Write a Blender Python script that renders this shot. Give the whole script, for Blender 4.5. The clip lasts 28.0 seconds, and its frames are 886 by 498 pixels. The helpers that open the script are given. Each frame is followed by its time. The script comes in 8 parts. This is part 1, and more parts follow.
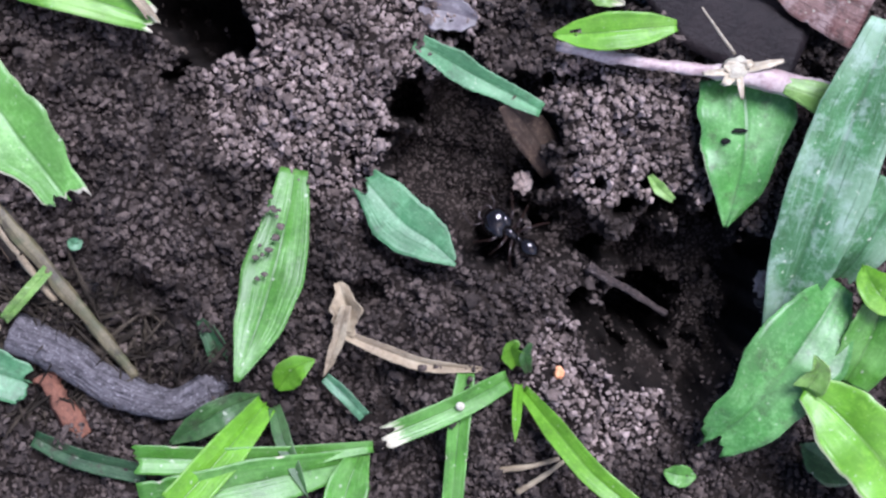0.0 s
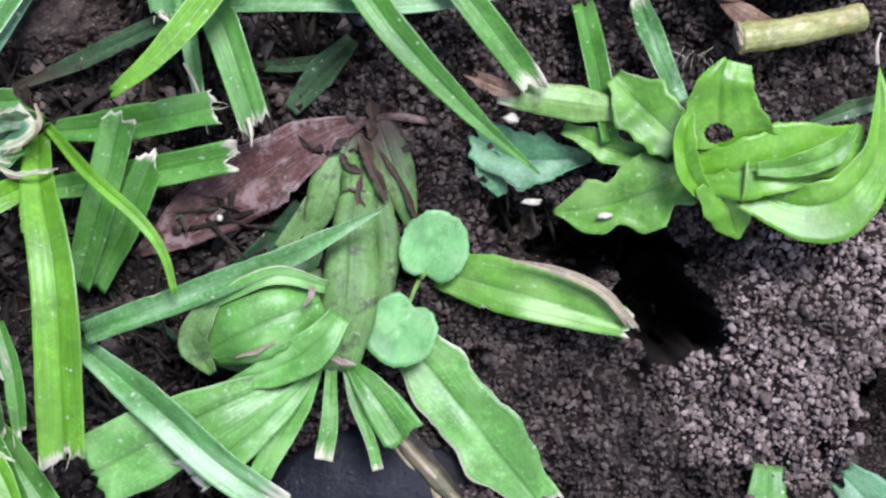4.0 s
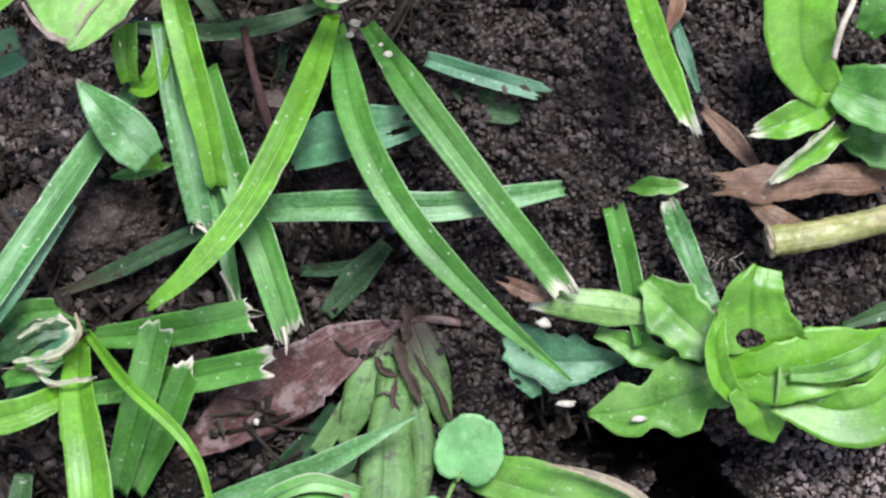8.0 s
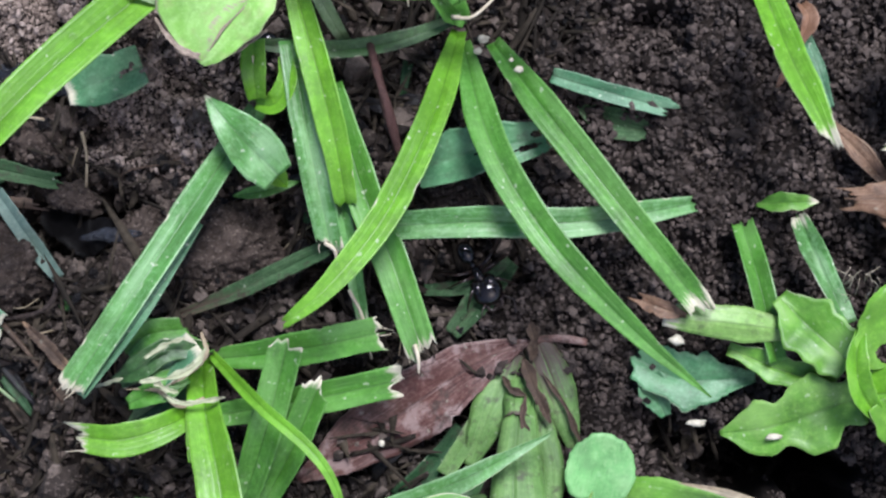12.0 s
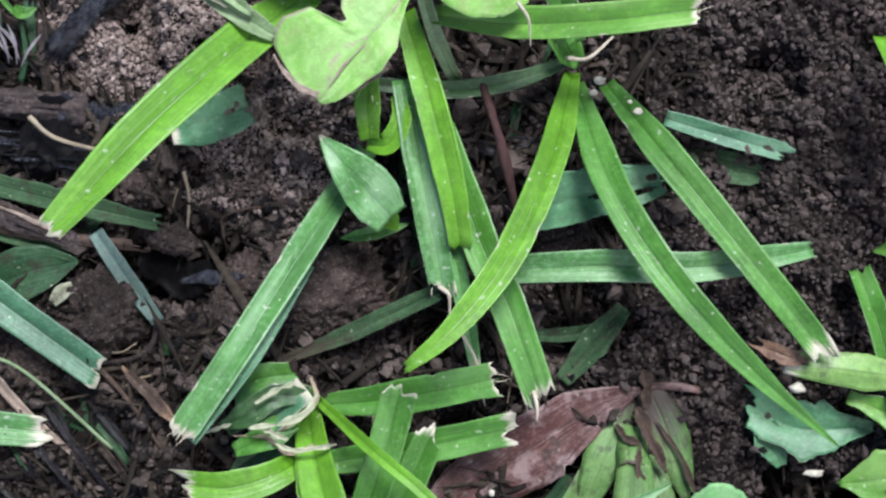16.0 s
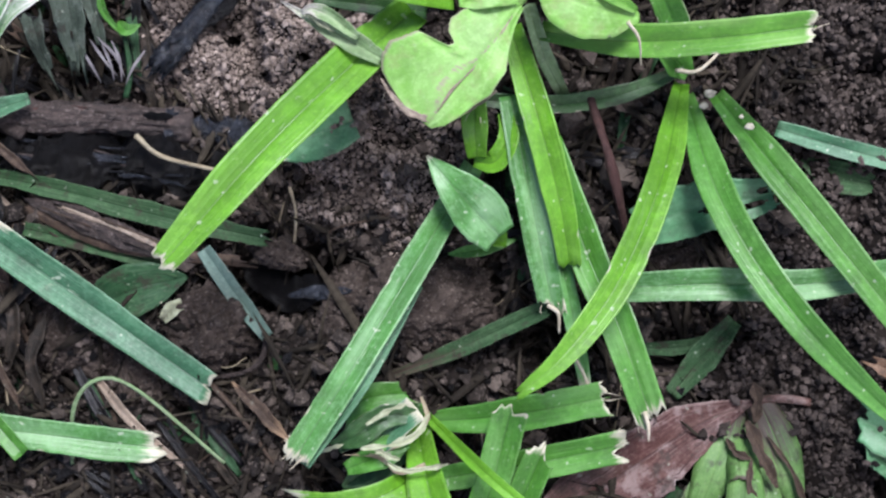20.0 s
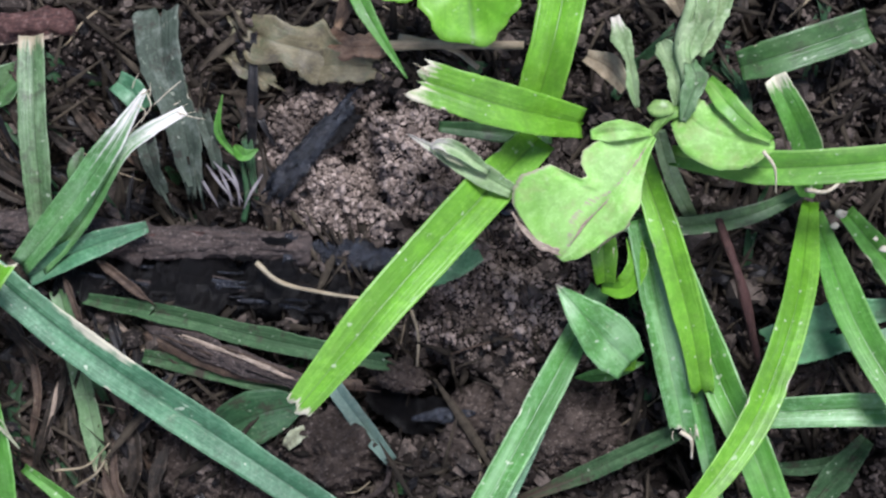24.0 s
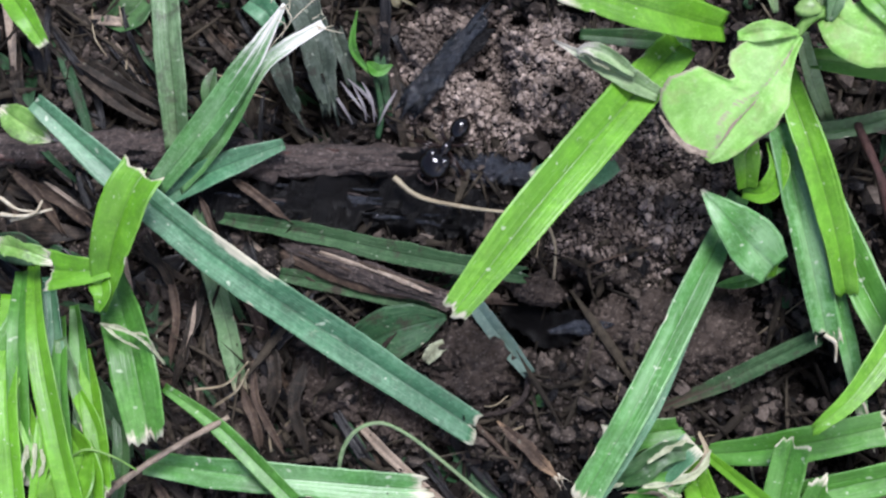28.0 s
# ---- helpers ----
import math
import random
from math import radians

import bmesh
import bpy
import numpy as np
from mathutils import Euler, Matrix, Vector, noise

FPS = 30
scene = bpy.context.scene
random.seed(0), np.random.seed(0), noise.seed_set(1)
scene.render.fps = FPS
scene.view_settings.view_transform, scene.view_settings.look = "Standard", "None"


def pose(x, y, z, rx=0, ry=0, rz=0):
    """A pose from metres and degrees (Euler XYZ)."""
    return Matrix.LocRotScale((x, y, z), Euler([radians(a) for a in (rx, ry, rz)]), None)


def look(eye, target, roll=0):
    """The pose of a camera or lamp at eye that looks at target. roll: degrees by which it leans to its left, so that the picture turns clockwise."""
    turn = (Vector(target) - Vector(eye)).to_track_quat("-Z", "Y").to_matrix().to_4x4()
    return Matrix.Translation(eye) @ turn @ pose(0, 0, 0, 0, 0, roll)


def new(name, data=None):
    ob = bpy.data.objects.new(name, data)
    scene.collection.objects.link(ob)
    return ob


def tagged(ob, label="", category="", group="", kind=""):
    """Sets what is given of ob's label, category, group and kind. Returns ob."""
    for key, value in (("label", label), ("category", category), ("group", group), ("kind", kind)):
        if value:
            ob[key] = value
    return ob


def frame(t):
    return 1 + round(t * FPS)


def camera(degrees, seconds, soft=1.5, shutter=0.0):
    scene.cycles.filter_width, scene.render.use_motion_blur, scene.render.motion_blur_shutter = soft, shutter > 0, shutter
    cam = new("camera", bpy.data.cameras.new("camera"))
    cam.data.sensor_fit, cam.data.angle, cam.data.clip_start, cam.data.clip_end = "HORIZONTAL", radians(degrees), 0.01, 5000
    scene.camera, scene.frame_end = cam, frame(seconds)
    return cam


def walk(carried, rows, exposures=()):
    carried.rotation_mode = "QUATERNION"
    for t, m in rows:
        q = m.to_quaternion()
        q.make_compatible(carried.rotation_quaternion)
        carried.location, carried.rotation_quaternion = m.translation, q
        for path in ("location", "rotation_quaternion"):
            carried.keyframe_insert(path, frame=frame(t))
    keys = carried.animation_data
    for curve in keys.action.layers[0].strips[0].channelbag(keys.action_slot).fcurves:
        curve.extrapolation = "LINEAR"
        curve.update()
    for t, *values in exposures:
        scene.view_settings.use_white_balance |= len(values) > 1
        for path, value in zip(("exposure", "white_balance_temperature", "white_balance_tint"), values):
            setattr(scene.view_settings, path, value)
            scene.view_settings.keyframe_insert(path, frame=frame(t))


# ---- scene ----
cam = camera(30.0, 28.0, soft=2.45, shutter=0.3)
PATH = [
    (0.0, pose(0.00000, 0.00000, 0.31869, -6.715, -1.471, 0.002)),
    (0.5, pose(-0.00430, 0.00062, 0.31696, -5.546, -1.028, -0.382)),
    (1.0, pose(-0.01160, 0.00347, 0.31779, -4.122, -0.475, -0.581)),
    (1.5, pose(-0.01711, 0.02077, 0.31565, -4.903, -0.517, -0.931)),
    (2.0, pose(-0.04710, 0.03423, 0.31280, -3.937, -1.055, -1.555)),
    (2.5, pose(-0.05960, 0.04869, 0.30313, -4.508, -0.143, -1.848)),
    (3.0, pose(-0.06502, 0.05094, 0.30321, -4.575, 0.204, -2.157)),
    (3.5, pose(-0.08225, 0.04906, 0.30615, -4.485, -0.184, -2.398)),
    (5.5, pose(-0.07557, 0.04089, 0.31563, -3.761, 1.227, -2.787)),
    (6.0, pose(-0.07828, 0.04495, 0.31663, -4.213, 1.323, -2.953)),
    (6.5, pose(-0.07109, 0.05446, 0.31250, -3.134, 1.880, -2.998)),
    (7.0, pose(-0.07341, 0.05727, 0.31052, -1.588, 1.831, -2.996)),
    (7.5, pose(-0.07553, 0.06052, 0.31187, -0.600, 1.980, -3.128)),
    (8.0, pose(-0.07478, 0.06122, 0.31135, -0.018, 2.188, -3.121)),
    (8.5, pose(-0.08205, 0.06153, 0.31028, 0.458, 2.310, -3.052)),
    (9.0, pose(-0.08197, 0.05942, 0.31160, 0.770, 2.603, -3.153)),
    (9.5, pose(-0.08815, 0.06036, 0.31091, 0.823, 2.541, -3.394)),
    (10.0, pose(-0.09444, 0.05388, 0.30924, 1.471, 1.932, -3.423)),
    (10.5, pose(-0.08657, 0.05309, 0.30713, 1.804, 2.478, -3.266)),
    (11.0, pose(-0.08693, 0.05365, 0.30828, 2.138, 2.547, -3.331)),
    (11.5, pose(-0.09451, 0.05287, 0.30848, 2.137, 1.957, -3.427)),
    (12.0, pose(-0.10188, 0.05515, 0.30879, 1.981, 1.781, -3.410)),
    (12.5, pose(-0.09394, 0.06147, 0.30701, 1.824, 2.800, -3.243)),
    (14.5, pose(-0.11121, 0.05578, 0.30411, 2.769, 1.638, -2.813)),
    (15.0, pose(-0.11819, 0.05331, 0.30195, 3.689, 1.173, -2.956)),
    (15.5, pose(-0.12319, 0.05291, 0.30141, 4.325, 0.682, -3.138)),
    (16.0, pose(-0.12987, 0.05396, 0.30268, 4.089, 0.531, -3.112)),
    (16.5, pose(-0.12677, 0.05863, 0.30371, 3.507, 1.398, -2.944)),
    (17.0, pose(-0.13069, 0.05857, 0.30467, 3.174, 2.014, -3.217)),
    (17.5, pose(-0.13102, 0.06312, 0.30409, 3.340, 2.563, -3.190)),
    (18.0, pose(-0.13405, 0.06342, 0.30239, 3.569, 2.765, -3.097)),
    (18.5, pose(-0.12758, 0.07564, 0.29899, 2.758, 3.252, -3.139)),
    (19.0, pose(-0.13634, 0.08085, 0.30075, 1.548, 3.084, -3.394)),
    (19.5, pose(-0.13690, 0.08131, 0.30062, 0.727, 3.184, -3.526)),
    (20.0, pose(-0.13490, 0.07683, 0.30238, 0.436, 3.106, -3.571)),
    (20.5, pose(-0.13655, 0.08089, 0.30473, 0.285, 3.508, -3.660)),
    (21.0, pose(-0.14759, 0.09269, 0.30199, 0.431, 3.943, -3.855)),
    (21.5, pose(-0.14097, 0.10030, 0.30173, 0.449, 4.707, -3.930)),
    (22.0, pose(-0.15275, 0.09987, 0.30294, 1.118, 4.282, -4.003)),
    (22.5, pose(-0.15674, 0.09923, 0.29992, 2.146, 4.087, -4.173)),
    (24.5, pose(-0.15177, 0.10594, 0.29961, -0.781, 3.561, -4.872)),
    (25.0, pose(-0.16374, 0.10229, 0.30082, -0.663, 3.270, -5.111)),
    (25.5, pose(-0.16361, 0.10159, 0.30183, -1.062, 3.630, -5.204)),
    (26.0, pose(-0.15929, 0.10263, 0.30111, -1.350, 4.010, -5.114)),
    (26.5, pose(-0.15967, 0.10248, 0.30083, -1.567, 4.409, -5.158)),
    (27.0, pose(-0.16435, 0.09891, 0.30147, -1.274, 4.379, -5.327)),
    (27.5, pose(-0.17452, 0.09527, 0.30141, -0.797, 4.174, -5.619)),
    (28.0, pose(-0.17871, 0.09246, 0.30230, -0.682, 3.893, -5.714)),
]
walk(cam, PATH, exposures=[(0.0, 1.27, 5650, 25), (2.2, 1.27, 5650, 25), (4.5, 1.18, 5800, 20), (9.0, 1.18, 5950, 17), (14.0, 1.1, 5950, 17), (28.0, 1.1, 5950, 17)])

# ---- light: open shade under a bright overcast sky ----
world = bpy.data.worlds.new("sky")
scene.world = world
world.use_nodes = True
wn = world.node_tree
sky = wn.nodes.new("ShaderNodeTexSky")
sky.sky_type, sky.sun_disc = "NISHITA", False
sky.sun_elevation, sky.sun_rotation, sky.air_density, sky.dust_density = radians(58), radians(140), 1.0, 2.0
bg = wn.nodes["Background"]
wn.links.new(sky.outputs[0], bg.inputs[0])
bg.inputs[1].default_value = 0.072
sun = new("sun", bpy.data.lights.new("sun", "SUN"))
sun.data.energy, sun.data.angle, sun.data.color = 3.15, radians(22), (1.0, 0.98, 0.95)
sun.matrix_world = look((0.22, 0.5, 0.9), (0, 0, 0))

# ---- materials ----
MM = 0.001


def nodes_of(name, rough=0.6, spec=0.4):
    m = bpy.data.materials.new(name)
    m.use_nodes = True
    nt = m.node_tree
    b = nt.nodes["Principled BSDF"]
    b.inputs["Roughness"].default_value = rough
    b.inputs["Specular IOR Level"].default_value = spec
    return m, nt, b


def nd(nt, kind, **ins):
    n = nt.nodes.new(kind)
    for k, v in ins.items():
        n.inputs[k.replace("_", " ")].default_value = v
    return n


def mix(nt, fac, a, b):
    n = nt.nodes.new("ShaderNodeMix")
    n.data_type = "RGBA"
    for sock, v in ((n.inputs[0], fac), (n.inputs[6], a), (n.inputs[7], b)):
        if hasattr(v, "is_linked"):
            nt.links.new(v, sock)
        else:
            sock.default_value = v if isinstance(v, float) else (*v, 1.0)
    return n.outputs[2]


def ramp(nt, src, lo, hi, a=0.0, b=1.0):
    n = nt.nodes.new("ShaderNodeMapRange")
    nt.links.new(src, n.inputs[0])
    for i, v in enumerate((lo, hi, a, b)):
        n.inputs[1 + i].default_value = v
    return n.outputs[0]


def place(nt):
    return nt.nodes.new("ShaderNodeNewGeometry").outputs["Position"]


def noise_tex(nt, scale, detail=3.0, rough=0.55, vec=None):
    n = nd(nt, "ShaderNodeTexNoise", Scale=scale, Detail=detail, Roughness=rough)
    nt.links.new(vec if vec else place(nt), n.inputs["Vector"])
    return n.outputs["Fac"]


def bump(nt, b, height, strength, dist):
    n = nd(nt, "ShaderNodeBump", Strength=strength, Distance=dist)
    nt.links.new(height, n.inputs["Height"])
    nt.links.new(n.outputs[0], b.inputs["Normal"])
    return n


def leaf_material(name, col, pale, straw=(0.60, 0.57, 0.42), veins=6.0, fleck=0.45, rough=0.43, blotch=0.0, streak=0.2, rib=0.62, mud=0.15, sheen_paint=0.35, spot=(0.55, 0.66, 0.6), scratch=0.4, spec=0.55):
    """Leaf skin: long veins, cell mottling, pale flecks, painted sheen, dried parts where the mesh says so."""
    m, nt, b = nodes_of(name, rough, spec)
    L = nt.links
    uv = nt.nodes.new("ShaderNodeUVMap")
    sep = nt.nodes.new("ShaderNodeSeparateXYZ")
    L.new(uv.outputs[0], sep.inputs[0])
    info = nt.nodes.new("ShaderNodeObjectInfo")
    cmb = nt.nodes.new("ShaderNodeCombineXYZ")
    for k, (src, f) in enumerate(((sep.outputs[0], veins * 2.2), (sep.outputs[1], 1.6), (info.outputs["Random"], 40.0))):
        mu = nd(nt, "ShaderNodeMath")
        mu.operation = "MULTIPLY"
        L.new(src, mu.inputs[0])
        mu.inputs[1].default_value = f
        L.new(mu.outputs[0], cmb.inputs[k])
    vein = ramp(nt, noise_tex(nt, 1.0, 2.0, 0.6, cmb.outputs[0]), 0.3, 0.7)
    big = noise_tex(nt, 160.0, 3.0)
    fine = noise_tex(nt, 1500.0, 3.0, 0.65)
    dark = tuple(c * 0.5 for c in col)
    c = mix(nt, ramp(nt, big, 0.3, 0.7), dark, col)
    c = mix(nt, ramp(nt, vein, 0.45, 1.0, 0.0, 0.5 * streak), c, pale)
    c = mix(nt, ramp(nt, vein, 0.45, 0.0, 0.0, 0.45 * streak), c, dark)
    c = mix(nt, ramp(nt, fine, 0.50, 0.70, 0.0, 0.36), c, pale)
    # cell mottling whose pale blotches also paint a patchy sheen
    sheen_mottle = noise_tex(nt, 620.0, 3.0, 0.6)
    c = mix(nt, ramp(nt, sheen_mottle, 0.52, 0.68, 0.0, 0.32), c, pale)
    c = mix(nt, ramp(nt, sheen_mottle, 0.46, 0.32, 0.0, 0.35), c, dark)
    c = mix(nt, ramp(nt, info.outputs["Random"], 0.0, 1.0, 0.0, 0.3), c, tuple(min(1.0, x * 1.35 + 0.004) for x in col))
    if rib:
        off = nd(nt, "ShaderNodeMath")
        off.operation = "SUBTRACT"
        L.new(sep.outputs[0], off.inputs[0])
        off.inputs[1].default_value = 0.5
        ab = nd(nt, "ShaderNodeMath")
        ab.operation = "ABSOLUTE"
        L.new(off.outputs[0], ab.inputs[0])
        # the dark of the middle crease is put into the colour
        c = mix(nt, ramp(nt, ab.outputs[0], 0.008, 0.045, rib, 0.0), c, tuple(x * 0.4 for x in col))
        c = mix(nt, ramp(nt, ab.outputs[0], 0.46, 0.5, 0.0, 0.3), c, tuple(0.8 * x + 0.04 for x in pale))
    # sky sheen painted into the colour as long soft pale patches
    wx = nt.nodes.new("ShaderNodeVectorMath")
    wx.operation = "MULTIPLY"
    L.new(cmb.outputs[0], wx.inputs[0])
    wx.inputs[1].default_value = (1.6 / (veins * 2.2), 1.5, 1.0)
    c = mix(nt, ramp(nt, noise_tex(nt, 1.0, 1.0, 0.5, wx.outputs[0]), 0.48, 0.68, 0.0, sheen_paint), c, tuple(0.78 * x + w_ * pale[1] for x, w_ in zip(pale, (0.2, 0.24, 0.15))))
    c = mix(nt, ramp(nt, noise_tex(nt, 1.0, 2.0, 0.5, wx.outputs[0]), 0.47, 0.32, 0.0, 0.6), c, tuple(x * 0.55 for x in col))
    fl = nt.nodes.new("ShaderNodeVectorMath")
    fl.operation = "MULTIPLY"
    L.new(cmb.outputs[0], fl.inputs[0])
    fl.inputs[1].default_value = (1.3, 14.0, 1.0)
    spots = noise_tex(nt, 1.0, 3.0, 0.6, fl.outputs[0])
    c = mix(nt, ramp(nt, spots, 0.66, 0.76, 0.0, fleck), c, (0.50, 0.58, 0.42))
    c = mix(nt, ramp(nt, noise_tex(nt, 700.0, 1.0, 0.4), 0.73, 0.76, 0.0, fleck), c, (0.55, 0.60, 0.46))
    if blotch:
        c = mix(nt, ramp(nt, noise_tex(nt, 240.0, 4.0, 0.7), 0.5, 0.62, 0.0, blotch), c, spot)
    # long fine scratches, worn paler, and small brown nicks
    sc = nt.nodes.new("ShaderNodeVectorMath")
    sc.operation = "MULTIPLY"
    L.new(cmb.outputs[0], sc.inputs[0])
    sc.inputs[1].default_value = (40.0 / (veins * 2.2), 3.0, 1.0)
    c = mix(nt, ramp(nt, noise_tex(nt, 1.0, 2.0, 0.6, sc.outputs[0]), 0.60, 0.70, 0.0, scratch), c, tuple(0.75 * x + 0.03 for x in pale))
    c = mix(nt, ramp(nt, noise_tex(nt, 1.0, 2.0, 0.6, sc.outputs[0]), 0.40, 0.30, 0.0, scratch * 1.2), c, tuple(x * 0.45 for x in col))
    c = mix(nt, ramp(nt, noise_tex(nt, 420.0, 4.0, 0.75), 0.66, 0.72, 0.0, 0.55), c, tuple(0.35 * x + 0.6 * y for x, y in zip(straw, col)))
    c = mix(nt, ramp(nt, noise_tex(nt, 260.0, 5.0, 0.72), 0.53, 0.66, 0.0, mud), c, (0.035, 0.027, 0.020))
    at = nt.nodes.new("ShaderNodeAttribute")
    at.attribute_name = "dry"
    add = nd(nt, "ShaderNodeMath")
    add.operation = "ADD"
    L.new(at.outputs["Fac"], add.inputs[0])
    along = nd(nt, "ShaderNodeMath")
    along.operation = "ADD"
    L.new(ramp(nt, vein, 0.0, 1.0, -0.24, 0.24), along.inputs[0])
    L.new(ramp(nt, fine, 0.3, 0.7, -0.07, 0.07), along.inputs[1])
    L.new(along.outputs[0], add.inputs[1])
    stray = mix(nt, ramp(nt, big, 0.35, 0.65), tuple(x * 0.75 for x in straw), straw)
    c = mix(nt, ramp(nt, add.outputs[0], 0.35, 0.75), c, stray)
    L.new(c, b.inputs["Base Color"])
    h = mix(nt, 0.35, vein, fine)
    bump(nt, b, mix(nt, 0.35, h, sheen_mottle), 0.3 + 0.35 * streak, 0.0004)
    tr = nt.nodes.new("ShaderNodeBsdfTranslucent")
    L.new(c, tr.inputs[0])
    ms = nd(nt, "ShaderNodeMixShader", Fac=0.22)
    L.new(b.outputs[0], ms.inputs[1])
    L.new(tr.outputs[0], ms.inputs[2])
    L.new(ms.outputs[0], nt.nodes["Material Output"].inputs[0])
    return m


def rough_material(name, cols, scale, rough=0.85, spec=0.25, depth=0.0004, stretch=None, island=False, amount=0.8, glint=None):
    """Earth, wood and husk: two colours and a dark one over two noise scales."""
    m, nt, b = nodes_of(name, rough, spec)
    vec = None
    if stretch:
        tc = nt.nodes.new("ShaderNodeUVMap")
        mp = nt.nodes.new("ShaderNodeMapping")
        nt.links.new(tc.outputs[0], mp.inputs[0])
        mp.inputs["Scale"].default_value = stretch
        vec = mp.outputs[0]
    a = noise_tex(nt, scale, 5.0, 0.62, vec)
    f = noise_tex(nt, 900.0, 4.0, 0.7)
    c = mix(nt, ramp(nt, a, 0.32, 0.68), cols[0], cols[1])
    if island:
        geo = nt.nodes.new("ShaderNodeNewGeometry")
        c = mix(nt, ramp(nt, geo.outputs["Random Per Island"], 0.15, 1.0, 0.0, amount), c, cols[3])
        c = mix(nt, ramp(nt, noise_tex(nt, 75.0, 3.0, 0.6), 0.48, 0.64, 0.0, 0.7), c, cols[2])
    c = mix(nt, ramp(nt, f, 0.45, 0.72, 0.0, 0.7), c, cols[2])
    if glint:
        c = mix(nt, ramp(nt, noise_tex(nt, 1300.0, 3.0, 0.7), 0.56, 0.70, 0.0, 0.85), c, glint)
    nt.links.new(c, b.inputs["Base Color"])
    bump(nt, b, mix(nt, 0.5, a, f), 0.8, depth)
    return m


LIME = leaf_material("leaf_lime", (0.126, 0.35, 0.011), (0.23, 0.48, 0.05), sheen_paint=0.12, scratch=0.2)
GREEN = leaf_material("leaf_green", (0.072, 0.245, 0.022), (0.17, 0.41, 0.085), sheen_paint=0.3)
# deep green blades; also the shaded copy of green for pieces in shade
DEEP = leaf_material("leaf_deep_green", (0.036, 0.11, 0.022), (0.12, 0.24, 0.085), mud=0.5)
TEAL = leaf_material("leaf_bluish_green", (0.064, 0.20, 0.09), (0.22, 0.42, 0.25), fleck=0.6, streak=0.3, mud=0.3, sheen_paint=0.35, rib=0.85)
FLAT = leaf_material("leaf_bluish_flat", (0.075, 0.245, 0.094), (0.21, 0.43, 0.23), fleck=0.2, streak=0.08, mud=0.35, sheen_paint=0.3, rib=0.25, scratch=0.06, rough=0.5)
# green blades whose silvery sheen is painted in by the pale colour
SHEEN = leaf_material("leaf_green_painted_sheen", (0.085, 0.265, 0.05), (0.29, 0.52, 0.26), sheen_paint=0.5, fleck=0.6, scratch=0.5, rough=0.38)
DULL = leaf_material("leaf_dull_green", (0.022, 0.072, 0.027), (0.07, 0.15, 0.066), fleck=0.25, rough=0.5, mud=0.75, sheen_paint=0.15, spec=0.2, streak=0.7, scratch=0.7)
BROAD = leaf_material("leaf_broad", (0.105, 0.30, 0.024), (0.24, 0.47, 0.075), veins=5.0, fleck=0.4, streak=0.12, sheen_paint=0.5, scratch=0.15, rough=0.45)
BRIGHT = leaf_material("leaf_bright", (0.128, 0.36, 0.014), (0.25, 0.51, 0.05), veins=4.0, fleck=0.25, streak=0.12, mud=0.05, scratch=0.12, rough=0.42, sheen_paint=0.25)
# pale flecks for torn marks, pale patches for painted sheen streaks
FLECKED = leaf_material("leaf_flecked", (0.058, 0.20, 0.06), (0.28, 0.46, 0.31), fleck=0.8, blotch=0.28, sheen_paint=0.7, scratch=0.6)
MINT = leaf_material("leaf_mint", (0.120, 0.345, 0.052), (0.28, 0.54, 0.17), veins=5.0, fleck=0.35, streak=0.12, mud=0.08, sheen_paint=0.4, scratch=0.12, rough=0.45)
COTY = leaf_material("leaf_seedling", (0.15, 0.40, 0.12), (0.30, 0.54, 0.22), veins=2.0, fleck=0.0, rough=0.5, streak=0.1, rib=0.0)
HEART = leaf_material("leaf_heart", (0.22, 0.49, 0.07), (0.44, 0.69, 0.25), straw=(0.36, 0.33, 0.22), veins=3.0, fleck=0.15, rough=0.6, streak=0.35, rib=0.35, blotch=0.3, spot=(0.30, 0.27, 0.14), scratch=0.15)
CULM = leaf_material("leaf_culm", (0.102, 0.228, 0.048), (0.24, 0.39, 0.125), straw=(0.085, 0.062, 0.046), veins=8.0, fleck=0.25, streak=0.45, mud=0.75, sheen_paint=0.2, scratch=0.3, rough=0.6, rib=0.2)
SHEATH = leaf_material("leaf_sheath", (0.165, 0.34, 0.060), (0.37, 0.55, 0.17), veins=7.0, fleck=0.2, streak=0.1, mud=0.5, sheen_paint=0.2, scratch=0.2)
STRAW = leaf_material("leaf_straw", (0.34, 0.27, 0.165), (0.52, 0.45, 0.32), veins=7.0, fleck=0.1, rough=0.7, mud=0.35)
HUSK = leaf_material("leaf_husk", (0.058, 0.037, 0.025), (0.19, 0.135, 0.092), straw=(0.3, 0.2, 0.12), veins=6.0, fleck=0.1, rough=0.7, mud=0.4, sheen_paint=0.08, spec=0.3)
DEAD = leaf_material("leaf_dead_brown", (0.088, 0.033, 0.026), (0.31, 0.19, 0.165), straw=(0.36, 0.29, 0.26), veins=7.0, fleck=0.3, rough=0.6, streak=0.6, blotch=0.6, mud=0.75, spot=(0.31, 0.235, 0.215), scratch=0.7, spec=0.4)
PLUM = rough_material("leaf_plum_black", ((0.004, 0.0027, 0.003), (0.012, 0.0082, 0.0085), (0.0022, 0.0016, 0.0018)), 90.0, 0.5, 0.15, 0.0008)
LEAFG = leaf_material("leaf_fresh_green", (0.075, 0.29, 0.05), (0.24, 0.52, 0.18), veins=4.0, fleck=0.3, streak=0.15, mud=0.45, scratch=0.15, sheen_paint=0.2)
STUB = leaf_material("stub_skin", (0.34, 0.37, 0.10), (0.66, 0.61, 0.33), veins=4.0, fleck=0.1, streak=1.0, mud=0.35, blotch=0.45, spot=(0.55, 0.42, 0.22), sheen_paint=0.3, rib=0.0)
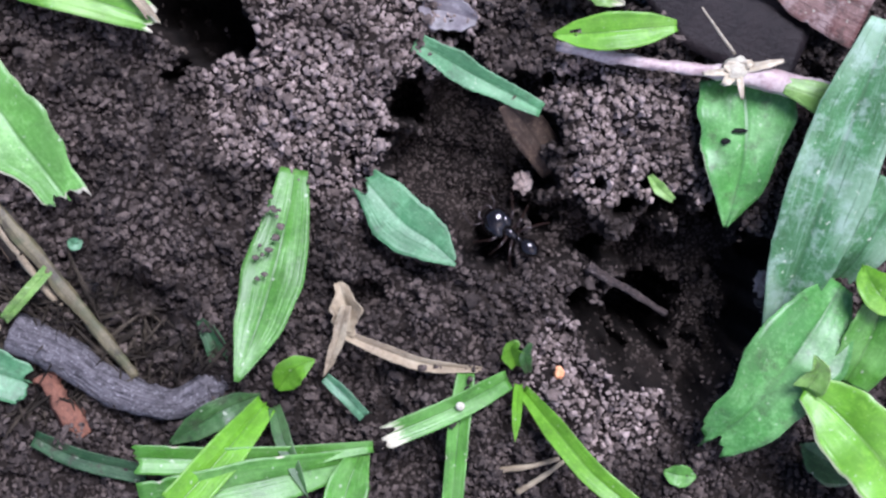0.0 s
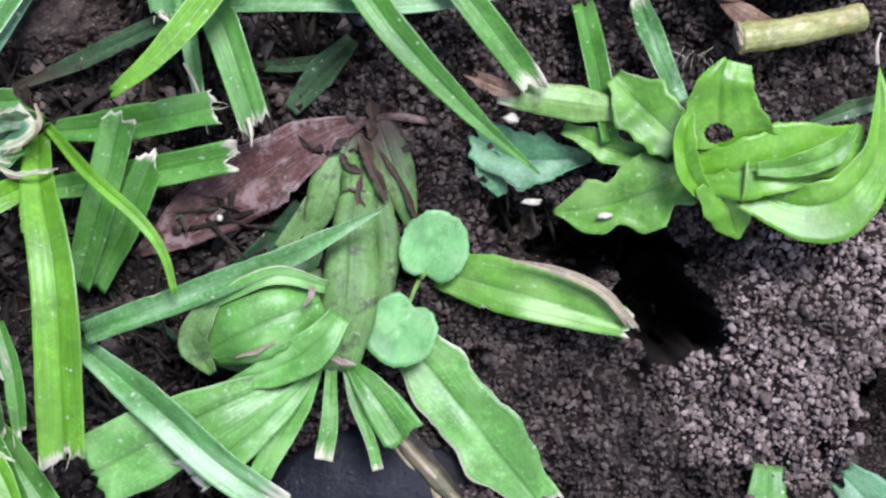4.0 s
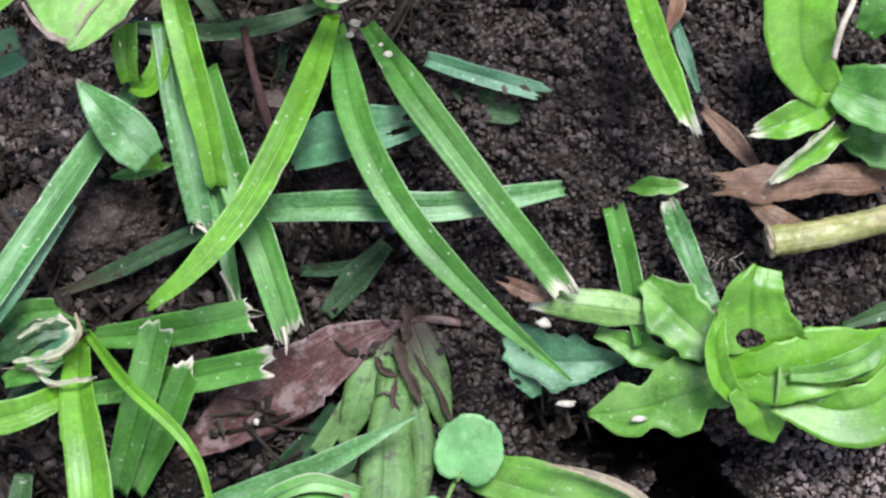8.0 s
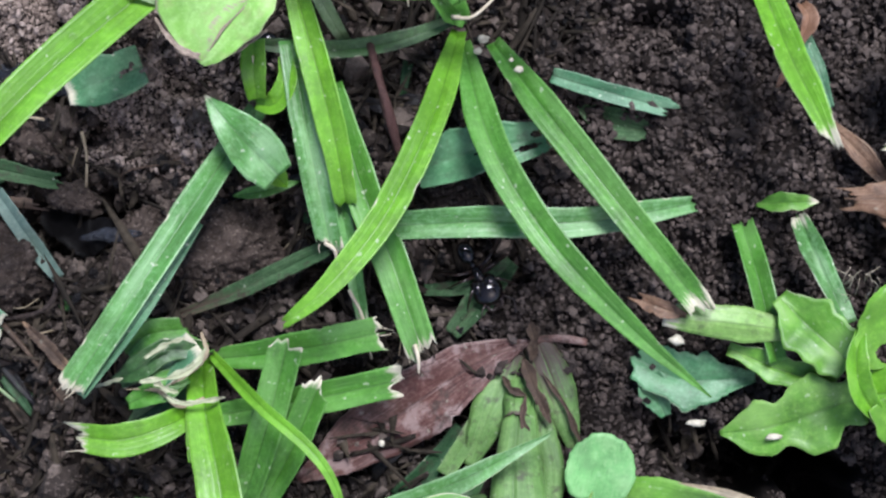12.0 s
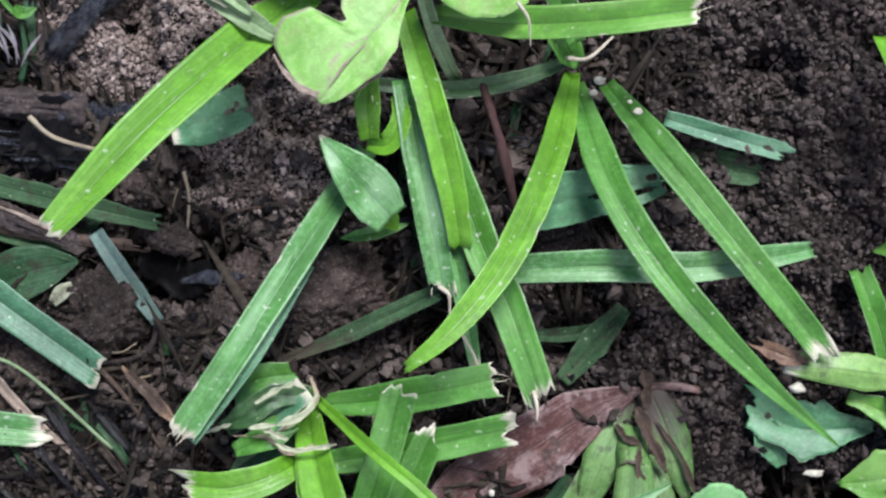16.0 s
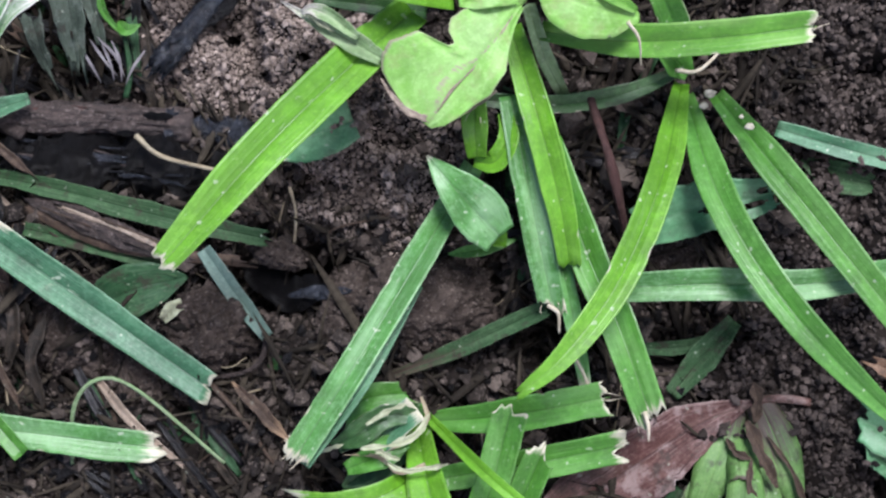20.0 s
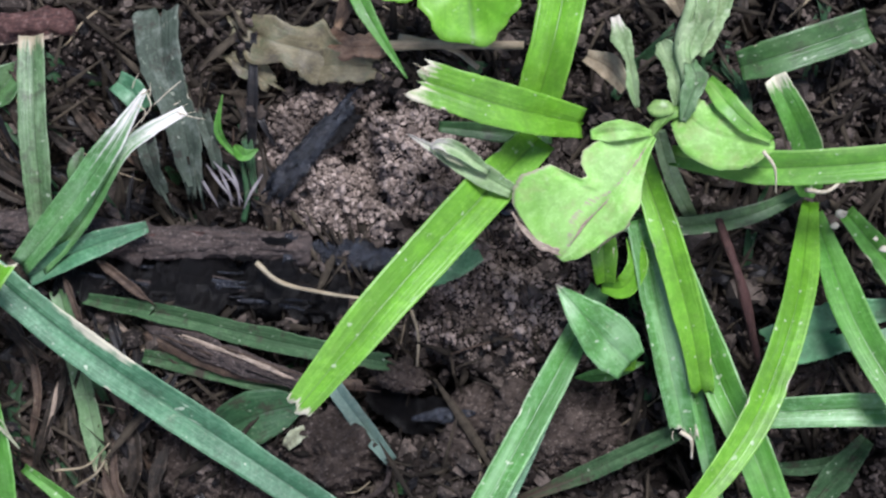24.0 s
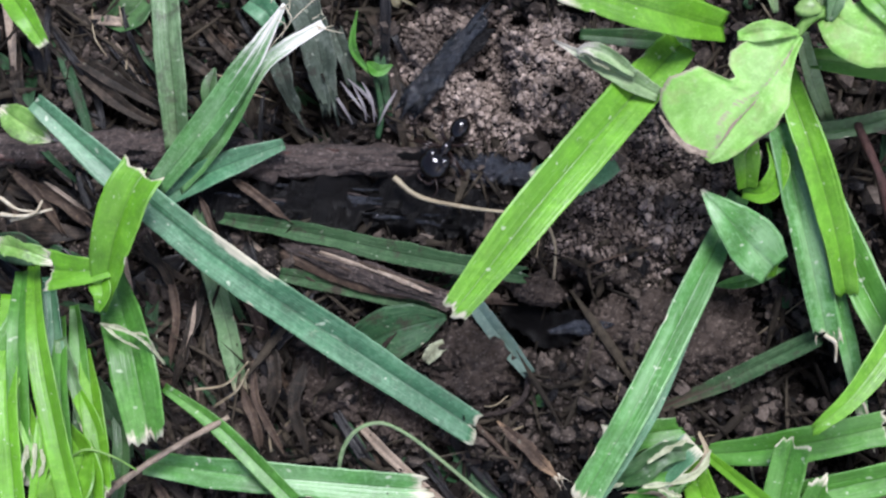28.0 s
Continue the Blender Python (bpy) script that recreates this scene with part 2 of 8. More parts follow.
PAPER = leaf_material("leaf_papery_brown", (0.165, 0.088, 0.046), (0.42, 0.28, 0.175), straw=(0.42, 0.32, 0.22), veins=5.0, fleck=0.2, rough=0.6, streak=0.6, mud=0.5, sheen_paint=0.1)
GREYLEAF = leaf_material("leaf_dead_grey", (0.042, 0.060, 0.042), (0.13, 0.16, 0.125), veins=8.0, fleck=0.35, rough=0.7, streak=0.4, mud=0.7, blotch=0.45, spot=(0.17, 0.20, 0.165), sheen_paint=0.1, spec=0.25)
FADED = leaf_material("leaf_faded_green", (0.095, 0.20, 0.068), (0.25, 0.37, 0.20), straw=(0.42, 0.36, 0.24), veins=7.0, fleck=0.5, rough=0.5, streak=0.5, mud=0.6, sheen_paint=0.4, scratch=0.6, rib=0.8)
FROST = leaf_material("leaf_white_tipped", (0.095, 0.265, 0.065), (0.31, 0.52, 0.28), straw=(0.80, 0.77, 0.72), fleck=0.6, mud=0.3, sheen_paint=0.5, scratch=0.6, rough=0.4)
MUDDY = leaf_material("leaf_muddy_green", (0.034, 0.090, 0.032), (0.11, 0.19, 0.09), straw=(0.085, 0.062, 0.046), veins=7.0, fleck=0.4, rough=0.65, streak=0.8, mud=0.95, sheen_paint=0.15, scratch=0.8, spec=0.2)
BLUEGREY = leaf_material("leaf_blue_grey", (0.12, 0.20, 0.155), (0.27, 0.36, 0.30), veins=6.0, fleck=0.3, rough=0.6, streak=0.3, mud=0.35, sheen_paint=0.2, rib=0.2)
DOWNY = leaf_material("leaf_downy_grey", (0.19, 0.31, 0.12), (0.42, 0.53, 0.31), straw=(0.62, 0.58, 0.5), veins=5.0, fleck=0.3, rough=0.7, mud=0.25, blotch=0.12, spot=(0.25, 0.22, 0.16))
MULCH = leaf_material("leaf_mulch", (0.013, 0.0100, 0.0072), (0.066, 0.052, 0.036), straw=(0.2, 0.14, 0.09), veins=6.0, fleck=0.15, rough=0.55, mud=0.7, streak=0.6, blotch=0.3, spot=(0.15, 0.11, 0.08), sheen_paint=0.08, spec=0.2)
CHARLEAF = leaf_material("leaf_black_rotten", (0.006, 0.0055, 0.006), (0.035, 0.034, 0.036), straw=(0.12, 0.10, 0.08), veins=6.0, fleck=0.1, rough=0.35, mud=0.4, streak=0.5, sheen_paint=0.08, spec=0.3)
TAN = leaf_material("leaf_tan", (0.21, 0.105, 0.055), (0.40, 0.26, 0.17), straw=(0.4, 0.3, 0.2), veins=5.0, fleck=0.1, rough=0.55, mud=0.35, sheen_paint=0.08)
OCHRE = leaf_material("leaf_ochre", (0.125, 0.105, 0.05), (0.26, 0.23, 0.13), straw=(0.4, 0.3, 0.2), veins=5.0, fleck=0.1, rough=0.6, mud=0.7, blotch=0.6, spot=(0.06, 0.075, 0.03), sheen_paint=0.2)
PALEHUSK = leaf_material("leaf_pale_husk", (0.42, 0.45, 0.27), (0.60, 0.62, 0.44), straw=(0.6, 0.56, 0.44), veins=5.0, fleck=0.3, rough=0.7, mud=0.55)
BUFF = leaf_material("leaf_split_buff", (0.31, 0.235, 0.17), (0.56, 0.47, 0.37), straw=(0.5, 0.4, 0.28), veins=7.0, fleck=0.2, rough=0.65, mud=0.5, sheen_paint=0.08)
PETAL = leaf_material("pale_petal", (0.17, 0.15, 0.16), (0.32, 0.30, 0.31), veins=4.0, fleck=0.1, rough=0.5, rib=0.0)
FIBRE = rough_material("dry_fibre", ((0.46, 0.41, 0.30), (0.33, 0.28, 0.19), (0.56, 0.52, 0.43)), 300.0, 0.7)
# damp soil, taken near black so gaps between grains hold painted shade
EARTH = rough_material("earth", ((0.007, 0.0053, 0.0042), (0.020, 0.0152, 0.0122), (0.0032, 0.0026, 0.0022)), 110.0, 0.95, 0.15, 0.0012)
PELLET = rough_material("earth_pellets", ((0.068, 0.053, 0.045), (0.140, 0.110, 0.095), (0.022, 0.017, 0.014), (0.37, 0.30, 0.265)), 420.0, 0.9, 0.2, 0.0005, None, True, 0.9)
# moist pellets, darkened further so the colour carries the shade
DAMP_SHADED = rough_material("damp_shaded_pellets", ((0.022, 0.0172, 0.0145), (0.047, 0.037, 0.0315), (0.007, 0.0056, 0.0048), (0.125, 0.100, 0.086)), 420.0, 0.9, 0.2, 0.0005, None, True, 0.9)
# crumb colour is lowered to hold the deep shade under the grass
CRUMB = rough_material("earth_crumbs_shaded", ((0.014, 0.0108, 0.0088), (0.036, 0.028, 0.0228), (0.004, 0.0032, 0.0027), (0.14, 0.112, 0.092)), 400.0, 0.9, 0.2, 0.0004, None, True, 0.75, (0.15, 0.124, 0.105))
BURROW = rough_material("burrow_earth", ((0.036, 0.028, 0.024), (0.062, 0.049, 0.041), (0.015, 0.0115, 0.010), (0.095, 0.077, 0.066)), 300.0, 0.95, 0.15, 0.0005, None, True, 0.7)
MOUND = rough_material("mound_earth", ((0.088, 0.068, 0.056), (0.175, 0.137, 0.114), (0.022, 0.0165, 0.0135), (0.43, 0.35, 0.295)), 400.0, 0.93, 0.2, 0.0004, None, True, 0.8)
CLOD = rough_material("earth_clod", ((0.035, 0.0268, 0.0218), (0.088, 0.069, 0.057), (0.011, 0.0084, 0.0068)), 330.0, 0.95, 0.1, 0.004, glint=(0.21, 0.172, 0.148))
BARK = rough_material("bark", ((0.015, 0.011, 0.0095), (0.095, 0.070, 0.060), (0.006, 0.0045, 0.004)), 3.2, 0.6, 0.35, 0.003, (3.0, 6.0, 1.0), glint=(0.20, 0.165, 0.145))
LITTER = rough_material("leaf_litter", ((0.0095, 0.0078, 0.0058), (0.023, 0.0182, 0.013), (0.004, 0.0034, 0.0028), (0.066, 0.054, 0.038)), 300.0, 0.8, 0.12, 0.0004, None, True, 0.9)
GREYWOOD = rough_material("grey_wood", ((0.040, 0.036, 0.040), (0.19, 0.178, 0.185), (0.014, 0.0125, 0.0135)), 3.2, 0.75, 0.25, 0.003, (7.0, 2.2, 1.0), glint=(0.30, 0.285, 0.295))
REDWOOD = rough_material("red_wood", ((0.115, 0.046, 0.028), (0.25, 0.115, 0.070), (0.035, 0.014, 0.010)), 6.0, 0.7, 0.3, 0.0004, (16.0, 3.0, 1.0))
REDSTEM = rough_material("red_stem", ((0.034, 0.014, 0.012), (0.085, 0.043, 0.036), (0.014, 0.0065, 0.0055)), 6.0, 0.6, 0.3, 0.0004, (16.0, 3.0, 1.0))
REDBARK = rough_material("red_bark", ((0.030, 0.013, 0.011), (0.12, 0.058, 0.048), (0.010, 0.005, 0.0045)), 3.2, 0.65, 0.3, 0.002, (5.0, 5.0, 1.0), glint=(0.2, 0.13, 0.115))
CHAR = rough_material("wet_black_wood", ((0.0030, 0.0028, 0.0030), (0.0105, 0.0095, 0.0095), (0.0018, 0.0018, 0.0020)), 8.0, 0.42, 0.22, 0.004, (12.0, 2.0, 1.0))
# bluish wet highlights are mixed into the black base colour
WETBLACK = rough_material("wet_black_painted_glints", ((0.006, 0.0068, 0.009), (0.034, 0.038, 0.047), (0.003, 0.003, 0.004)), 260.0, 0.22, 0.5, 0.004)
SLATE = rough_material("dark_slate", ((0.006, 0.0065, 0.009), (0.016, 0.017, 0.023), (0.004, 0.0045, 0.006)), 120.0, 0.3, 0.22, 0.0015)
CHIP = rough_material("pale_chip", ((0.34, 0.32, 0.24), (0.50, 0.48, 0.38), (0.16, 0.14, 0.10)), 300.0, 0.8, 0.3)
PINK = rough_material("pale_pink_stalk", ((0.31, 0.22, 0.215), (0.50, 0.44, 0.41), (0.15, 0.085, 0.09)), 160.0, 0.5, 0.4, 0.0002)
GRIT = rough_material("pink_grit", ((0.20, 0.155, 0.13), (0.33, 0.275, 0.24), (0.11, 0.08, 0.065)), 300.0, 0.8, 0.3)
ORANGE = rough_material("orange_flake", ((0.62, 0.24, 0.10), (0.7, 0.36, 0.18), (0.4, 0.14, 0.06)), 300.0, 0.6)
ANT, _nt, _b = nodes_of("ant_shell", 0.12, 0.45)
_b.inputs["Base Color"].default_value = (0.004, 0.003, 0.003, 1)
bump(_nt, _b, noise_tex(_nt, 4000.0, 2.0), 0.15, 0.0001)
ANTLEG, _nt, _b = nodes_of("ant_leg", 0.35, 0.5)
_b.inputs["Base Color"].default_value = (0.014, 0.007, 0.005, 1)

# ---- the lie of the ground ----
LAT = np.random.RandomState(5).rand(257, 257)


def value_noise(x, y):
    xi, yi = np.floor(x).astype(int), np.floor(y).astype(int)
    fx, fy = x - xi, y - yi
    fx, fy = fx * fx * (3 - 2 * fx), fy * fy * (3 - 2 * fy)
    a, b = LAT[xi % 257, yi % 257], LAT[(xi + 1) % 257, yi % 257]
    c, d = LAT[xi % 257, (yi + 1) % 257], LAT[(xi + 1) % 257, (yi + 1) % 257]
    return (a * (1 - fx) + b * fx) * (1 - fy) + (c * (1 - fx) + d * fx) * fy - 0.5


# mounds: centre in mm, reach in mm, height in mm
MOUNDS = [
    ((-18.4, -7.6, -9), 17, 5.5), ((-9.2, 6.7, -9), 17, 6.5), ((46.1, -14.9, -9), 13, 5), ((42.2, -67.3, -9), 12, 4.5),
    ((-186.8, 120.1, -10), 18, 4), ((-57.9, -24.0, -10), 20, 2), ((-156.1, 102.1, -10), 12, 2), ((-61.5, 95.6, -10), 22, 3),
]
# pits: centre in mm, reach across and along in mm, depth in mm
PITS = [
    ((-40.9, 9.7, -10), 9.5, 12, 38), ((-51.8, 22.8, -10), 15, 7.5, 30), ((14.0, -20.5, -10), 18, 20, 19), ((46.6, -54.6, -10), 12, 9, 40),
    ((57.6, -49.3, -10), 21, 20, 26), ((1.8, -10.4, -10), 4.0, 5.0, 18), ((-7.9, -48.8, -10), 5, 5, 9), ((-134.6, 60.2, -10), 7, 6, 9),
    ((-105.3, 62.1, -10), 10, 8, 6), ((-110.5, 39.3, -12), 8, 7, 26), ((10.9, 22.1, -10), 4, 3, 7), ((-29.5, -1.9, -10), 8, 3, 3), ((-223.5, 104.1, -12), 12, 5, 5),
    ((-224.1, 119.4, -12), 6, 8, 7), ((-181.7, 76.2, -12), 12, 7, 13), ((-65.0, 26.0, -12), 14, 6, 12), ((-47.9, 20.1, -12), 9, 6, 16),
    ((-52.3, -50.1, -12), 9, 7, 6), ((-6.9, -67.7, -12), 10, 7, 6), ((11.2, 22.7, -10), 4, 4, 7), ((-67.5, 105.0, -12), 8, 5, 5),
    ((-181.9, 131.7, -8), 1.6, 1.6, 6), ((-190.1, 122.9, -8), 1.8, 1.6, 6), ((-184.4, 115.5, -8), 1.6, 1.2, 5), ((-184.7, 141.5, -8), 2.2, 1.2, 5), ((34, -34.7, -10), 10, 8, 14), ((-188.5, 131.5, -8), 2.6, 1.4, 6), ((-170.5, 128.0, -8), 2.2, 1.6, 6), ((-176.0, 118.5, -8), 1.8, 1.3, 5),
]


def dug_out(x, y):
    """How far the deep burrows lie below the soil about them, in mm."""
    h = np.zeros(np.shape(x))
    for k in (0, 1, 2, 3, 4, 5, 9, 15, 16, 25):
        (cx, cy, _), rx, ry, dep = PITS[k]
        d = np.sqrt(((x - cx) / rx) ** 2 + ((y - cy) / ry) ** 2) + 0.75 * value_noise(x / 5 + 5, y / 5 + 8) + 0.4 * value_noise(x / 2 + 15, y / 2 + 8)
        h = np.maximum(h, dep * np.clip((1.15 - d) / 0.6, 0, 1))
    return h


def height(x, y):
    """The ground's height in mm at x, y in mm."""
    x, y = np.asarray(x, float), np.asarray(y, float)
    h = -13.0 + 3.0 * value_noise(x / 21 + 9, y / 21 + 4) + 2.6 * value_noise(x / 9.3 + 31, y / 9.3 + 17)
    litter = np.clip((-105 - x) / 12, 0, 1)
    litter = np.maximum(litter, np.clip((-70 - x) / 12, 0, 1) * np.clip((y - 55) / 12, 0, 1))
    h = h + litter * (5.5 * value_noise(x / 6.1 + 13, y / 6.1 + 47) + 2.4 * value_noise(x / 2.9 + 44, y / 2.9 + 3) - 5.0 * np.abs(value_noise(x / 4.4 + 70, y / 4.4 + 21)) - 24.0 * np.clip(value_noise(x / 8.5 + 17, y / 8.5 + 71) - 0.09, 0, 1) + 0.6)
    h = h + 1.6 * value_noise(x / 3.7 + 3, y / 3.7 + 90) + 1.5 * value_noise(x / 1.7 + 63, y / 1.7 + 9)
    heap = 1 - litter
    h = h + heap * (6.3 * value_noise(x / 5.2 + 83, y / 5.2 + 12) + 3.4 * value_noise(x / 2.6 + 51, y / 2.6 + 33))
    for (cx, cy, _), r, a in MOUNDS:
        h = h + a * np.exp(-((x - cx) ** 2 + (y - cy) ** 2) / (r * r))
    for k, ((cx, cy, _), rx, ry, dep) in enumerate(PITS):
        d = np.sqrt(((x - cx) / rx) ** 2 + ((y - cy) / ry) ** 2) + 0.75 * value_noise(x / 5 + 5, y / 5 + 8) + 0.4 * value_noise(x / 2 + 15, y / 2 + 8)
        s = np.clip((1.15 - d) / (0.45 if k in (2, 4) else 0.95 if rx >= 11 and dep <= 20 else 0.4), 0, 1)
        h = h - dep * s * s * (3 - 2 * s)
    far = np.maximum(np.hypot((x + 90) / 1.3, y - 40) - 230, 0)
    return h + np.minimum(far * 0.01, 12) * value_noise(x / 70, y / 70)


def mesh_of(name, verts, faces, mat, smooth=True):
    me = bpy.data.meshes.new(name)
    me.from_pydata([tuple(v) for v in verts], [], faces)
    me.materials.append(mat)
    if smooth:
        me.polygons.foreach_set("use_smooth", np.ones(len(me.polygons), bool))
    me.update()
    return me


def fast_mesh(name, verts, faces, mat, smooth=True):
    """A large mesh from arrays; faces all with the same number of corners."""
    me = bpy.data.meshes.new(name)
    n, k = faces.shape
    me.vertices.add(len(verts))
    me.vertices.foreach_set("co", np.ascontiguousarray(verts, np.float32).ravel())
    me.loops.add(n * k)
    me.loops.foreach_set("vertex_index", np.ascontiguousarray(faces, np.int32).ravel())
    me.polygons.add(n)
    me.polygons.foreach_set("loop_start", np.arange(0, n * k, k, dtype=np.int32))
    me.polygons.foreach_set("use_smooth", np.full(n, smooth))
    me.materials.append(mat)
    me.update(calc_edges=True)
    return me


def axis(lo, hi, step, reach):
    mid = np.arange(lo, hi + step / 2, step)
    out, d, a = [], step, 0.0
    while a < reach:
        d *= 1.35
        a += d
        out.append(a)
    out = np.array(out)
    return np.concatenate([lo - out[::-1], mid, hi + out])


gx, gy = axis(-310, 120, 0.75, 40000), axis(-115, 185, 0.75, 40000)
GX, GY = np.meshgrid(gx, gy, indexing="ij")
gv = np.stack([GX, GY, height(GX, GY)], -1).reshape(-1, 3) * MM
ii, jj = np.meshgrid(np.arange(len(gx) - 1), np.arange(len(gy) - 1), indexing="ij")
q = (ii * len(gy) + jj).ravel()
_nt = EARTH.node_tree
_b = _nt.nodes["Principled BSDF"]
_ln = nd(_nt, "ShaderNodeVectorMath")
_ln.operation = "LENGTH"
_nt.links.new(place(_nt), _ln.inputs[0])
_src = _b.inputs["Base Color"].links[0].from_socket
_nt.links.new(mix(_nt, ramp(_nt, _ln.outputs["Value"], 0.45, 1.0), _src, mix(_nt, noise_tex(_nt, 60.0, 4.0), (0.02, 0.045, 0.008), (0.07, 0.15, 0.025))), _b.inputs["Base Color"])
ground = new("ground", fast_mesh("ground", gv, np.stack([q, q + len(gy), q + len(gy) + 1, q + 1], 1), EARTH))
tagged(ground, "damp brown garden soil with ant burrow holes, gap shade in its colour", "ground", kind="structure")

ICO_V, ICO_F = None, None
_bm = bmesh.new()
bmesh.ops.create_icosphere(_bm, subdivisions=1, radius=1.0)
ICO_V, ICO_F = np.array([v.co for v in _bm.verts]), np.array([[v.index for v in f.verts] for f in _bm.faces])
_bm.free()
_bm = bmesh.new()
bmesh.ops.create_icosphere(_bm, subdivisions=2, radius=1.0)
ICO2_V, ICO2_F = np.array([v.co for v in _bm.verts]), np.array([[v.index for v in f.verts] for f in _bm.faces])
_bm.free()


def grains(name, xy, size, mat, seed, lift=(0.35, 0.35), fine=False, spread=0.24):
    """Many uneven grains lying on the ground, as one mesh."""
    rs = np.random.RandomState(seed)
    V, F = (ICO2_V, ICO2_F) if fine else (ICO_V, ICO_F)
    n = len(xy)
    r = size * np.exp(rs.normal(0, spread, n))
    sc = r[:, None] * rs.uniform(0.6, 1.45, (n, 3))
    v = V[None] * (1 + rs.normal(0, 0.27, (n, len(V)))[:, :, None]) * sc[:, None, :]
    a, b = rs.uniform(0, 6.28, n), rs.uniform(-0.9, 0.9, n)
    ca, sa, cb, sb = np.cos(a)[:, None], np.sin(a)[:, None], np.cos(b)[:, None], np.sin(b)[:, None]
    x, y, z = v[..., 0], v[..., 1] * cb - v[..., 2] * sb, v[..., 1] * sb + v[..., 2] * cb
    x, y = x * ca - y * sa, x * sa + y * ca
    v = np.stack([x + xy[:, :1], y + xy[:, 1:], z + (height(xy[:, 0], xy[:, 1]) + r * rs.uniform(*lift, n))[:, None]], -1)
    f = (F[None] + (np.arange(n) * len(V))[:, None, None]).reshape(-1, 3)
    return new(name, fast_mesh(name, v.reshape(-1, 3) * MM, f, mat, False))


def near_way(x, y):
    """The stretch of bare ground that gets loose crumbs; the lawn begins around it."""
    low = np.where(x < -185, 6 - (x + 185) * 0.33, np.where(x < -104, -42.0, -98.0))
    high = np.where(x > 12, 80.0, np.where(x > -40, 122.0, 170.0))
    return (y > low) & (y < high)


def scattered(lo, hi, step, seed, keep=1.0, mask=None):
    rs = np.random.RandomState(seed)
    X, Y = np.meshgrid(np.arange(lo[0], hi[0], step), np.arange(lo[1], hi[1], step), indexing="ij")
    p = np.stack([X.ravel(), Y.ravel()], 1) + rs.uniform(-0.55, 0.55, (X.size, 2)) * step
    ok = (rs.rand(len(p)) < keep) & near_way(p[:, 0], p[:, 1])
    if mask is not None:
        ok &= mask(p[:, 0], p[:, 1])
    return p[ok]


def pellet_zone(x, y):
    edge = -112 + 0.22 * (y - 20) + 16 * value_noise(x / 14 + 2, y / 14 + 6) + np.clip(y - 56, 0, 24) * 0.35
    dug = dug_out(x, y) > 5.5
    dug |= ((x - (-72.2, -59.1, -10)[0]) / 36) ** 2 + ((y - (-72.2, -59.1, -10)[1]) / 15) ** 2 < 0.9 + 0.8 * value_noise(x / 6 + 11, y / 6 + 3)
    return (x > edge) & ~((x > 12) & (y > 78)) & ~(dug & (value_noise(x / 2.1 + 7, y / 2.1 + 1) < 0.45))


def dry_zone(x, y):
    d = np.full(np.shape(x), 9.0)
    for (cx, cy, _), r, _h in MOUNDS[:4]:
        d = np.minimum(d, np.hypot(x - cx, y - cy) / r)
    return pellet_zone(x, y) & (d + 1.1 * value_noise(x / 9 + 40, y / 9 + 2) < 1.35)


# pellets away from the mounds: moist, with shade put into their colour
def damp_shaded_zone(x, y):
    return pellet_zone(x, y) & ~dry_zone(x, y)


for zone, stuff, seed in ((dry_zone, PELLET, 11), (damp_shaded_zone, DAMP_SHADED, 111)):
    tint = "loose grey-brown pellets of dug soil" if stuff is PELLET else "damp pellets of dug soil, darkened with painted shade"
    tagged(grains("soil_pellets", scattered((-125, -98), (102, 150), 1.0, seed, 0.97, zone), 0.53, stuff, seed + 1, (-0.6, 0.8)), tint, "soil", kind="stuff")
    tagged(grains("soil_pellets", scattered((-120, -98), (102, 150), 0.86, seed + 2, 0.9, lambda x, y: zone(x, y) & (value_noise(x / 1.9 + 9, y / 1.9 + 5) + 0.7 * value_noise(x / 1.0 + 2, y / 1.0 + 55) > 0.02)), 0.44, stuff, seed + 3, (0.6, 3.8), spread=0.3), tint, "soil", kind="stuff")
mx, my = (-186.6, 122.1, -9)[:2]
mnd = grains("mound_crumbs", scattered((mx - 26, my - 20), (mx + 26, my + 20), 0.44, 15, 0.9, lambda x, y: ((x - mx) / 25) ** 2 + ((y - my) / 18) ** 2 < 0.8 + value_noise(x / 5, y / 5)), 0.31, MOUND, 16, (-0.6, 1.0), spread=0.3)
tagged(mnd, "fine light brown crumbs of an ant mound", "soil", kind="stuff")

nx, ny = (-160.4, 99.6, -10)[:2]
mnd2 = grains("mound_crumbs", scattered((nx - 32, ny - 28), (nx + 32, ny + 28), 0.44, 41, 0.9, lambda x, y: ((x - nx) / 25) ** 2 + ((y - ny) / 21) ** 2 < 0.7 + 1.2 * value_noise(x / 5 + 3, y / 5)), 0.26, MOUND, 42, (-0.6, 1.0), spread=0.3)
tagged(mnd2, "fine light brown crumbs of an ant mound", "soil", kind="stuff")

for cx_, cy_, ax_, ay_, sd_ in ((mx, my, 23, 16, 61), (nx, ny, 23, 20, 63)):
    fin = grains("mound_crumbs", scattered((cx_ - 30, cy_ - 26), (cx_ + 30, cy_ + 26), 0.42, sd_, 0.95, lambda x, y: (((x - cx_) / ax_) ** 2 + ((y - cy_) / ay_) ** 2 < 0.7 + value_noise(x / 5, y / 5)) & (value_noise(x / 1.5 + 3, y / 1.5 + 8) + 0.8 * value_noise(x / 0.7 + 31, y / 0.7 + 8) > 0.05)), 0.31, MOUND, sd_ + 1, (0.8, 3.8), spread=0.35)
    tagged(fin, "fine light brown crumbs of an ant mound", "soil", kind="stuff")


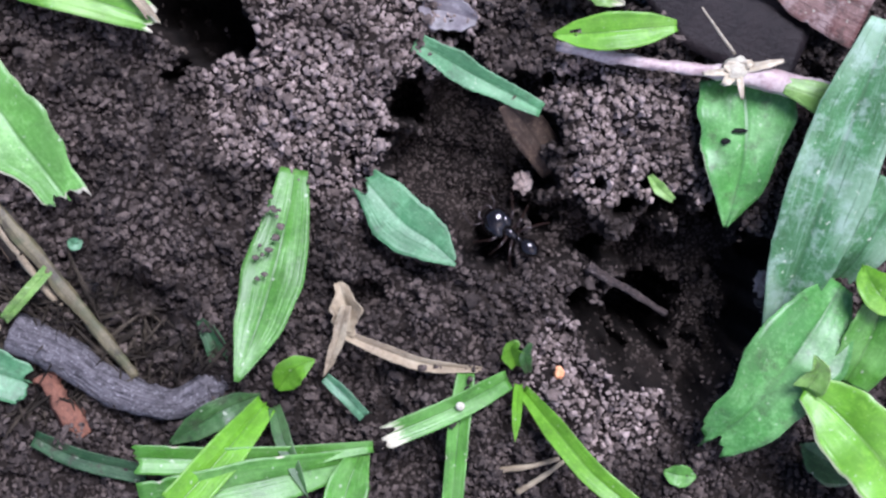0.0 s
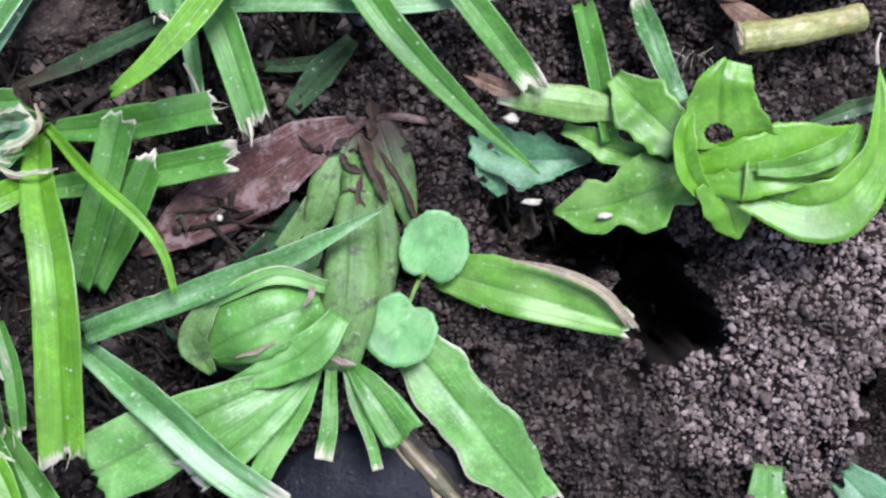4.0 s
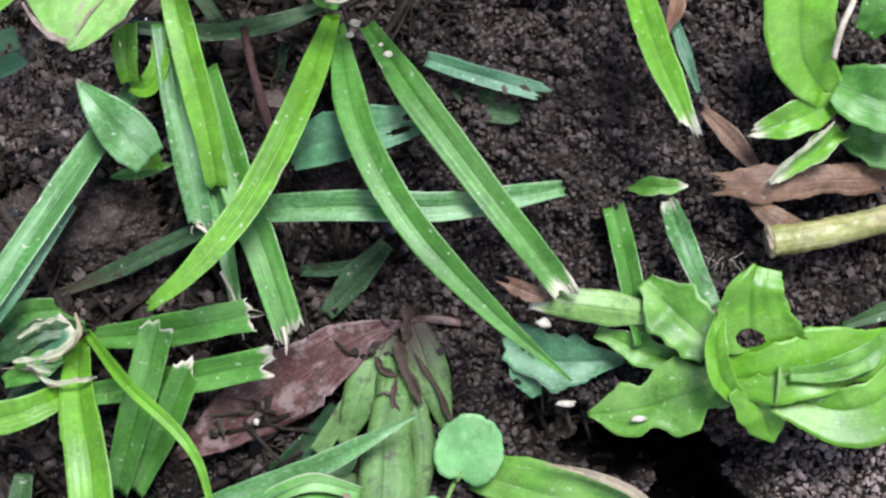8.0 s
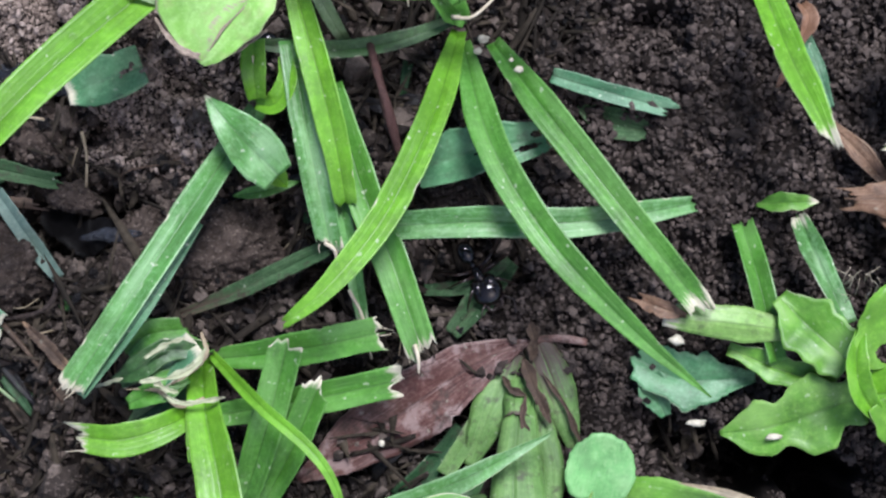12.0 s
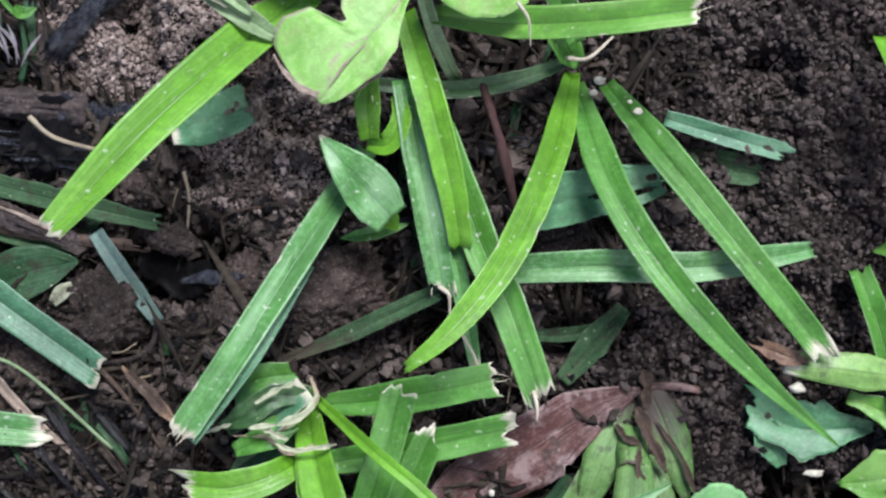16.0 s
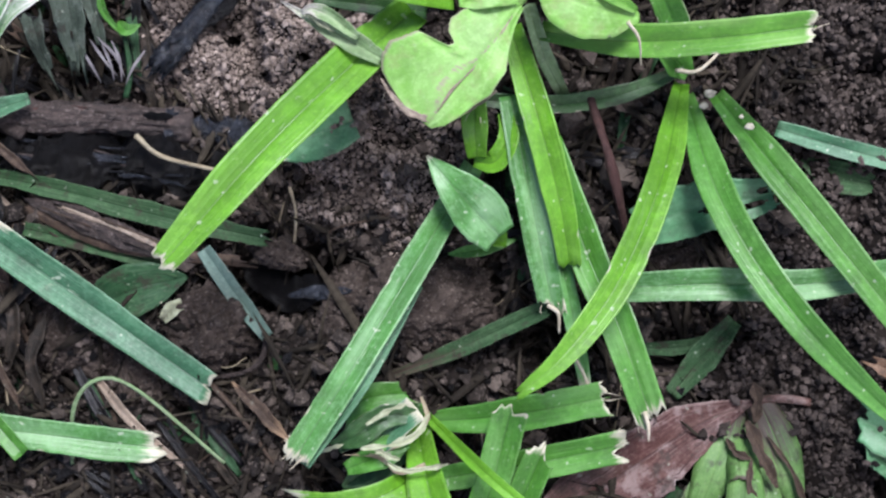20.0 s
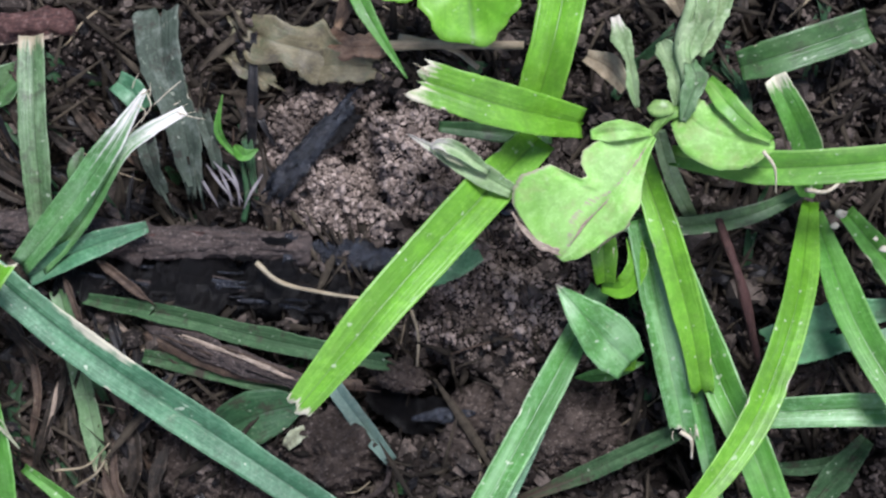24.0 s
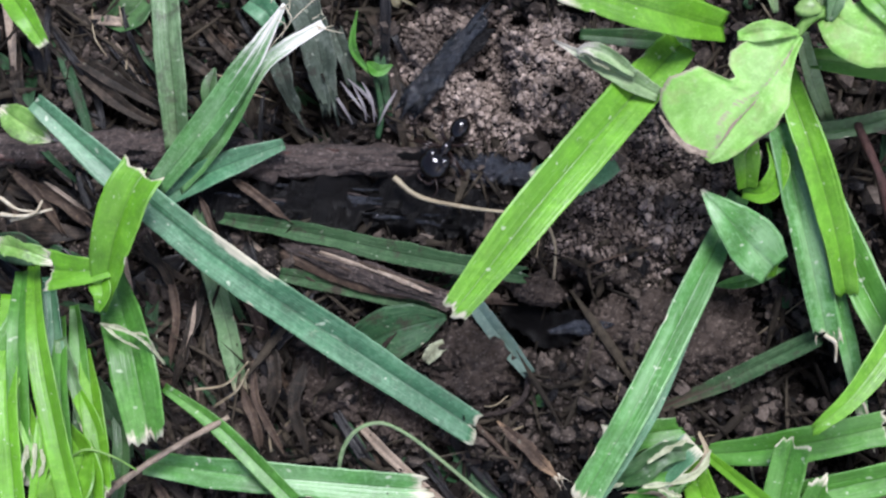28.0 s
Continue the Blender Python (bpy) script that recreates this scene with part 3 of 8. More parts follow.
def litter_zone(x, y):
    brown = ((x - nx) / 24) ** 2 + ((y - ny) / 20) ** 2 < 0.6 + 1.2 * value_noise(x / 5 + 3, y / 5)
    log = (x > -246) & (x < -190) & (np.abs(y - 102.5 + 0.16 * (x + 225)) < 4.6)
    return ~log & ~pellet_zone(x, y) & ~(brown & (value_noise(x * 1.7, y * 1.7) < 0.3)) & (((x - mx) / 24) ** 2 + ((y - my) / 17) ** 2 > 0.75 + value_noise(x / 5, y / 5))


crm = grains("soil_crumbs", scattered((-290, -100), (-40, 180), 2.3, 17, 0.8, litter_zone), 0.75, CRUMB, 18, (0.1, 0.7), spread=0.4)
tagged(crm, "small crumbs of brown soil, colour darkened for shade", "soil", kind="stuff")
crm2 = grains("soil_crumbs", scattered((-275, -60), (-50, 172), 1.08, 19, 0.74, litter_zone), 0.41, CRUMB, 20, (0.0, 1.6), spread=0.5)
tagged(crm2, "small crumbs of brown soil, colour darkened for shade", "soil", kind="stuff")
deb = grains("dark_debris", scattered((-285, -60), (-50, 175), 2.8, 23, 0.7, litter_zone), 0.9, CHAR, 24, (0.2, 0.2))
tagged(deb, "bits of black decayed plant debris", "debris", kind="stuff")
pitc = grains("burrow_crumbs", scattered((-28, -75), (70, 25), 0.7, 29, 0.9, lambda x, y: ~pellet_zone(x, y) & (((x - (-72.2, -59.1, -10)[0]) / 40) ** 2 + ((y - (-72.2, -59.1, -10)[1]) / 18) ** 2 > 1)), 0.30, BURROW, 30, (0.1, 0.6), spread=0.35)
tagged(pitc, "fine damp dark crumbs in the burrow", "soil", kind="stuff")


def shards(name, xy, size, mat, seed):
    """Small flat decayed leaf bits lying at all angles, as one mesh."""
    rs = np.random.RandomState(seed)
    n = len(xy)
    u = np.linspace(-1, 1, 5)
    prof = np.array([0.25, 0.9, 1.0, 0.8, 0.2])
    ln, w = size * np.exp(rs.normal(0, 0.5, n)), size * 0.085 * np.exp(rs.normal(0, 0.45, n))
    X = np.stack([u, u], 1).ravel()[None] * ln[:, None] + rs.normal(0, 0.12, (n, 10)) * size
    Y = np.stack([-prof, prof], 1).ravel()[None] * w[:, None] * rs.uniform(0.7, 1.3, (n, 10))
    Z = rs.normal(0, 0.1, (n, 10)) * size + (np.stack([u, u], 1).ravel() ** 2)[None] * rs.normal(0, 0.12, n)[:, None] * ln[:, None]
    a, p = rs.uniform(0, 6.28, n)[:, None], rs.normal(0, 0.25, n)[:, None]
    X, Z = X * np.cos(p) - Z * np.sin(p), X * np.sin(p) + Z * np.cos(p)
    X, Y = X * np.cos(a) - Y * np.sin(a) + xy[:, :1], X * np.sin(a) + Y * np.cos(a) + xy[:, 1:]
    Z = Z + (np.maximum(height(xy[:, 0], xy[:, 1]), height(xy[:, 0] + 1.5, xy[:, 1] - 1)) + rs.uniform(0.3, 2.0, n))[:, None]
    T = np.stack([X, Y, Z], -1)
    v = np.concatenate([T, T - np.array([0, 0, 0.2])], 1)
    f = []
    for k in range(4):
        q0 = 2 * k
        f += [(q0, q0 + 2, q0 + 3, q0 + 1), (q0 + 10, q0 + 11, q0 + 13, q0 + 12), (q0, q0 + 10, q0 + 12, q0 + 2), (q0 + 1, q0 + 3, q0 + 13, q0 + 11)]
    f += [(0, 1, 11, 10), (8, 18, 19, 9)]
    F = (np.array(f)[None] + (np.arange(n) * 20)[:, None, None]).reshape(-1, 4)
    return new(name, fast_mesh(name, v.reshape(-1, 3) * MM, F, mat))


sh1 = shards("leaf_litter", scattered((-285, -60), (-55, 175), 2.0, 31, 0.28, litter_zone), 4.2, LITTER, 32)
tagged(sh1, "dark decayed scraps of leaves and straw", "litter", kind="stuff")
sh2 = shards("leaf_litter", scattered((-285, -60), (-55, 175), 7.0, 33, 0.6, litter_zone), 5.5, LITTER, 34)
tagged(sh2, "dark decayed scraps of leaves and straw", "litter", kind="stuff")


def wood_corner(x, y):
    return ~pellet_zone(x, y) & (((x - (-72.2, -59.1, -10)[0]) / 40) ** 2 + ((y - (-72.2, -59.1, -10)[1]) / 18) ** 2 < 1)


wx0, wy0 = (-72.2, -59.1, -10)[:2]
sh3 = shards("leaf_litter", scattered((wx0 - 42, wy0 - 20), (wx0 + 42, wy0 + 20), 1.5, 51, 0.8, wood_corner), 2.6, LITTER, 52)
tagged(sh3, "dark decayed scraps of leaves and straw", "litter", kind="stuff")
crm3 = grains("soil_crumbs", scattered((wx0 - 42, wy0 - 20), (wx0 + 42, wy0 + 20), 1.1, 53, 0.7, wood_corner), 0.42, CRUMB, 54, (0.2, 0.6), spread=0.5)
tagged(crm3, "small crumbs of brown soil, colour darkened for shade", "soil", kind="stuff")


# ---- builders ----
KIN = {"soil_clod": "soil clods", "dead_grass": "dead grass in the litter", "rootlet": "rootlets on the soil", "straw_stalk": "straw stalks", "grass_clipping": "grass clippings", "mown_grass": "mown grass blades",
       "grass_tuft": "grass tufts", "dead_leaf": "dead leaves", "leaf_piece": "leaf pieces", "leaf_scrap": "leaf scraps", "pebble": "grit lumps", "ant": "big-headed ants"}


def thing(name, at, label, category, group=""):
    group = group or KIN.get(name, "")
    ob = new(name)
    ob.empty_display_size = 0.002
    ob.location = Vector(at) * MM
    return tagged(ob, label, category, group)


def part(name, me, parent, label=""):
    """Links a mesh, made in the place's own millimetres, as one part of a thing or of a part."""
    root = parent
    while root.parent:
        root = root.parent
    me.transform(Matrix.Translation(-root.location))
    ob = new(name, me)
    ob.parent = parent
    return tagged(ob, label)


def curve(pts, n):
    """n points and ways along a smooth line through pts."""
    P = np.array(pts, float)
    if len(P) == 2:
        P = np.array([P[0], P[0] * 0.5 + P[1] * 0.5, P[1]])
    E = np.vstack([2 * P[0] - P[1], P, 2 * P[-1] - P[-2]])
    seg = np.linalg.norm(np.diff(P, axis=0), axis=1)
    cum = np.concatenate([[0], np.cumsum(seg)]) / seg.sum()
    out = []
    for s in np.linspace(0, 1, n):
        i = min(max(int(np.searchsorted(cum, s, "right")) - 1, 0), len(seg) - 1)
        u = (s - cum[i]) / max(cum[i + 1] - cum[i], 1e-9)
        a, b, c, d = E[i:i + 4]
        out.append(0.5 * (2 * b + (c - a) * u + (2 * a - 5 * b + 4 * c - d) * u * u + (3 * b - a - 3 * c + d) * u ** 3))
    C = np.array(out)
    T = np.gradient(C, axis=0)
    return C, T / np.maximum(np.linalg.norm(T, axis=1), 1e-9)[:, None]


CUT, POINT, LENS, BASE = (0.8, 1, 1, 1, 0.97), (0.75, 1, 0.95, 0.7, 0.04), (0.15, 0.8, 1, 0.8, 0.1), (0.35, 0.8, 1, 1, 0.95)
SEED = [100]


def ribbon(name, mat, pts, w, prof=CUT, fold=0.34, roll=0.0, jag=(0.0, 0.0), dry=(0.0, 0.0), wave=0.0, edge=0.02, thick=0.22, seg=32, nc=13, twist=0.0, rim=0.0, prof2=None, scar=None, lobe=0.0, crinkle=0.02, holes=(), dome=0.0, seam=None):
    """A leaf or blade along pts (mm): width w, width profile, a fold along its middle, torn and dried ends."""
    SEED[0] += 1
    rs = np.random.RandomState(SEED[0])
    C, T = curve(pts, seg)
    s = np.linspace(0, 1, seg)
    W = 0.5 * w * np.interp(s, np.linspace(0, 1, len(prof)), prof)
    W2 = W if prof2 is None else 0.5 * w * np.interp(s, np.linspace(0, 1, len(prof2)), prof2)
    up = np.array([0, 0, 1.0])
    side = np.cross(T, up)
    side /= np.maximum(np.linalg.norm(side, axis=1), 1e-6)[:, None]
    nrm = np.cross(side, T)
    ang = np.radians(roll + twist * (s - 0.5))
    side, nrm = side * np.cos(ang)[:, None] + nrm * np.sin(ang)[:, None], nrm * np.cos(ang)[:, None] - side * np.sin(ang)[:, None]
    u = np.linspace(-1, 1, nc)
    if nc == 13:
        u = np.array([-1, -0.84, -0.6, -0.36, -0.16, -0.05, 0, 0.05, 0.16, 0.36, 0.6, 0.84, 1])
    if fold > 0.2 and w < 9:
        fold *= 1.3
    length = np.linalg.norm(np.diff(C, axis=0), axis=1).sum()
    soft = np.interp(np.arange(seg), np.arange(0, seg + 5, 5), rs.normal(0, edge, len(np.arange(0, seg + 5, 5))))
    el, er = 1 + 0.35 * rs.normal(0, edge, seg) + soft, 1 + 0.35 * rs.normal(0, edge, seg) - soft[::-1]
    cuts = []
    if w > 2.5 and length > 14 and not lobe:
        for _ in range(rs.randint(0, 3)):
            k, sd = rs.randint(3, seg - 3), rs.randint(2)
            (el, er)[sd][k] -= rs.uniform(0.03, 0.10)
            cuts.append((k, sd))
    if lobe:
        el = el + lobe * (np.sin(s * rs.uniform(10, 16) + rs.uniform(0, 6)) + 0.5 * np.sin(s * 31 + rs.uniform(0, 6)))
        er = er + lobe * (np.sin(s * rs.uniform(10, 16) + rs.uniform(0, 6)) + 0.5 * np.sin(s * 27 + rs.uniform(0, 6)))
    uu = np.where(u[None] < 0, u[None] * el[:, None], u[None] * er[:, None])
    rip = wave * W[:, None] * np.abs(u[None]) ** 1.5 * np.sin(s[:, None] * rs.uniform(9, 15) + 2.5 * np.sign(u[None]) + rs.uniform(0, 6))
    broad = float(W.max() + W2.max())
    rip = rip + crinkle * broad * value_noise(s[:, None] * length / max(0.35 * broad, 1.0) + SEED[0] * 1.37, u[None] * 1.6 + SEED[0] * 0.71)
    groove = 0.014 * W[:, None] * np.cos(u[None] * 3.14159 * 4) - 0.07 * W[:, None] * np.exp(-(u[None] / 0.09) ** 2)
    V = C[:, None] + side[:, None] * (uu * np.where(u[None] < 0, W[:, None], W2[:, None]))[..., None] + nrm[:, None] * ((fold * np.abs(u[None]) ** 1.1 - fold * 0.5) * W[:, None] + dome * W[:, None] * (np.sqrt(np.clip(1 - u[None] ** 2, 0, 1)) - 0.5) + rip + groove)[..., None]
    for k, (row, sign) in enumerate(((0, -1), (-1, 1))):
        if jag[k]:
            rag = np.interp(np.linspace(0, 1, nc), np.linspace(0, 1, 5), rs.uniform(-1.3, 1.0, 5)) + 0.75 * rs.uniform(-1, 1, nc) + rs.uniform(-0.8, 0.8) * u
            V[row] += T[row] * (sign * jag[k] * rag)[:, None]
            V[row + sign * -1] += T[row] * (sign * jag[k] * 0.4 * rag)[:, None]
    B = V - nrm[:, None] * thick
    verts = np.concatenate([V.reshape(-1, 3), B.reshape(-1, 3)])
    N, faces = seg * nc, []
    for i in range(seg - 1):
        for j in range(nc - 1):
            a = i * nc + j
            if any(((s[i] - hs) / hr) ** 2 + ((u[j] - hu) / hw) ** 2 < 1 for hs, hu, hr, hw in holes):
                continue
            faces.append((a, a + 1, a + nc + 1, a + nc))
            faces.append((N + a, N + a + nc, N + a + nc + 1, N + a + 1))
        a, b = i * nc, i * nc + nc - 1
        faces += [(a, a + nc, N + a + nc, N + a), (b, N + b, N + b + nc, b + nc)]
    for j in range(nc - 1):
        a, b = j, (seg - 1) * nc + j
        faces += [(a, N + a, N + a + 1, a + 1), (b, b + 1, N + b + 1, N + b)]
    me = mesh_of(name, verts * MM, faces, mat)
    lay = me.uv_layers.new(name="UVMap")
    UV = np.tile(np.stack(np.meshgrid(s, (u + 1) / 2, indexing="ij")[::-1], -1).reshape(-1, 2), (2, 1))
    idx = np.zeros(len(me.loops), np.int32)
    me.loops.foreach_get("vertex_index", idx)
    lay.data.foreach_set("uv", UV[idx].astype(np.float32).ravel())
    D = np.zeros((seg, nc))
    if dry[0]:
        D = np.maximum(D, np.clip(1 - s * length / dry[0], 0, 1)[:, None] * rs.uniform(0.6, 1.3, nc)[None])
    if dry[1]:
        D = np.maximum(D, np.clip(1 - (1 - s) * length / dry[1], 0, 1)[:, None] * rs.uniform(0.6, 1.3, nc)[None])
    if scar:
        band = np.clip(1 - np.abs(s - scar[0]) / scar[1], 0, 1) * 2 * rs.uniform(0.5, 1.4, seg)
        D = np.maximum(D, band[:, None] * np.clip(u[None] * scar[2] - 0.25, 0, 1))
    if seam:
        D = np.maximum(D, (np.clip(1 - np.abs(u[None] + 0.15 * np.sin(7 * s[:, None])) / seam[2], 0, 1) * ((s > seam[0]) & (s < seam[1]))[:, None]) * 1.05 * rs.uniform(0.3, 1.2, (seg, nc)))
    for k, sd in cuts:
        D[k, -1 if sd else 0] = 0.9
    if rim:
        D[:, -1] = np.maximum(D[:, -1], rim)
        D[:, 0] = np.maximum(D[:, 0], rim * 0.6)
    at = me.attributes.new("dry", "FLOAT", "POINT")
    at.data.foreach_set("value", np.tile(D.ravel(), 2).astype(np.float32))
    me["ends"] = 0
    return me


def tube(name, mat, pts, r0, r1=None, sides=8, seg=16, rough=0.06, flat=1.0):
    """A stick, stalk or hair along pts (mm), r0 to r1 thick, a little uneven."""
    SEED[0] += 1
    rs = np.random.RandomState(SEED[0])
    C, T = curve(pts, seg)
    r = np.linspace(r0, r0 if r1 is None else r1, seg)
    up = np.array([0.02, 0.03, 1.0])
    side = np.cross(T, up)
    side /= np.maximum(np.linalg.norm(side, axis=1), 1e-6)[:, None]
    nrm = np.cross(side, T)
    a = np.linspace(0, 2 * np.pi, sides, endpoint=False)
    bumps = rs.normal(0, 1, (seg + 2, sides))
    bumps = (bumps[:-2] + bumps[1:-1] + bumps[2:]) / 1.7
    rr = r[:, None] * (1 + rough * bumps + rough * np.interp(np.arange(seg), np.arange(0, seg + 4, 4), rs.normal(0, 1, len(np.arange(0, seg + 4, 4))))[:, None])
    V = C[:, None] + side[:, None] * (np.cos(a)[None] * rr)[..., None] + nrm[:, None] * (np.sin(a)[None] * rr * flat)[..., None]
    verts = np.concatenate([V.reshape(-1, 3), C[:1], C[-1:]])
    n, faces, uvs = seg * sides, [], []
    for i in range(seg - 1):
        for j in range(sides):
            k = (j + 1) % sides
            faces.append((i * sides + j, i * sides + k, (i + 1) * sides + k, (i + 1) * sides + j))
    for j in range(sides):
        k = (j + 1) % sides
        faces += [(n, k, j), (n + 1, (seg - 1) * sides + j, (seg - 1) * sides + k)]
    me = mesh_of(name, verts * MM, faces, mat)
    lay = me.uv_layers.new(name="UVMap")
    U = np.concatenate([np.stack(np.meshgrid(np.linspace(0, 1, seg), 1 - np.abs(np.linspace(-1, 1, sides)), indexing="ij")[::-1], -1).reshape(-1, 2), [[0, 0], [1, 0]]])
    idx = np.zeros(len(me.loops), np.int32)
    me.loops.foreach_get("vertex_index", idx)
    lay.data.foreach_set("uv", U[idx].astype(np.float32).ravel())
    return me


def lump(name, mat, at, size, seed, uneven=0.22, turn=0.0, fine=4, crumb=0.0):
    """An uneven rounded or angular lump."""
    bm = bmesh.new()
    bmesh.ops.create_icosphere(bm, subdivisions=fine, radius=1.0)
    off = Vector((seed * 3.1, seed * 1.7, seed * 0.9))
    rot = Matrix.Rotation(turn, 3, "Z")
    for v in bm.verts:
        d = v.co.copy()
        k = 1 + uneven * noise.fractal(d * 1.3 + off, 0.9, 2.1, 4) + crumb * noise.fractal(d * 9 + off, 0.6, 2.0, 3)
        v.co = (rot @ Vector((d.x * size[0] * k, d.y * size[1] * k, d.z * size[2] * k)) + Vector(at)) * MM
    me = bpy.data.meshes.new(name)
    bm.to_mesh(me)
    bm.free()
    me.materials.append(mat)
    me.polygons.foreach_set("use_smooth", np.ones(len(me.polygons), bool))
    return me


def disc(name, mat, at, rx, ry, turn, tilt=(0, 0), notch=0.0, cup=0.12, wave=0.08, lobes=0, tip=0.0, teeth=0.02, thick=0.25, rim=0.0, na=56, nr=9):
    """A broad leaf: rounded or heart-shaped, its stalk end at angle turn (degrees)."""
    SEED[0] += 1
    rs = np.random.RandomState(SEED[0])
    th = np.linspace(0, 2 * np.pi, na, endpoint=False)
    r = 1 - notch * np.exp(-(np.minimum(th, 2 * np.pi - th) / 0.33) ** 2) + tip * np.exp(-((th - np.pi) / 0.4) ** 2)
    r = r * (1 + lobes * 0.03 * np.cos(7 * th + 1) + rs.normal(0, teeth, na))
    q = np.linspace(0, 1, nr)[1:]
    X, Y = q[:, None] * r[None] * np.cos(th)[None] * rx, q[:, None] * r[None] * np.sin(th)[None] * ry
    ph = rs.uniform(0, 6)
    Z = cup * ry * q[:, None] ** 2 * np.ones(na)[None] + wave * ry * q[:, None] ** 2 * np.sin(3 * th + ph)[None] + 0.16 * ry * q[:, None] * (np.abs(np.sin(th)) - 0.5)[None]
    P = np.concatenate([[[0, 0, -0.08 * ry]], np.stack([X, Y, Z], -1).reshape(-1, 3)])
    M = Euler((radians(tilt[0]), radians(tilt[1]), 0)).to_matrix() @ Matrix.Rotation(radians(turn), 3, "Z")
    P = P @ np.array(M).T + np.array(at)
    nv = len(P)
    verts = np.concatenate([P, P - np.array([0, 0, thick])])
    faces = []
    for j in range(na):
        k = (j + 1) % na
        faces += [(0, 1 + j, 1 + k), (nv, nv + 1 + k, nv + 1 + j)]
        for i in range(nr - 2):
            a, b = 1 + i * na + j, 1 + i * na + k
            faces += [(a, a + na, b + na, b), (nv + a, nv + b, nv + b + na, nv + a + na)]
        a, b = 1 + (nr - 2) * na + j, 1 + (nr - 2) * na + k
        faces.append((a, nv + a, nv + b, b))
    me = mesh_of(name, verts * MM, faces, mat)
    lay = me.uv_layers.new(name="UVMap")
    u = np.concatenate([[[0.5, 0.5]], np.stack([0.5 + 0.5 * q[:, None] * np.sin(th)[None], 0.5 + 0.5 * q[:, None] * np.cos(th)[None]], -1).reshape(-1, 2)])
    u = np.tile(u, (2, 1))
    idx = np.zeros(len(me.loops), np.int32)
    me.loops.foreach_get("vertex_index", idx)
    lay.data.foreach_set("uv", u[idx].astype(np.float32).ravel())
    D = np.concatenate([[0], (rim * (q[:, None] > 0.92) * rs.uniform(0.3, 1.2, na)[None]).ravel()])
    at_ = me.attributes.new("dry", "FLOAT", "POINT")
    at_.data.foreach_set("value", np.tile(D, 2).astype(np.float32))
    return me


def fray(parent, pts, w, n, seed, long=2.2, mat=FIBRE):
    """Pale fibres that stick out of the cut end of a blade, each a part of the blade."""
    rs = random.Random(seed)
    a, b = Vector(pts[-2]), Vector(pts[-1])
    d = (b - a).normalized()
    s = d.cross(Vector((0, 0, 1))).normalized()
    for i in range(max(2, n // 2)):
        p = b + s * w * (rs.random() - 0.5) * 0.9 - d * 1.2
        e = p + d * (1.0 + long * rs.uniform(0.2, 1.2)) + s * rs.uniform(-1.3, 1.3) + Vector((0, 0, rs.uniform(-0.4, 0.6)))
        m = (p + e) / 2 + s * rs.uniform(-0.25, 0.25)
        part("fibre", tube("fibre", mat, [p, m, e], rs.uniform(0.08, 0.16), 0.04, 5, 6), parent)


def midrib(parent, mat, pts, w, fold=0.34):
    """The keel of a blade, below the crease of its middle."""
    q = [(x, y, z - 0.25 * fold * w - 0.075 * w - 0.2) for x, y, z in pts]
    part("midrib", tube("midrib", mat, q, 0.03 * w, 0.014 * w, 6, 24, 0.02), parent)


def blade(owner, mat, pts, w, name="blade", label="", ends=0, rib=True, **k):
    """A blade as a part of a tuft or plant; ends: number of fibres at its cut end."""
    ob = part(name, ribbon(name, mat, pts, w, **k), owner, label)
    if rib and w > 3.2:
        midrib(ob, mat, pts, w, k.get("fold", 0.34))
    if ends:
        fray(ob, pts, w, ends, SEED[0])
    return ob


def clipping(label, mat, pts, w, name="grass_clipping", category="grass", group="", **k):
    """One loose blade or leaf piece lying on the ground: a thing with its blade as part."""
    ob = thing(name, pts[0], label, category, group)
    blade(ob, mat, pts, w, **k)
    return ob


def stick(name, label, category, mat, pts, r0, r1=None, piece="shaft", **k):
    ob = thing(name, pts[0], label, category)
    part(piece, tube(piece, mat, pts, r0, r1, **k), ob)
    return ob


# ---- the clearing with the burrows ----
seedling = thing("seedling", (-87.6, 16.8, -11), "tiny seedling with two round glossy green leaves", "seedling")
part("stem", tube("stem", SHEATH, [(-87.5, 16.2, -13), (-87.3, 16.9, -8), (-86.5, 17.7, -6)], 0.45, 0.35), seedling, "short pale stem")
part("leaf", disc("leaf", COTY, (-84.0, 23.1, -4), 7.3, 6.6, 250, (6, 4), 0.26, 0.08, 0.06, 0.4, teeth=0.014), seedling)
part("leaf", disc("leaf", COTY, (-91.0, 7.7, -3), 7.2, 7.0, 58, (-8, -4), 0.3, 0.08, 0.06, 0.4, teeth=0.014), seedling)
part("petiole", tube("petiole", SHEATH, [(-86.8, 17.0, -6.5), (-86.4, 17.7, -5), (-85.5, 19.5, -5)], 0.5, 0.4), seedling)
part("petiole", tube("petiole", SHEATH, [(-87.3, 16.6, -6.5), (-88.3, 14.8, -4.5), (-89.4, 12.1, -4.2)], 0.5, 0.4), seedling)

clipping("cut green leaf piece with a split straw-coloured edge", BROAD, [(-83.7, 18.2, -9), (-66.2, 12.9, -3), (-47.0, 6.3, -3)], 9.2, prof=(0.8, 1.3, 1.35, 1.1, 0.6), prof2=(0.7, 1, 0.95, 0.75, 0.5), fold=0.1, jag=(0, 1), dry=(0, 3), wave=0.06, crinkle=0.05, rim=0.5, name="leaf_piece", category="leaf")
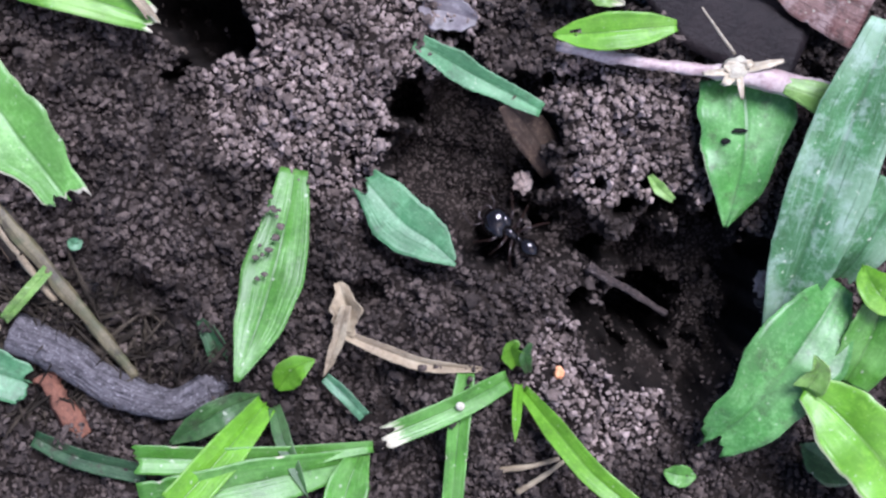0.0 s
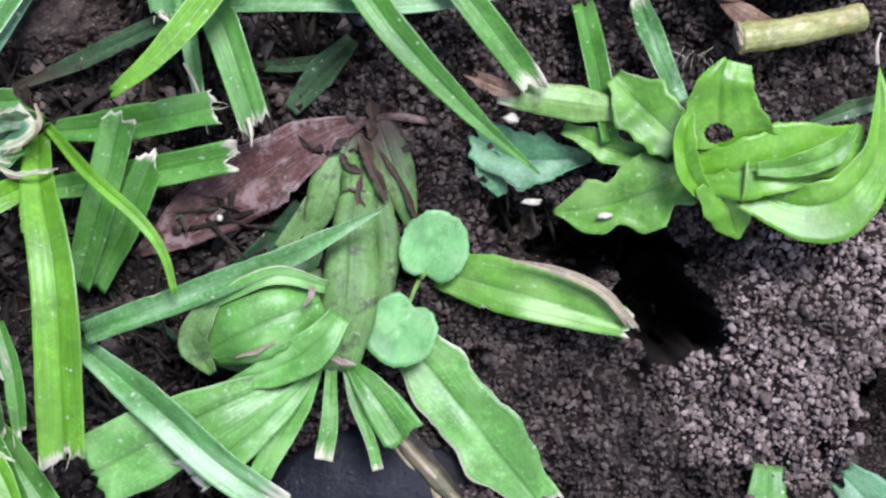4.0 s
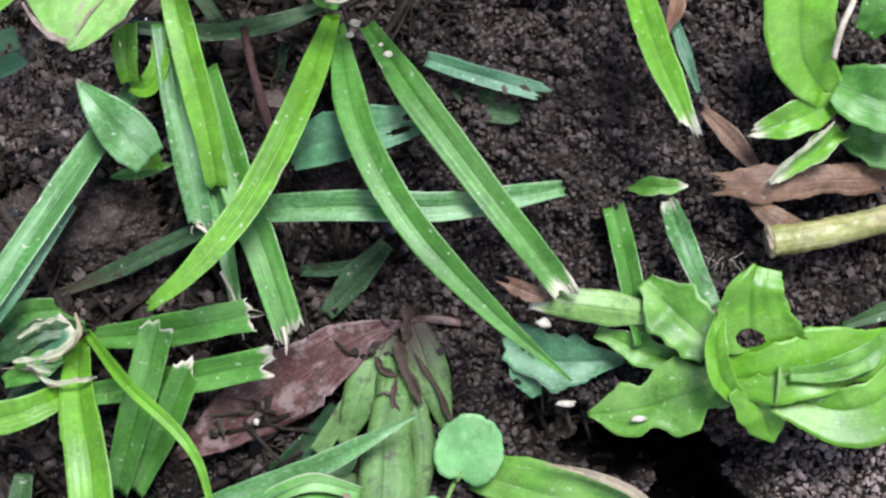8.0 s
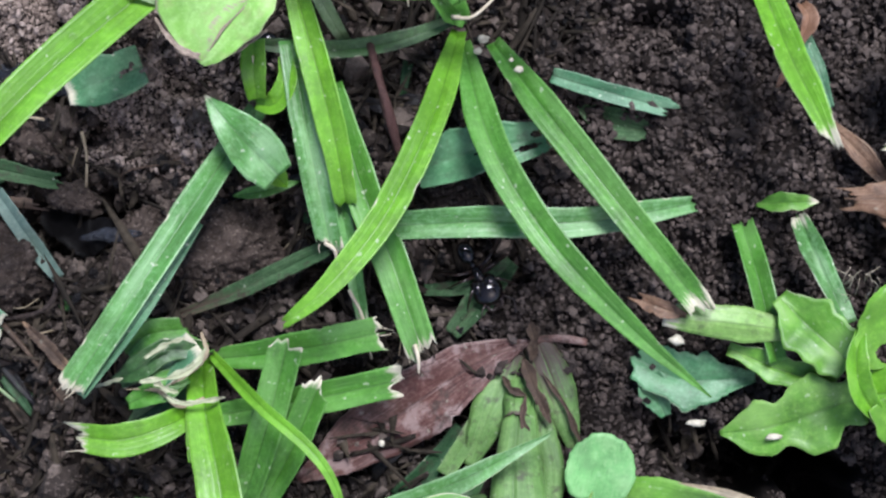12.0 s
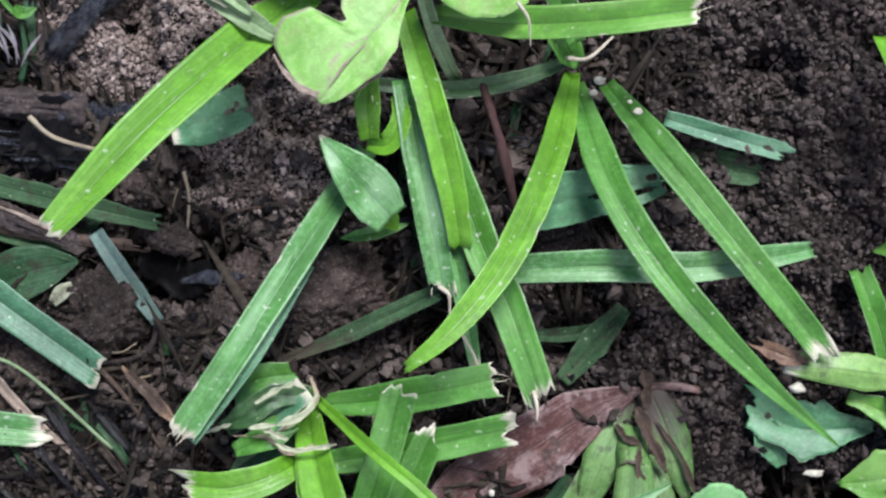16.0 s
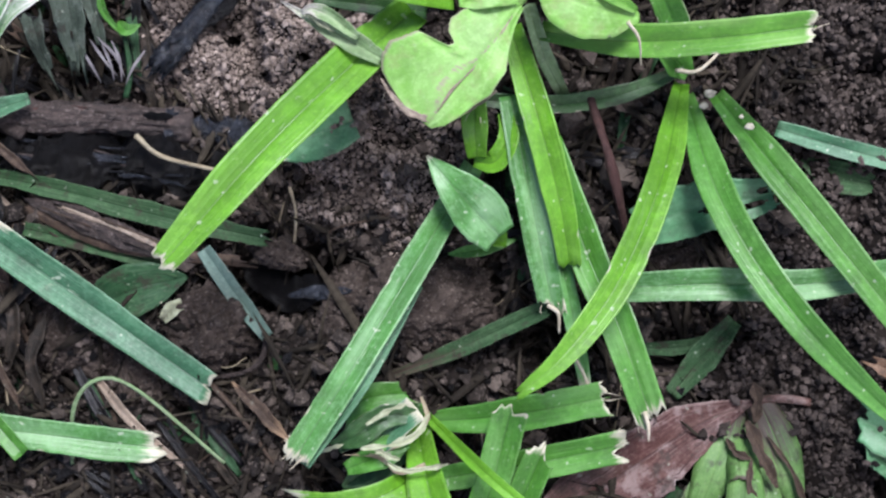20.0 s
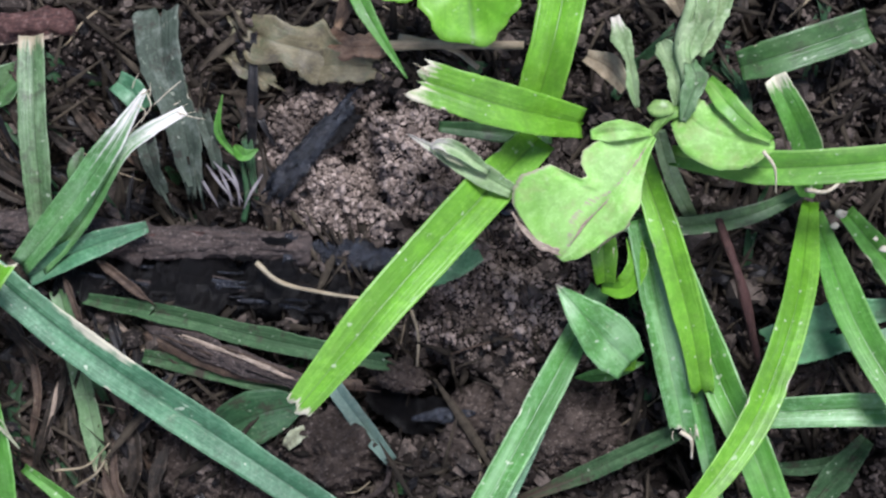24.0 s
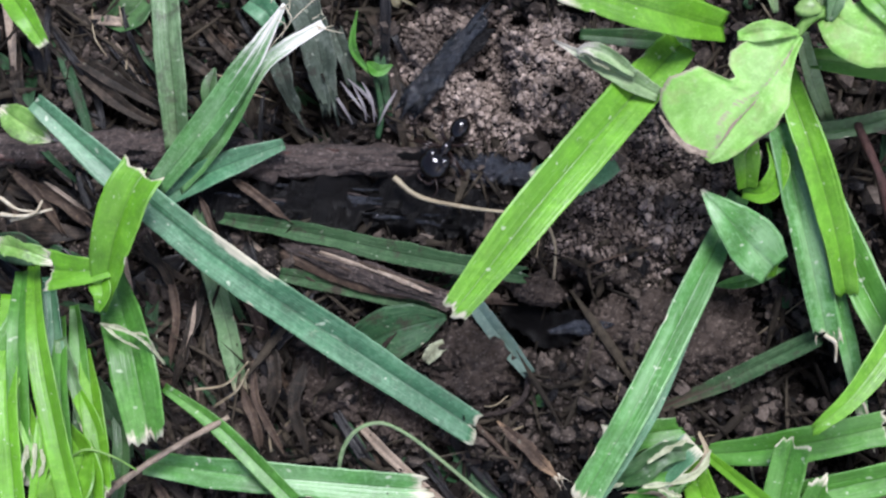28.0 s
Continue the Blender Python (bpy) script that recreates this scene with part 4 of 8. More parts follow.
clipping("dried buff edge split from a cut leaf", STRAW, [(-69.9, 20.5, 0), (-61.4, 18.2, 1), (-53, 13.9, 0.5), (-47, 6.6, -1.5)], 2.1, prof=(0.1, 0.7, 1, 0.9), fold=0.2, edge=0.06, jag=(0, 1.4), crinkle=0.08, rib=False, name="leaf_strip", category="leaf")
clipping("broad torn green leaf with a pale wavy margin", MINT, [(-88.6, 3.0, -8), (-79.0, -9.8, -6), (-71.7, -19.9, -6), (-65.2, -28.7, -7)], 14.0, prof=(0.75, 0.95, 1, 0.85, 0.62), fold=0.1, jag=(0, 2), wave=0.12, lobe=0.08, edge=0.05, crinkle=0.05, rim=1.0, dry=(0, 1.2), name="torn_leaf", category="leaf")
pl = clipping("pointed green leaf half covered by soil pellets", GREEN, [(-20.9, -22.5, -8), (-22.7, -33.4, -5), (-26.6, -48.5, -1), (-31.8, -62.7, 4)], 12.7, prof=(0.45, 0.72, 1, 0.75, 0.08), fold=0.16, crinkle=0.05, rim=0.3, name="leaf_piece", category="leaf")
pr = random.Random(12)
for i in range(22):
    p = Vector((-25.1, -28.3, -3.5)).lerp(Vector((-27.2, -42.3, -0.6)), pr.random()) + Vector((pr.gauss(0, 1.6), pr.gauss(0, 1.6), 0.6))
    r = pr.uniform(0.35, 0.85)
    part("crumb", lump("crumb", DAMP_SHADED, p, (r, r * 0.8, r * 0.7), i, 0.5, fine=2), pl, "crumb of soil")
clipping("small bluish green leaf piece with a torn notch", FLAT, [(-6.6, -25.3, -7), (0.6, -32.9, -4.5), (6.2, -36.8, -4), (10.7, -40.9, -3)], 11.2, prof=(0.55, 0.95, 1, 0.75, 0.12), jag=(1.2, 0.6), edge=0.03, lobe=0.05, fold=0.1, name="leaf_piece", category="leaf")
clipping("dull bluish green leaf half buried in pellets", FLAT, [(3.0, 2.4, -8), (15.8, -4.8, -9.5), (28.0, -11.1, -10)], 5.8, prof=(0.7, 1, 0.8, 0.5), edge=0.07, name="leaf_piece", category="leaf")
clipping("faded pinkish petal lying on soil", PETAL, [(3.8, 9.7, -9), (9.6, 8.2, -8), (15.2, 6.5, -9.5)], 7.9, prof=(0.3, 0.9, 1, 0.7, 0.2), lobe=0.1, crinkle=0.12, edge=0.06, name="petal", category="petal", rib=False)
clipping("curled brown leaf leaning into the burrow", HUSK, [(21.4, -9.3, -10), (26.4, -15.7, -15), (32.0, -23.4, -19)], 8.1, prof=(0.6, 1, 0.85), fold=-0.2, name="dead_leaf", category="leaf")
clipping("short lime green pod-shaped leaf", BRIGHT, [(29.5, 3.7, -1), (40.1, 4.3, 1.5), (52.9, 5.5, 1)], 7.3, prof=(0.12, 0.7, 1, 0.98, 0.8, 0.3), fold=0.3, holes=((0.16, -0.2, 0.05, 0.3),), name="leaf_piece", category="leaf")

runner = thing("runner_stem", (31.1, 1.3, -6), "pinkish white creeping stem with a frayed node", "stem")
part("stem", tube("stem", PINK, [(30.5, 1.6, -6), (43.0, -0.9, -4), (56.1, -2.8, -3), (65.0, -3.4, -3)], 1.1, 1.5, 10, 40, 0.12), runner)
part("stem", tube("stem", PINK, [(65.0, -3.4, -3), (74.7, -5.8, -2), (87.2, -9.1, -3), (99.4, -13.7, -6)], 1.9, 2.9, 14, 40, 0.06), runner)
node_ = part("node", lump("node", CHIP, (65.3, -3.1, -2.2), (2.8, 2.8, 2.4), 4, 0.4, fine=3), runner, "pale frayed node")
for i, (dx, dy) in enumerate(((-42, -18), (-40, 40), (36, -22), (95, -20), (-62, 5), (10, 46))):
    part("bract", ribbon("bract", FIBRE, [(65.2, -3.1, -1.5), ((64.9, -3.1, 0)[0] + dx * 0.055, (64.9, -3.1, 0)[1] - dy * 0.055, 0.5), ((64.9, -3.1, 0)[0] + dx * (0.06 + 0.012 * i), (64.9, -3.1, 0)[1] - dy * (0.06 + 0.012 * i), -0.5)], 2.4 - 0.2 * i, prof=(0.8, 1, 0.8, 0.35), seg=10, nc=7, crinkle=0.2, edge=0.15), node_)
part("spine", tube("spine", FIBRE, [(64.5, 0.2, -1), (60.7, 3.9, 4), (56.3, 8.6, 9)], 0.35, 0.15, 6, 8), node_)
part("sheath", ribbon("sheath", SHEATH, [(74.3, -6.0, 0), (80.8, -8.2, 0.5), (86.7, -10.2, -1)], 6.2, prof=(0.5, 1, 0.9), fold=-0.3), runner, "green leaf sheath")

bl = thing("blotched_leaf", (61.3, -12.6, -9), "rounded green leaf with dark spots and pale margin", "leaf")
part("leaf", ribbon("leaf", LEAFG, [(67.8, -4.8, -7), (68.1, -14.7, -5), (67.1, -23.6, -5), (64.6, -34.1, -7)], 2.0, prof=(9, 9.6, 6.5, 4.6, 0.6), prof2=(9, 9.8, 9, 5.5, 0.6), fold=0.1, wave=0.08, edge=0.02, lobe=0.03, crinkle=0.06, rim=0.4, seg=40), bl)
for i, (a, b) in enumerate(((63.8, -16.9, -4.6), (66.6, -14.9, -4.6)) for _ in (0,)):
    part("spot", lump("spot", CHAR, a, (0.9, 0.7, 0.5), 2, 0.4, fine=2), bl, "dark rotten spot")
    part("spot", lump("spot", CHAR, b, (1.5, 0.5, 0.5), 3, 0.4, fine=2), bl, "dark rotten spot")

weed = thing("broad_grass", (74.4, -57.2, -10), "large bluish green blade with torn flecks and painted sheen streaks", "grass")
blade(weed, FLECKED, [(74.8, -55.9, -9), (78.4, -39.9, 0), (83.5, -18.4, 8), (91.2, 5.9, 12)], 17.2, prof=(0.25, 0.75, 0.95, 0.9, 0.5), fold=0.22)
blade(weed, FLECKED, [(87.6, -45.6, -9), (91.2, -37.9, -2), (97.4, -25.3, 2)], 11.4, prof=(0.4, 0.9, 0.9), fold=0.15)
right = thing("broadleaf_weed", (90.4, -52.7, -10), "bright green broadleaf weed at the burrow edge", "weed")
blade(right, LEAFG, [(87.2, -45.3, -3), (78.1, -57.2, 3), (68.9, -70.0, 1), (61.4, -77.1, -3)], 18.2, prof=(0.3, 0.95, 1, 0.8, 0.45), fold=0.12, jag=(0, 2.5), lobe=0.04, crinkle=0.09, name="leaf")
blade(right, BRIGHT, [(78.2, -64.5, 6), (82.9, -67.6, 7), (89.2, -73.9, 9), (98.6, -85.3, 8)], 15.6, prof=(0.3, 0.8, 1, 1, 0.8), fold=0.35, wave=0.12, rim=0.8, lobe=0.04, crinkle=0.09, name="leaf")
blade(right, SHEATH, [(78.4, -64.3, 7), (80.0, -60.5, 9), (78.9, -57.1, 10)], 6.2, prof=(1, 0.8, 0.1), fold=0.3, lobe=0.04, crinkle=0.09, name="leaf")
blade(right, GREEN, [(88.0, -64.6, 0), (92.2, -55.2, 2), (94.4, -46.2, 3)], 12.5, prof=(0.7, 1, 0.5), lobe=0.04, crinkle=0.09, name="leaf")
blade(right, BRIGHT, [(90.1, -40.8, 2), (91.3, -44.6, 6), (96.2, -50.3, 5)], 7.3, prof=LENS, lobe=0.04, crinkle=0.09, name="leaf")
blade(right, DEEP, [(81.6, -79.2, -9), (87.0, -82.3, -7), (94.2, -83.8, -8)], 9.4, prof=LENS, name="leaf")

dl = thing("dry_leaf", (-12.4, -47.7, -10), "curled beige dry leaf on the soil", "leaf")
blade(dl, STRAW, [(-12.4, -45.2, -9), (-11.0, -50.1, -7), (-11.3, -55.9, -8)], 6.4, prof=(0.25, 1, 0.5), fold=0.5, wave=0.3, crinkle=0.2, lobe=0.12, name="leaf")
blade(dl, STRAW, [(-10.9, -49.4, -6), (-12.9, -57.3, -6), (-15.6, -64.1, -7)], 2.7, prof=POINT, fold=0.4, crinkle=0.2, lobe=0.1, name="leaf")
blade(dl, STRAW, [(-11.3, -55.6, -8), (-3.4, -58.7, -7), (5.7, -61.9, -8), (17.2, -63.5, -11)], 3.1, prof=(0.6, 1, 0.8, 0.3), fold=0.5, crinkle=0.12, edge=0.08, name="leaf")

t0 = thing("grass_tuft", (23.5, -65.3, -11), "low tuft of cut green grass blades", "grass")
blade(t0, GREEN, [(21.6, -65.1, -9), (11.2, -69.6, -4), (-2.3, -74.5, 0)], 5.0, jag=(0, 1.5), dry=(0, 5), ends=4)
blade(t0, LIME, [(24.5, -67.2, -9), (31.1, -74.5, 0), (37.2, -81.0, 6), (44.6, -86.9, 9)], 4.8, prof=(0.5, 1, 1, 1))
blade(t0, GREEN, [(13.1, -63.9, -10), (11.5, -74.6, -6), (10.1, -88.9, -3)], 4.4)
blade(t0, LIME, [(23.7, -66.1, -9), (23.0, -70.8, -4), (22.4, -75.8, 0)], 2.1, prof=POINT)
blade(t0, LIME, [(23.3, -62.6, -9), (21.9, -58.4, -5), (22.9, -56.4, -3)], 4.6, prof=(0.5, 1, 0.3), fold=0.4)
blade(t0, DEEP, [(25.6, -63.8, -9), (24.8, -59.8, -6), (25.8, -57.1, -5)], 2.7, prof=(0.5, 1, 0.3))
part("water_drop", lump("water_drop", CHIP, (11.7, -69.3, -3), (0.9, 0.9, 0.5), 9, 0.05, fine=3), t0, "pale drop")
t1 = thing("grass_tuft", (-26.3, -68.6, -11), "low tuft of bright green grass by grey wood", "grass")
blade(t1, LIME, [(-27.2, -69.7, -8), (-34.4, -77.5, 0), (-43.7, -87.1, 6)], 7.7, prof=(0.6, 1, 1))
blade(t1, DEEP, [(-25.5, -70.2, -8), (-23.0, -77.2, -3), (-18.5, -86.7, 0)], 3.5, prof=POINT)
blade(t1, DEEP, [(-28.4, -68.1, -9), (-35.9, -70.5, -4), (-46.3, -77.2, -6)], 6.2, prof=LENS)
blade(t1, LIME, [(-24.9, -66.8, -8), (-21.2, -61.8, -3), (-17.1, -59.9, -3)], 6.2, prof=LENS, fold=0.3, name="leaf")
blade(t1, GREEN, [(-5.7, -78.0, -6), (-29.1, -79.7, -2), (-52.6, -78.8, 0)], 5.8, prof=(0.4, 1, 1), jag=(0, 0.8))
blade(t1, GREEN, [(-8.0, -81.1, -7), (-25.6, -83.2, 0), (-50.6, -87.7, 4)], 10.4, prof=(0.4, 1, 1))
blade(t1, GREEN, [(-8.0, -79.4, -7), (-10.2, -84.1, -3), (-12.4, -91.3, 0)], 8.3, prof=(0.4, 1, 1))
clipping("thin bluish blade on the soil", TEAL, [(-15.3, -64.5, -9), (-11.4, -68.0, -8), (-7.4, -72.6, -9)], 2.7)
clipping("dull green blade among litter", DULL, [(-74.1, -76.8, -10), (-64.9, -80.9, -9), (-51.6, -84.5, -10)], 4.2)
clipping("dull green leaf lying by the wood", DULL, [(-40.9, -52.3, -11), (-37.4, -57.9, -10), (-36.3, -65.2, -11)], 4.4, prof=LENS, name="leaf_piece", category="leaf")

gs = stick("grey_stick", "weathered grey purple piece of wood", "stick", GREYWOOD, [(-77.6, -55.6, -11), (-68.0, -59.5, -10), (-58.0, -66.4, -10), (-46.7, -70.0, -10), (-38.8, -67.3, -11)], 4.4, 2.9, sides=24, seg=60, rough=0.045)
part("broken_end", lump("broken_end", GREYWOOD, (-38.6, -66.6, -10.5), (3.6, 3.0, 2.4), 21, 0.5, 0.4, 4, 0.3), gs, "pale crumbling broken end")
stick("bark_piece", "reddish brown sliver of bark", "bark", REDWOOD, [(-71.9, -63.9, -12), (-67.9, -70.7, -11), (-64.1, -76.7, -11)], 2.6, 2.0, sides=7, seg=24, rough=0.16, flat=0.4)
stick("straw_stalk", "dry beige grass stalk", "straw", STRAW, [(-94.6, -14.7, -10), (-80.1, -32.6, -8), (-70.6, -46.4, -9), (-64.3, -53.1, -11)], 1.2, 0.9, rough=0.14, seg=40)
stick("straw_stalk", "dry tan flattened grass stalk", "straw", OCHRE, [(-94.3, -12.1, -9), (-79.8, -29.7, -7), (-65.8, -47.3, -7), (-53.2, -64.1, -9)], 1.7, 1.3, flat=0.6, seg=50, rough=0.13)
stick("straw_stalk", "thin pale dry stalk over the stone", "straw", STRAW, [(-92.6, -14.1, -8), (-83.0, -25.3, -7), (-74.5, -35.7, -7)], 0.7, 0.6)
stick("straw_stalk", "short pale dry stalk", "straw", STRAW, [(-97.5, -53.0, -8), (-90.5, -53.5, -7), (-79.8, -54.2, -9)], 0.9, 0.7)
clipping("small bluish green leaf among debris", FLAT, [(-95.1, -59.8, -9), (-85.4, -62.0, -8), (-74.4, -65.7, -9)], 12.5, prof=(0.5, 1, 0.9, 0.6), jag=(1.5, 1.5), lobe=0.06, name="leaf_piece", category="leaf")
clipping("pale green sliver of grass", SHEATH, [(-78.7, -52.2, -7), (-73.8, -46.9, -5), (-69.4, -42.0, -6)], 2.5)
slate = thing("black_stone", (-102.8, -26.1, -14), "smooth bluish black flat stone under the leaves", "stone")
part("stone", lump("stone", SLATE, (-96.5, -25.2, -13), (21, 13, 6), 7, 0.14), slate)
part("stone", lump("stone", SLATE, (-96.0, -28.5, -14), (10, 9, 6), 8, 0.14), slate)
stick("twig", "thin reddish twig on black stone", "twig", REDWOOD, [(-111.3, -28.6, -11), (-101.4, -30.9, -11), (-92.1, -34.6, -11)], 0.9, 0.7)
dp = thing("dead_leaf", (66.6, 6.1, -14), "large dark plum dead leaf with orange midrib", "leaf")
part("leaf", ribbon("leaf", PLUM, [(42.7, 26.0, -7), (61.6, 14.9, -7), (81.6, 5.9, -7)], 31.2, prof=(0.3, 0.95, 1), fold=0.06), dp)
part("leaf_half", ribbon("leaf_half", DEAD, [(67.0, 22.2, -6.6), (78.8, 15.1, -5.6), (92.0, 8.6, -6)], 17.0, prof=(0.2, 0.9, 1), fold=0.1, wave=0.1), dp, "pinkish tan faded half")
for i in range(7):
    a_ = Vector((48.2, 21.6, -6.7)).lerp(Vector((77.0, 10.9, -6.5)), i / 7)
    for s_ in (-1, 1):
        part("vein", tube("vein", PLUM, [a_, a_ + Vector((4, 3.2 * s_, 0.05)), a_ + Vector((9.5, 5.2 * s_, 0.0))], 0.22, 0.1, 5, 8), dp)
part("midrib", tube("midrib", REDWOOD, [(48.2, 21.6, -6.6), (62.5, 15.1, -6.4), (79.2, 10.5, -6.4)], 0.4, 0.5), dp, "orange brown midrib")
bud = thing("husk_bud", (28.5, 15.2, -8), "pale greenish dried flower bud husk", "bud")
for p, q, w_ in (((24.1, 14.8, -9), (40.8, 15.9, -5), 8.1), ((36.1, 11.8, -7), (43.7, 21.4, -3), 4.2), ((37.2, 14.0, -7), (47.4, 12.8, -5), 4.6), ((35.0, 12.9, -7), (43.7, 9.7, -5), 4.2)):
    blade(bud, SHEATH, [p, ((p[0] + q[0]) / 2, (p[1] + q[1]) / 2, max(p[2], q[2]) + 1), q], w_, prof=LENS, name="bract", dry=(0, 4), lobe=0.07, crinkle=0.12)
clipping("tan dead leaf fragment", TAN, [(22.1, 39.4, -8), (28.1, 46.2, -5), (34.5, 54.8, -6)], 11.6, prof=(0.5, 1, 0.8), name="dead_leaf", category="leaf")
stick("straw_stalk", "greyish dry stalk across soil", "straw", HUSK, [(22.0, 32.9, -8), (28.3, 25.6, -7), (36.5, 18.7, -8)], 1.4, 1.2)
stick("root", "dark root across the burrow", "root", BARK, [(37.9, -42.4, -12), (45.4, -47.2, -12), (53.9, -52.5, -13)], 1.0, 0.6, rough=0.15)
clipping("wet black leaf beside the tan fragment", WETBLACK, [(31.3, 48.5, -9), (38.6, 36.2, -8), (44.3, 21.8, -9), (53.1, 11.6, -9)], 17.7, prof=(0.3, 0.9, 1, 0.5), fold=0.15, crinkle=0.08, name="dead_leaf", category="leaf", rib=False)
clipping("dark rotting stalk beside the black stone", MULCH, [(-94.8, -7.6, -10), (-85.2, -23.2, -8), (-74.7, -39.2, -8)], 5.8, prof=(0.5, 1, 1), fold=-0.5, edge=0.06, rim=0.8, name="dead_grass")
of = thing("orange_flake", (31.8, -63.6, -8), "small orange flake on the soil", "flake")
part("flake", lump("flake", ORANGE, (31.8, -63.6, -8), (0.8, 1.2, 0.4), 3, 0.9, fine=3), of)
for i, (p, s_) in enumerate((((40.5, -32.9, -27), 1.8), ((25.4, -26.2, -22), 2.6), ((73.0, -45.7, -10), 2.2), ((36.5, -27.6, -26), 1.6))):
    k = thing("pebble", p, "pale pinkish grit lump in the burrow", "pebble")
    part("stone", lump("stone", GRIT, p, (s_ * 0.7, s_ * 0.9, s_ * 0.4), 20 + i, 0.9, fine=4, crumb=0.25), k)
clipping("pale torn leaf scrap", SHEATH, [(49.0, -23.6, -5), (50.8, -26.2, -3), (53.5, -28.4, -3)], 2.7, prof=(0.4, 1, 0.5), name="leaf_scrap", category="leaf")
clipping("small green leaf scrap", TEAL, [(-66.2, -36.7, -10), (-64.7, -37.4, -9), (-63.3, -37.0, -10)], 2.7, prof=LENS, name="leaf_scrap", category="leaf", rib=False)
clipping("small green leaf scrap", GREEN, [(53.6, -84.6, -10), (56.3, -85.2, -9), (60.2, -85.8, -10)], 4.8, prof=LENS, name="leaf_scrap", category="leaf")

for pts in ([(20.1, -84.0, -10), (25.7, -82.9, -8), (32.1, -81.5, -9)], [(23.5, -88.8, -10), (28.5, -85.1, -8), (33.2, -81.9, -9)]):
    stick("straw_stalk", "short pale straw by the tuft", "straw", STRAW, pts, 0.7, 0.5)

# ---- the sheathed grass plant ----
plant = thing("sheathed_grass", (-93.0, 45.5, -14), "stout grass plant with pale green folded sheaths", "grass")
blade(plant, CULM, [(-97.9, 43.8, -12), (-98.7, 35, -6), (-100.1, 25.9, -1), (-101.1, 15.9, 3), (-103, 1.2, 2)], 2.0, prof=(2.2, 3.4, 5.2, 6.6, 6.2, 3.6), prof2=(1.6, 2.6, 3.2, 4.2, 4.6, 3.6), fold=0, dome=0.38, crinkle=0.03, edge=0.015, seg=44, rib=False, name="sheath")
blade(plant, CULM, [(-96.5, 42.1, -12), (-99, 38.6, -8), (-99.4, 34, -4.4)], 2.0, prof=(1.0, 3.4, 3.6, 3.2), prof2=(1.0, 2.2, 2.2, 2.0), fold=0, dome=0.6, crinkle=0.05, jag=(0, 0.8), dry=(0, 1.6), rib=False, name="sheath")
blade(plant, CULM, [(-95.1, 38.8, -12), (-93.6, 30.4, -8), (-92.8, 22, -6), (-94.6, 13, -6)], 4.8, prof=(0.5, 0.9, 1, 0.8), fold=0, dome=0.5, rib=False, name="sheath")
blade(plant, CULM, [(-94.4, 48.5, -12), (-91.1, 38.5, -9), (-88.2, 27.0, -10)], 8.0, prof=(0.6, 0.95, 1, 0.7, 0.3), fold=0, dry=(19, 0), dome=0.35, edge=0.02, crinkle=0.04, rib=False, name="sheath")
blade(plant, CULM, [(-98.3, 46.5, -12), (-103.3, 36.6, -8), (-108.5, 25.0, -9)], 8.0, prof=(0.5, 0.85, 1, 0.75, 0.3), fold=0, dry=(13, 0), dome=0.35, edge=0.02, crinkle=0.04, rib=False, name="sheath")
for pts, w_ in (([(-97.1, 44.8, -8), (-95.1, 38.9, -5), (-92.6, 32.4, -5.5)], 2.8), ([(-97, 38, -5), (-97.9, 33.3, -3.6), (-96.5, 29.5, -3.6)], 1.5), ([(-101.1, 41.8, -8), (-99.6, 39.2, -5.5), (-97, 38, -5.5)], 1.6), ([(-93.5, 41.9, -8), (-89.6, 35.3, -7), (-86.8, 27.5, -8)], 1.2), ([(-95.2, 51.7, -10), (-94.7, 48.5, -9), (-95.5, 44.2, -9)], 2.6)):
    blade(plant, HUSK, pts, w_, prof=(0.2, 0.9, 0.6, 1, 0.2), edge=0.14, lobe=0.1, crinkle=0.12, name="husk", label="brown dried sheath scale", rib=False)
blade(plant, CULM, [(-103.8, 38.7, -11), (-107.8, 31.4, -9), (-113.4, 23.6, -8)], 3.7, prof=(0.5, 1, 0.9), fold=0.3, name="sheath")
blade(plant, DULL, [(-110, 32.4, -12), (-115.6, 25.1, -11), (-122.9, 19.4, -11)], 4.4, prof=(0.5, 1, 0.8), name="sheath")
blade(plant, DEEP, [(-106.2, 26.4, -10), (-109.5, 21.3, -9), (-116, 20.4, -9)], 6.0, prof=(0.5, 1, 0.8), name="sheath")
part("collar", ribbon("collar", BUFF, [(-104.8, 4.7, 5), (-102.2, 3.5, 6), (-99.4, 2.6, 5)], 1.3, prof=(0.3, 1, 0.4), fold=0.2, crinkle=0.1, lobe=0.1), plant, "pale ribbed leaf collar")
blade(plant, MINT, [(-107.5, 2.2, 1), (-118, -1.4, 5), (-130.3, -6.3, 7), (-149.3, -15.5, 7)], 2.0, prof=(1.2, 3.5, 6.2, 7.5, 7), prof2=(1, 3.0, 5.2, 7, 7.5), fold=0.16, wave=0.05, crinkle=0.06, jag=(0, 1.5), seg=44, name="leaf")
blade(plant, MINT, [(-107.1, 1.3, 2), (-113.4, -4.5, 6), (-122.1, -11.1, 8), (-130.6, -16, 8)], 2.0, prof=(0.8, 2.6, 3.6, 4), prof2=(0.8, 2.4, 3.4, 3.6), fold=0.1, jag=(0, 1.5), dry=(0, 3), crinkle=0.05, name="leaf")
blade(plant, MINT, [(-106.4, 2.6, 2), (-110.9, -5.5, 4), (-115.5, -12.5, 5), (-118.3, -17.6, 5)], 4.9, prof=(0.35, 0.9, 1, 0.9), fold=0.3, name="leaf")
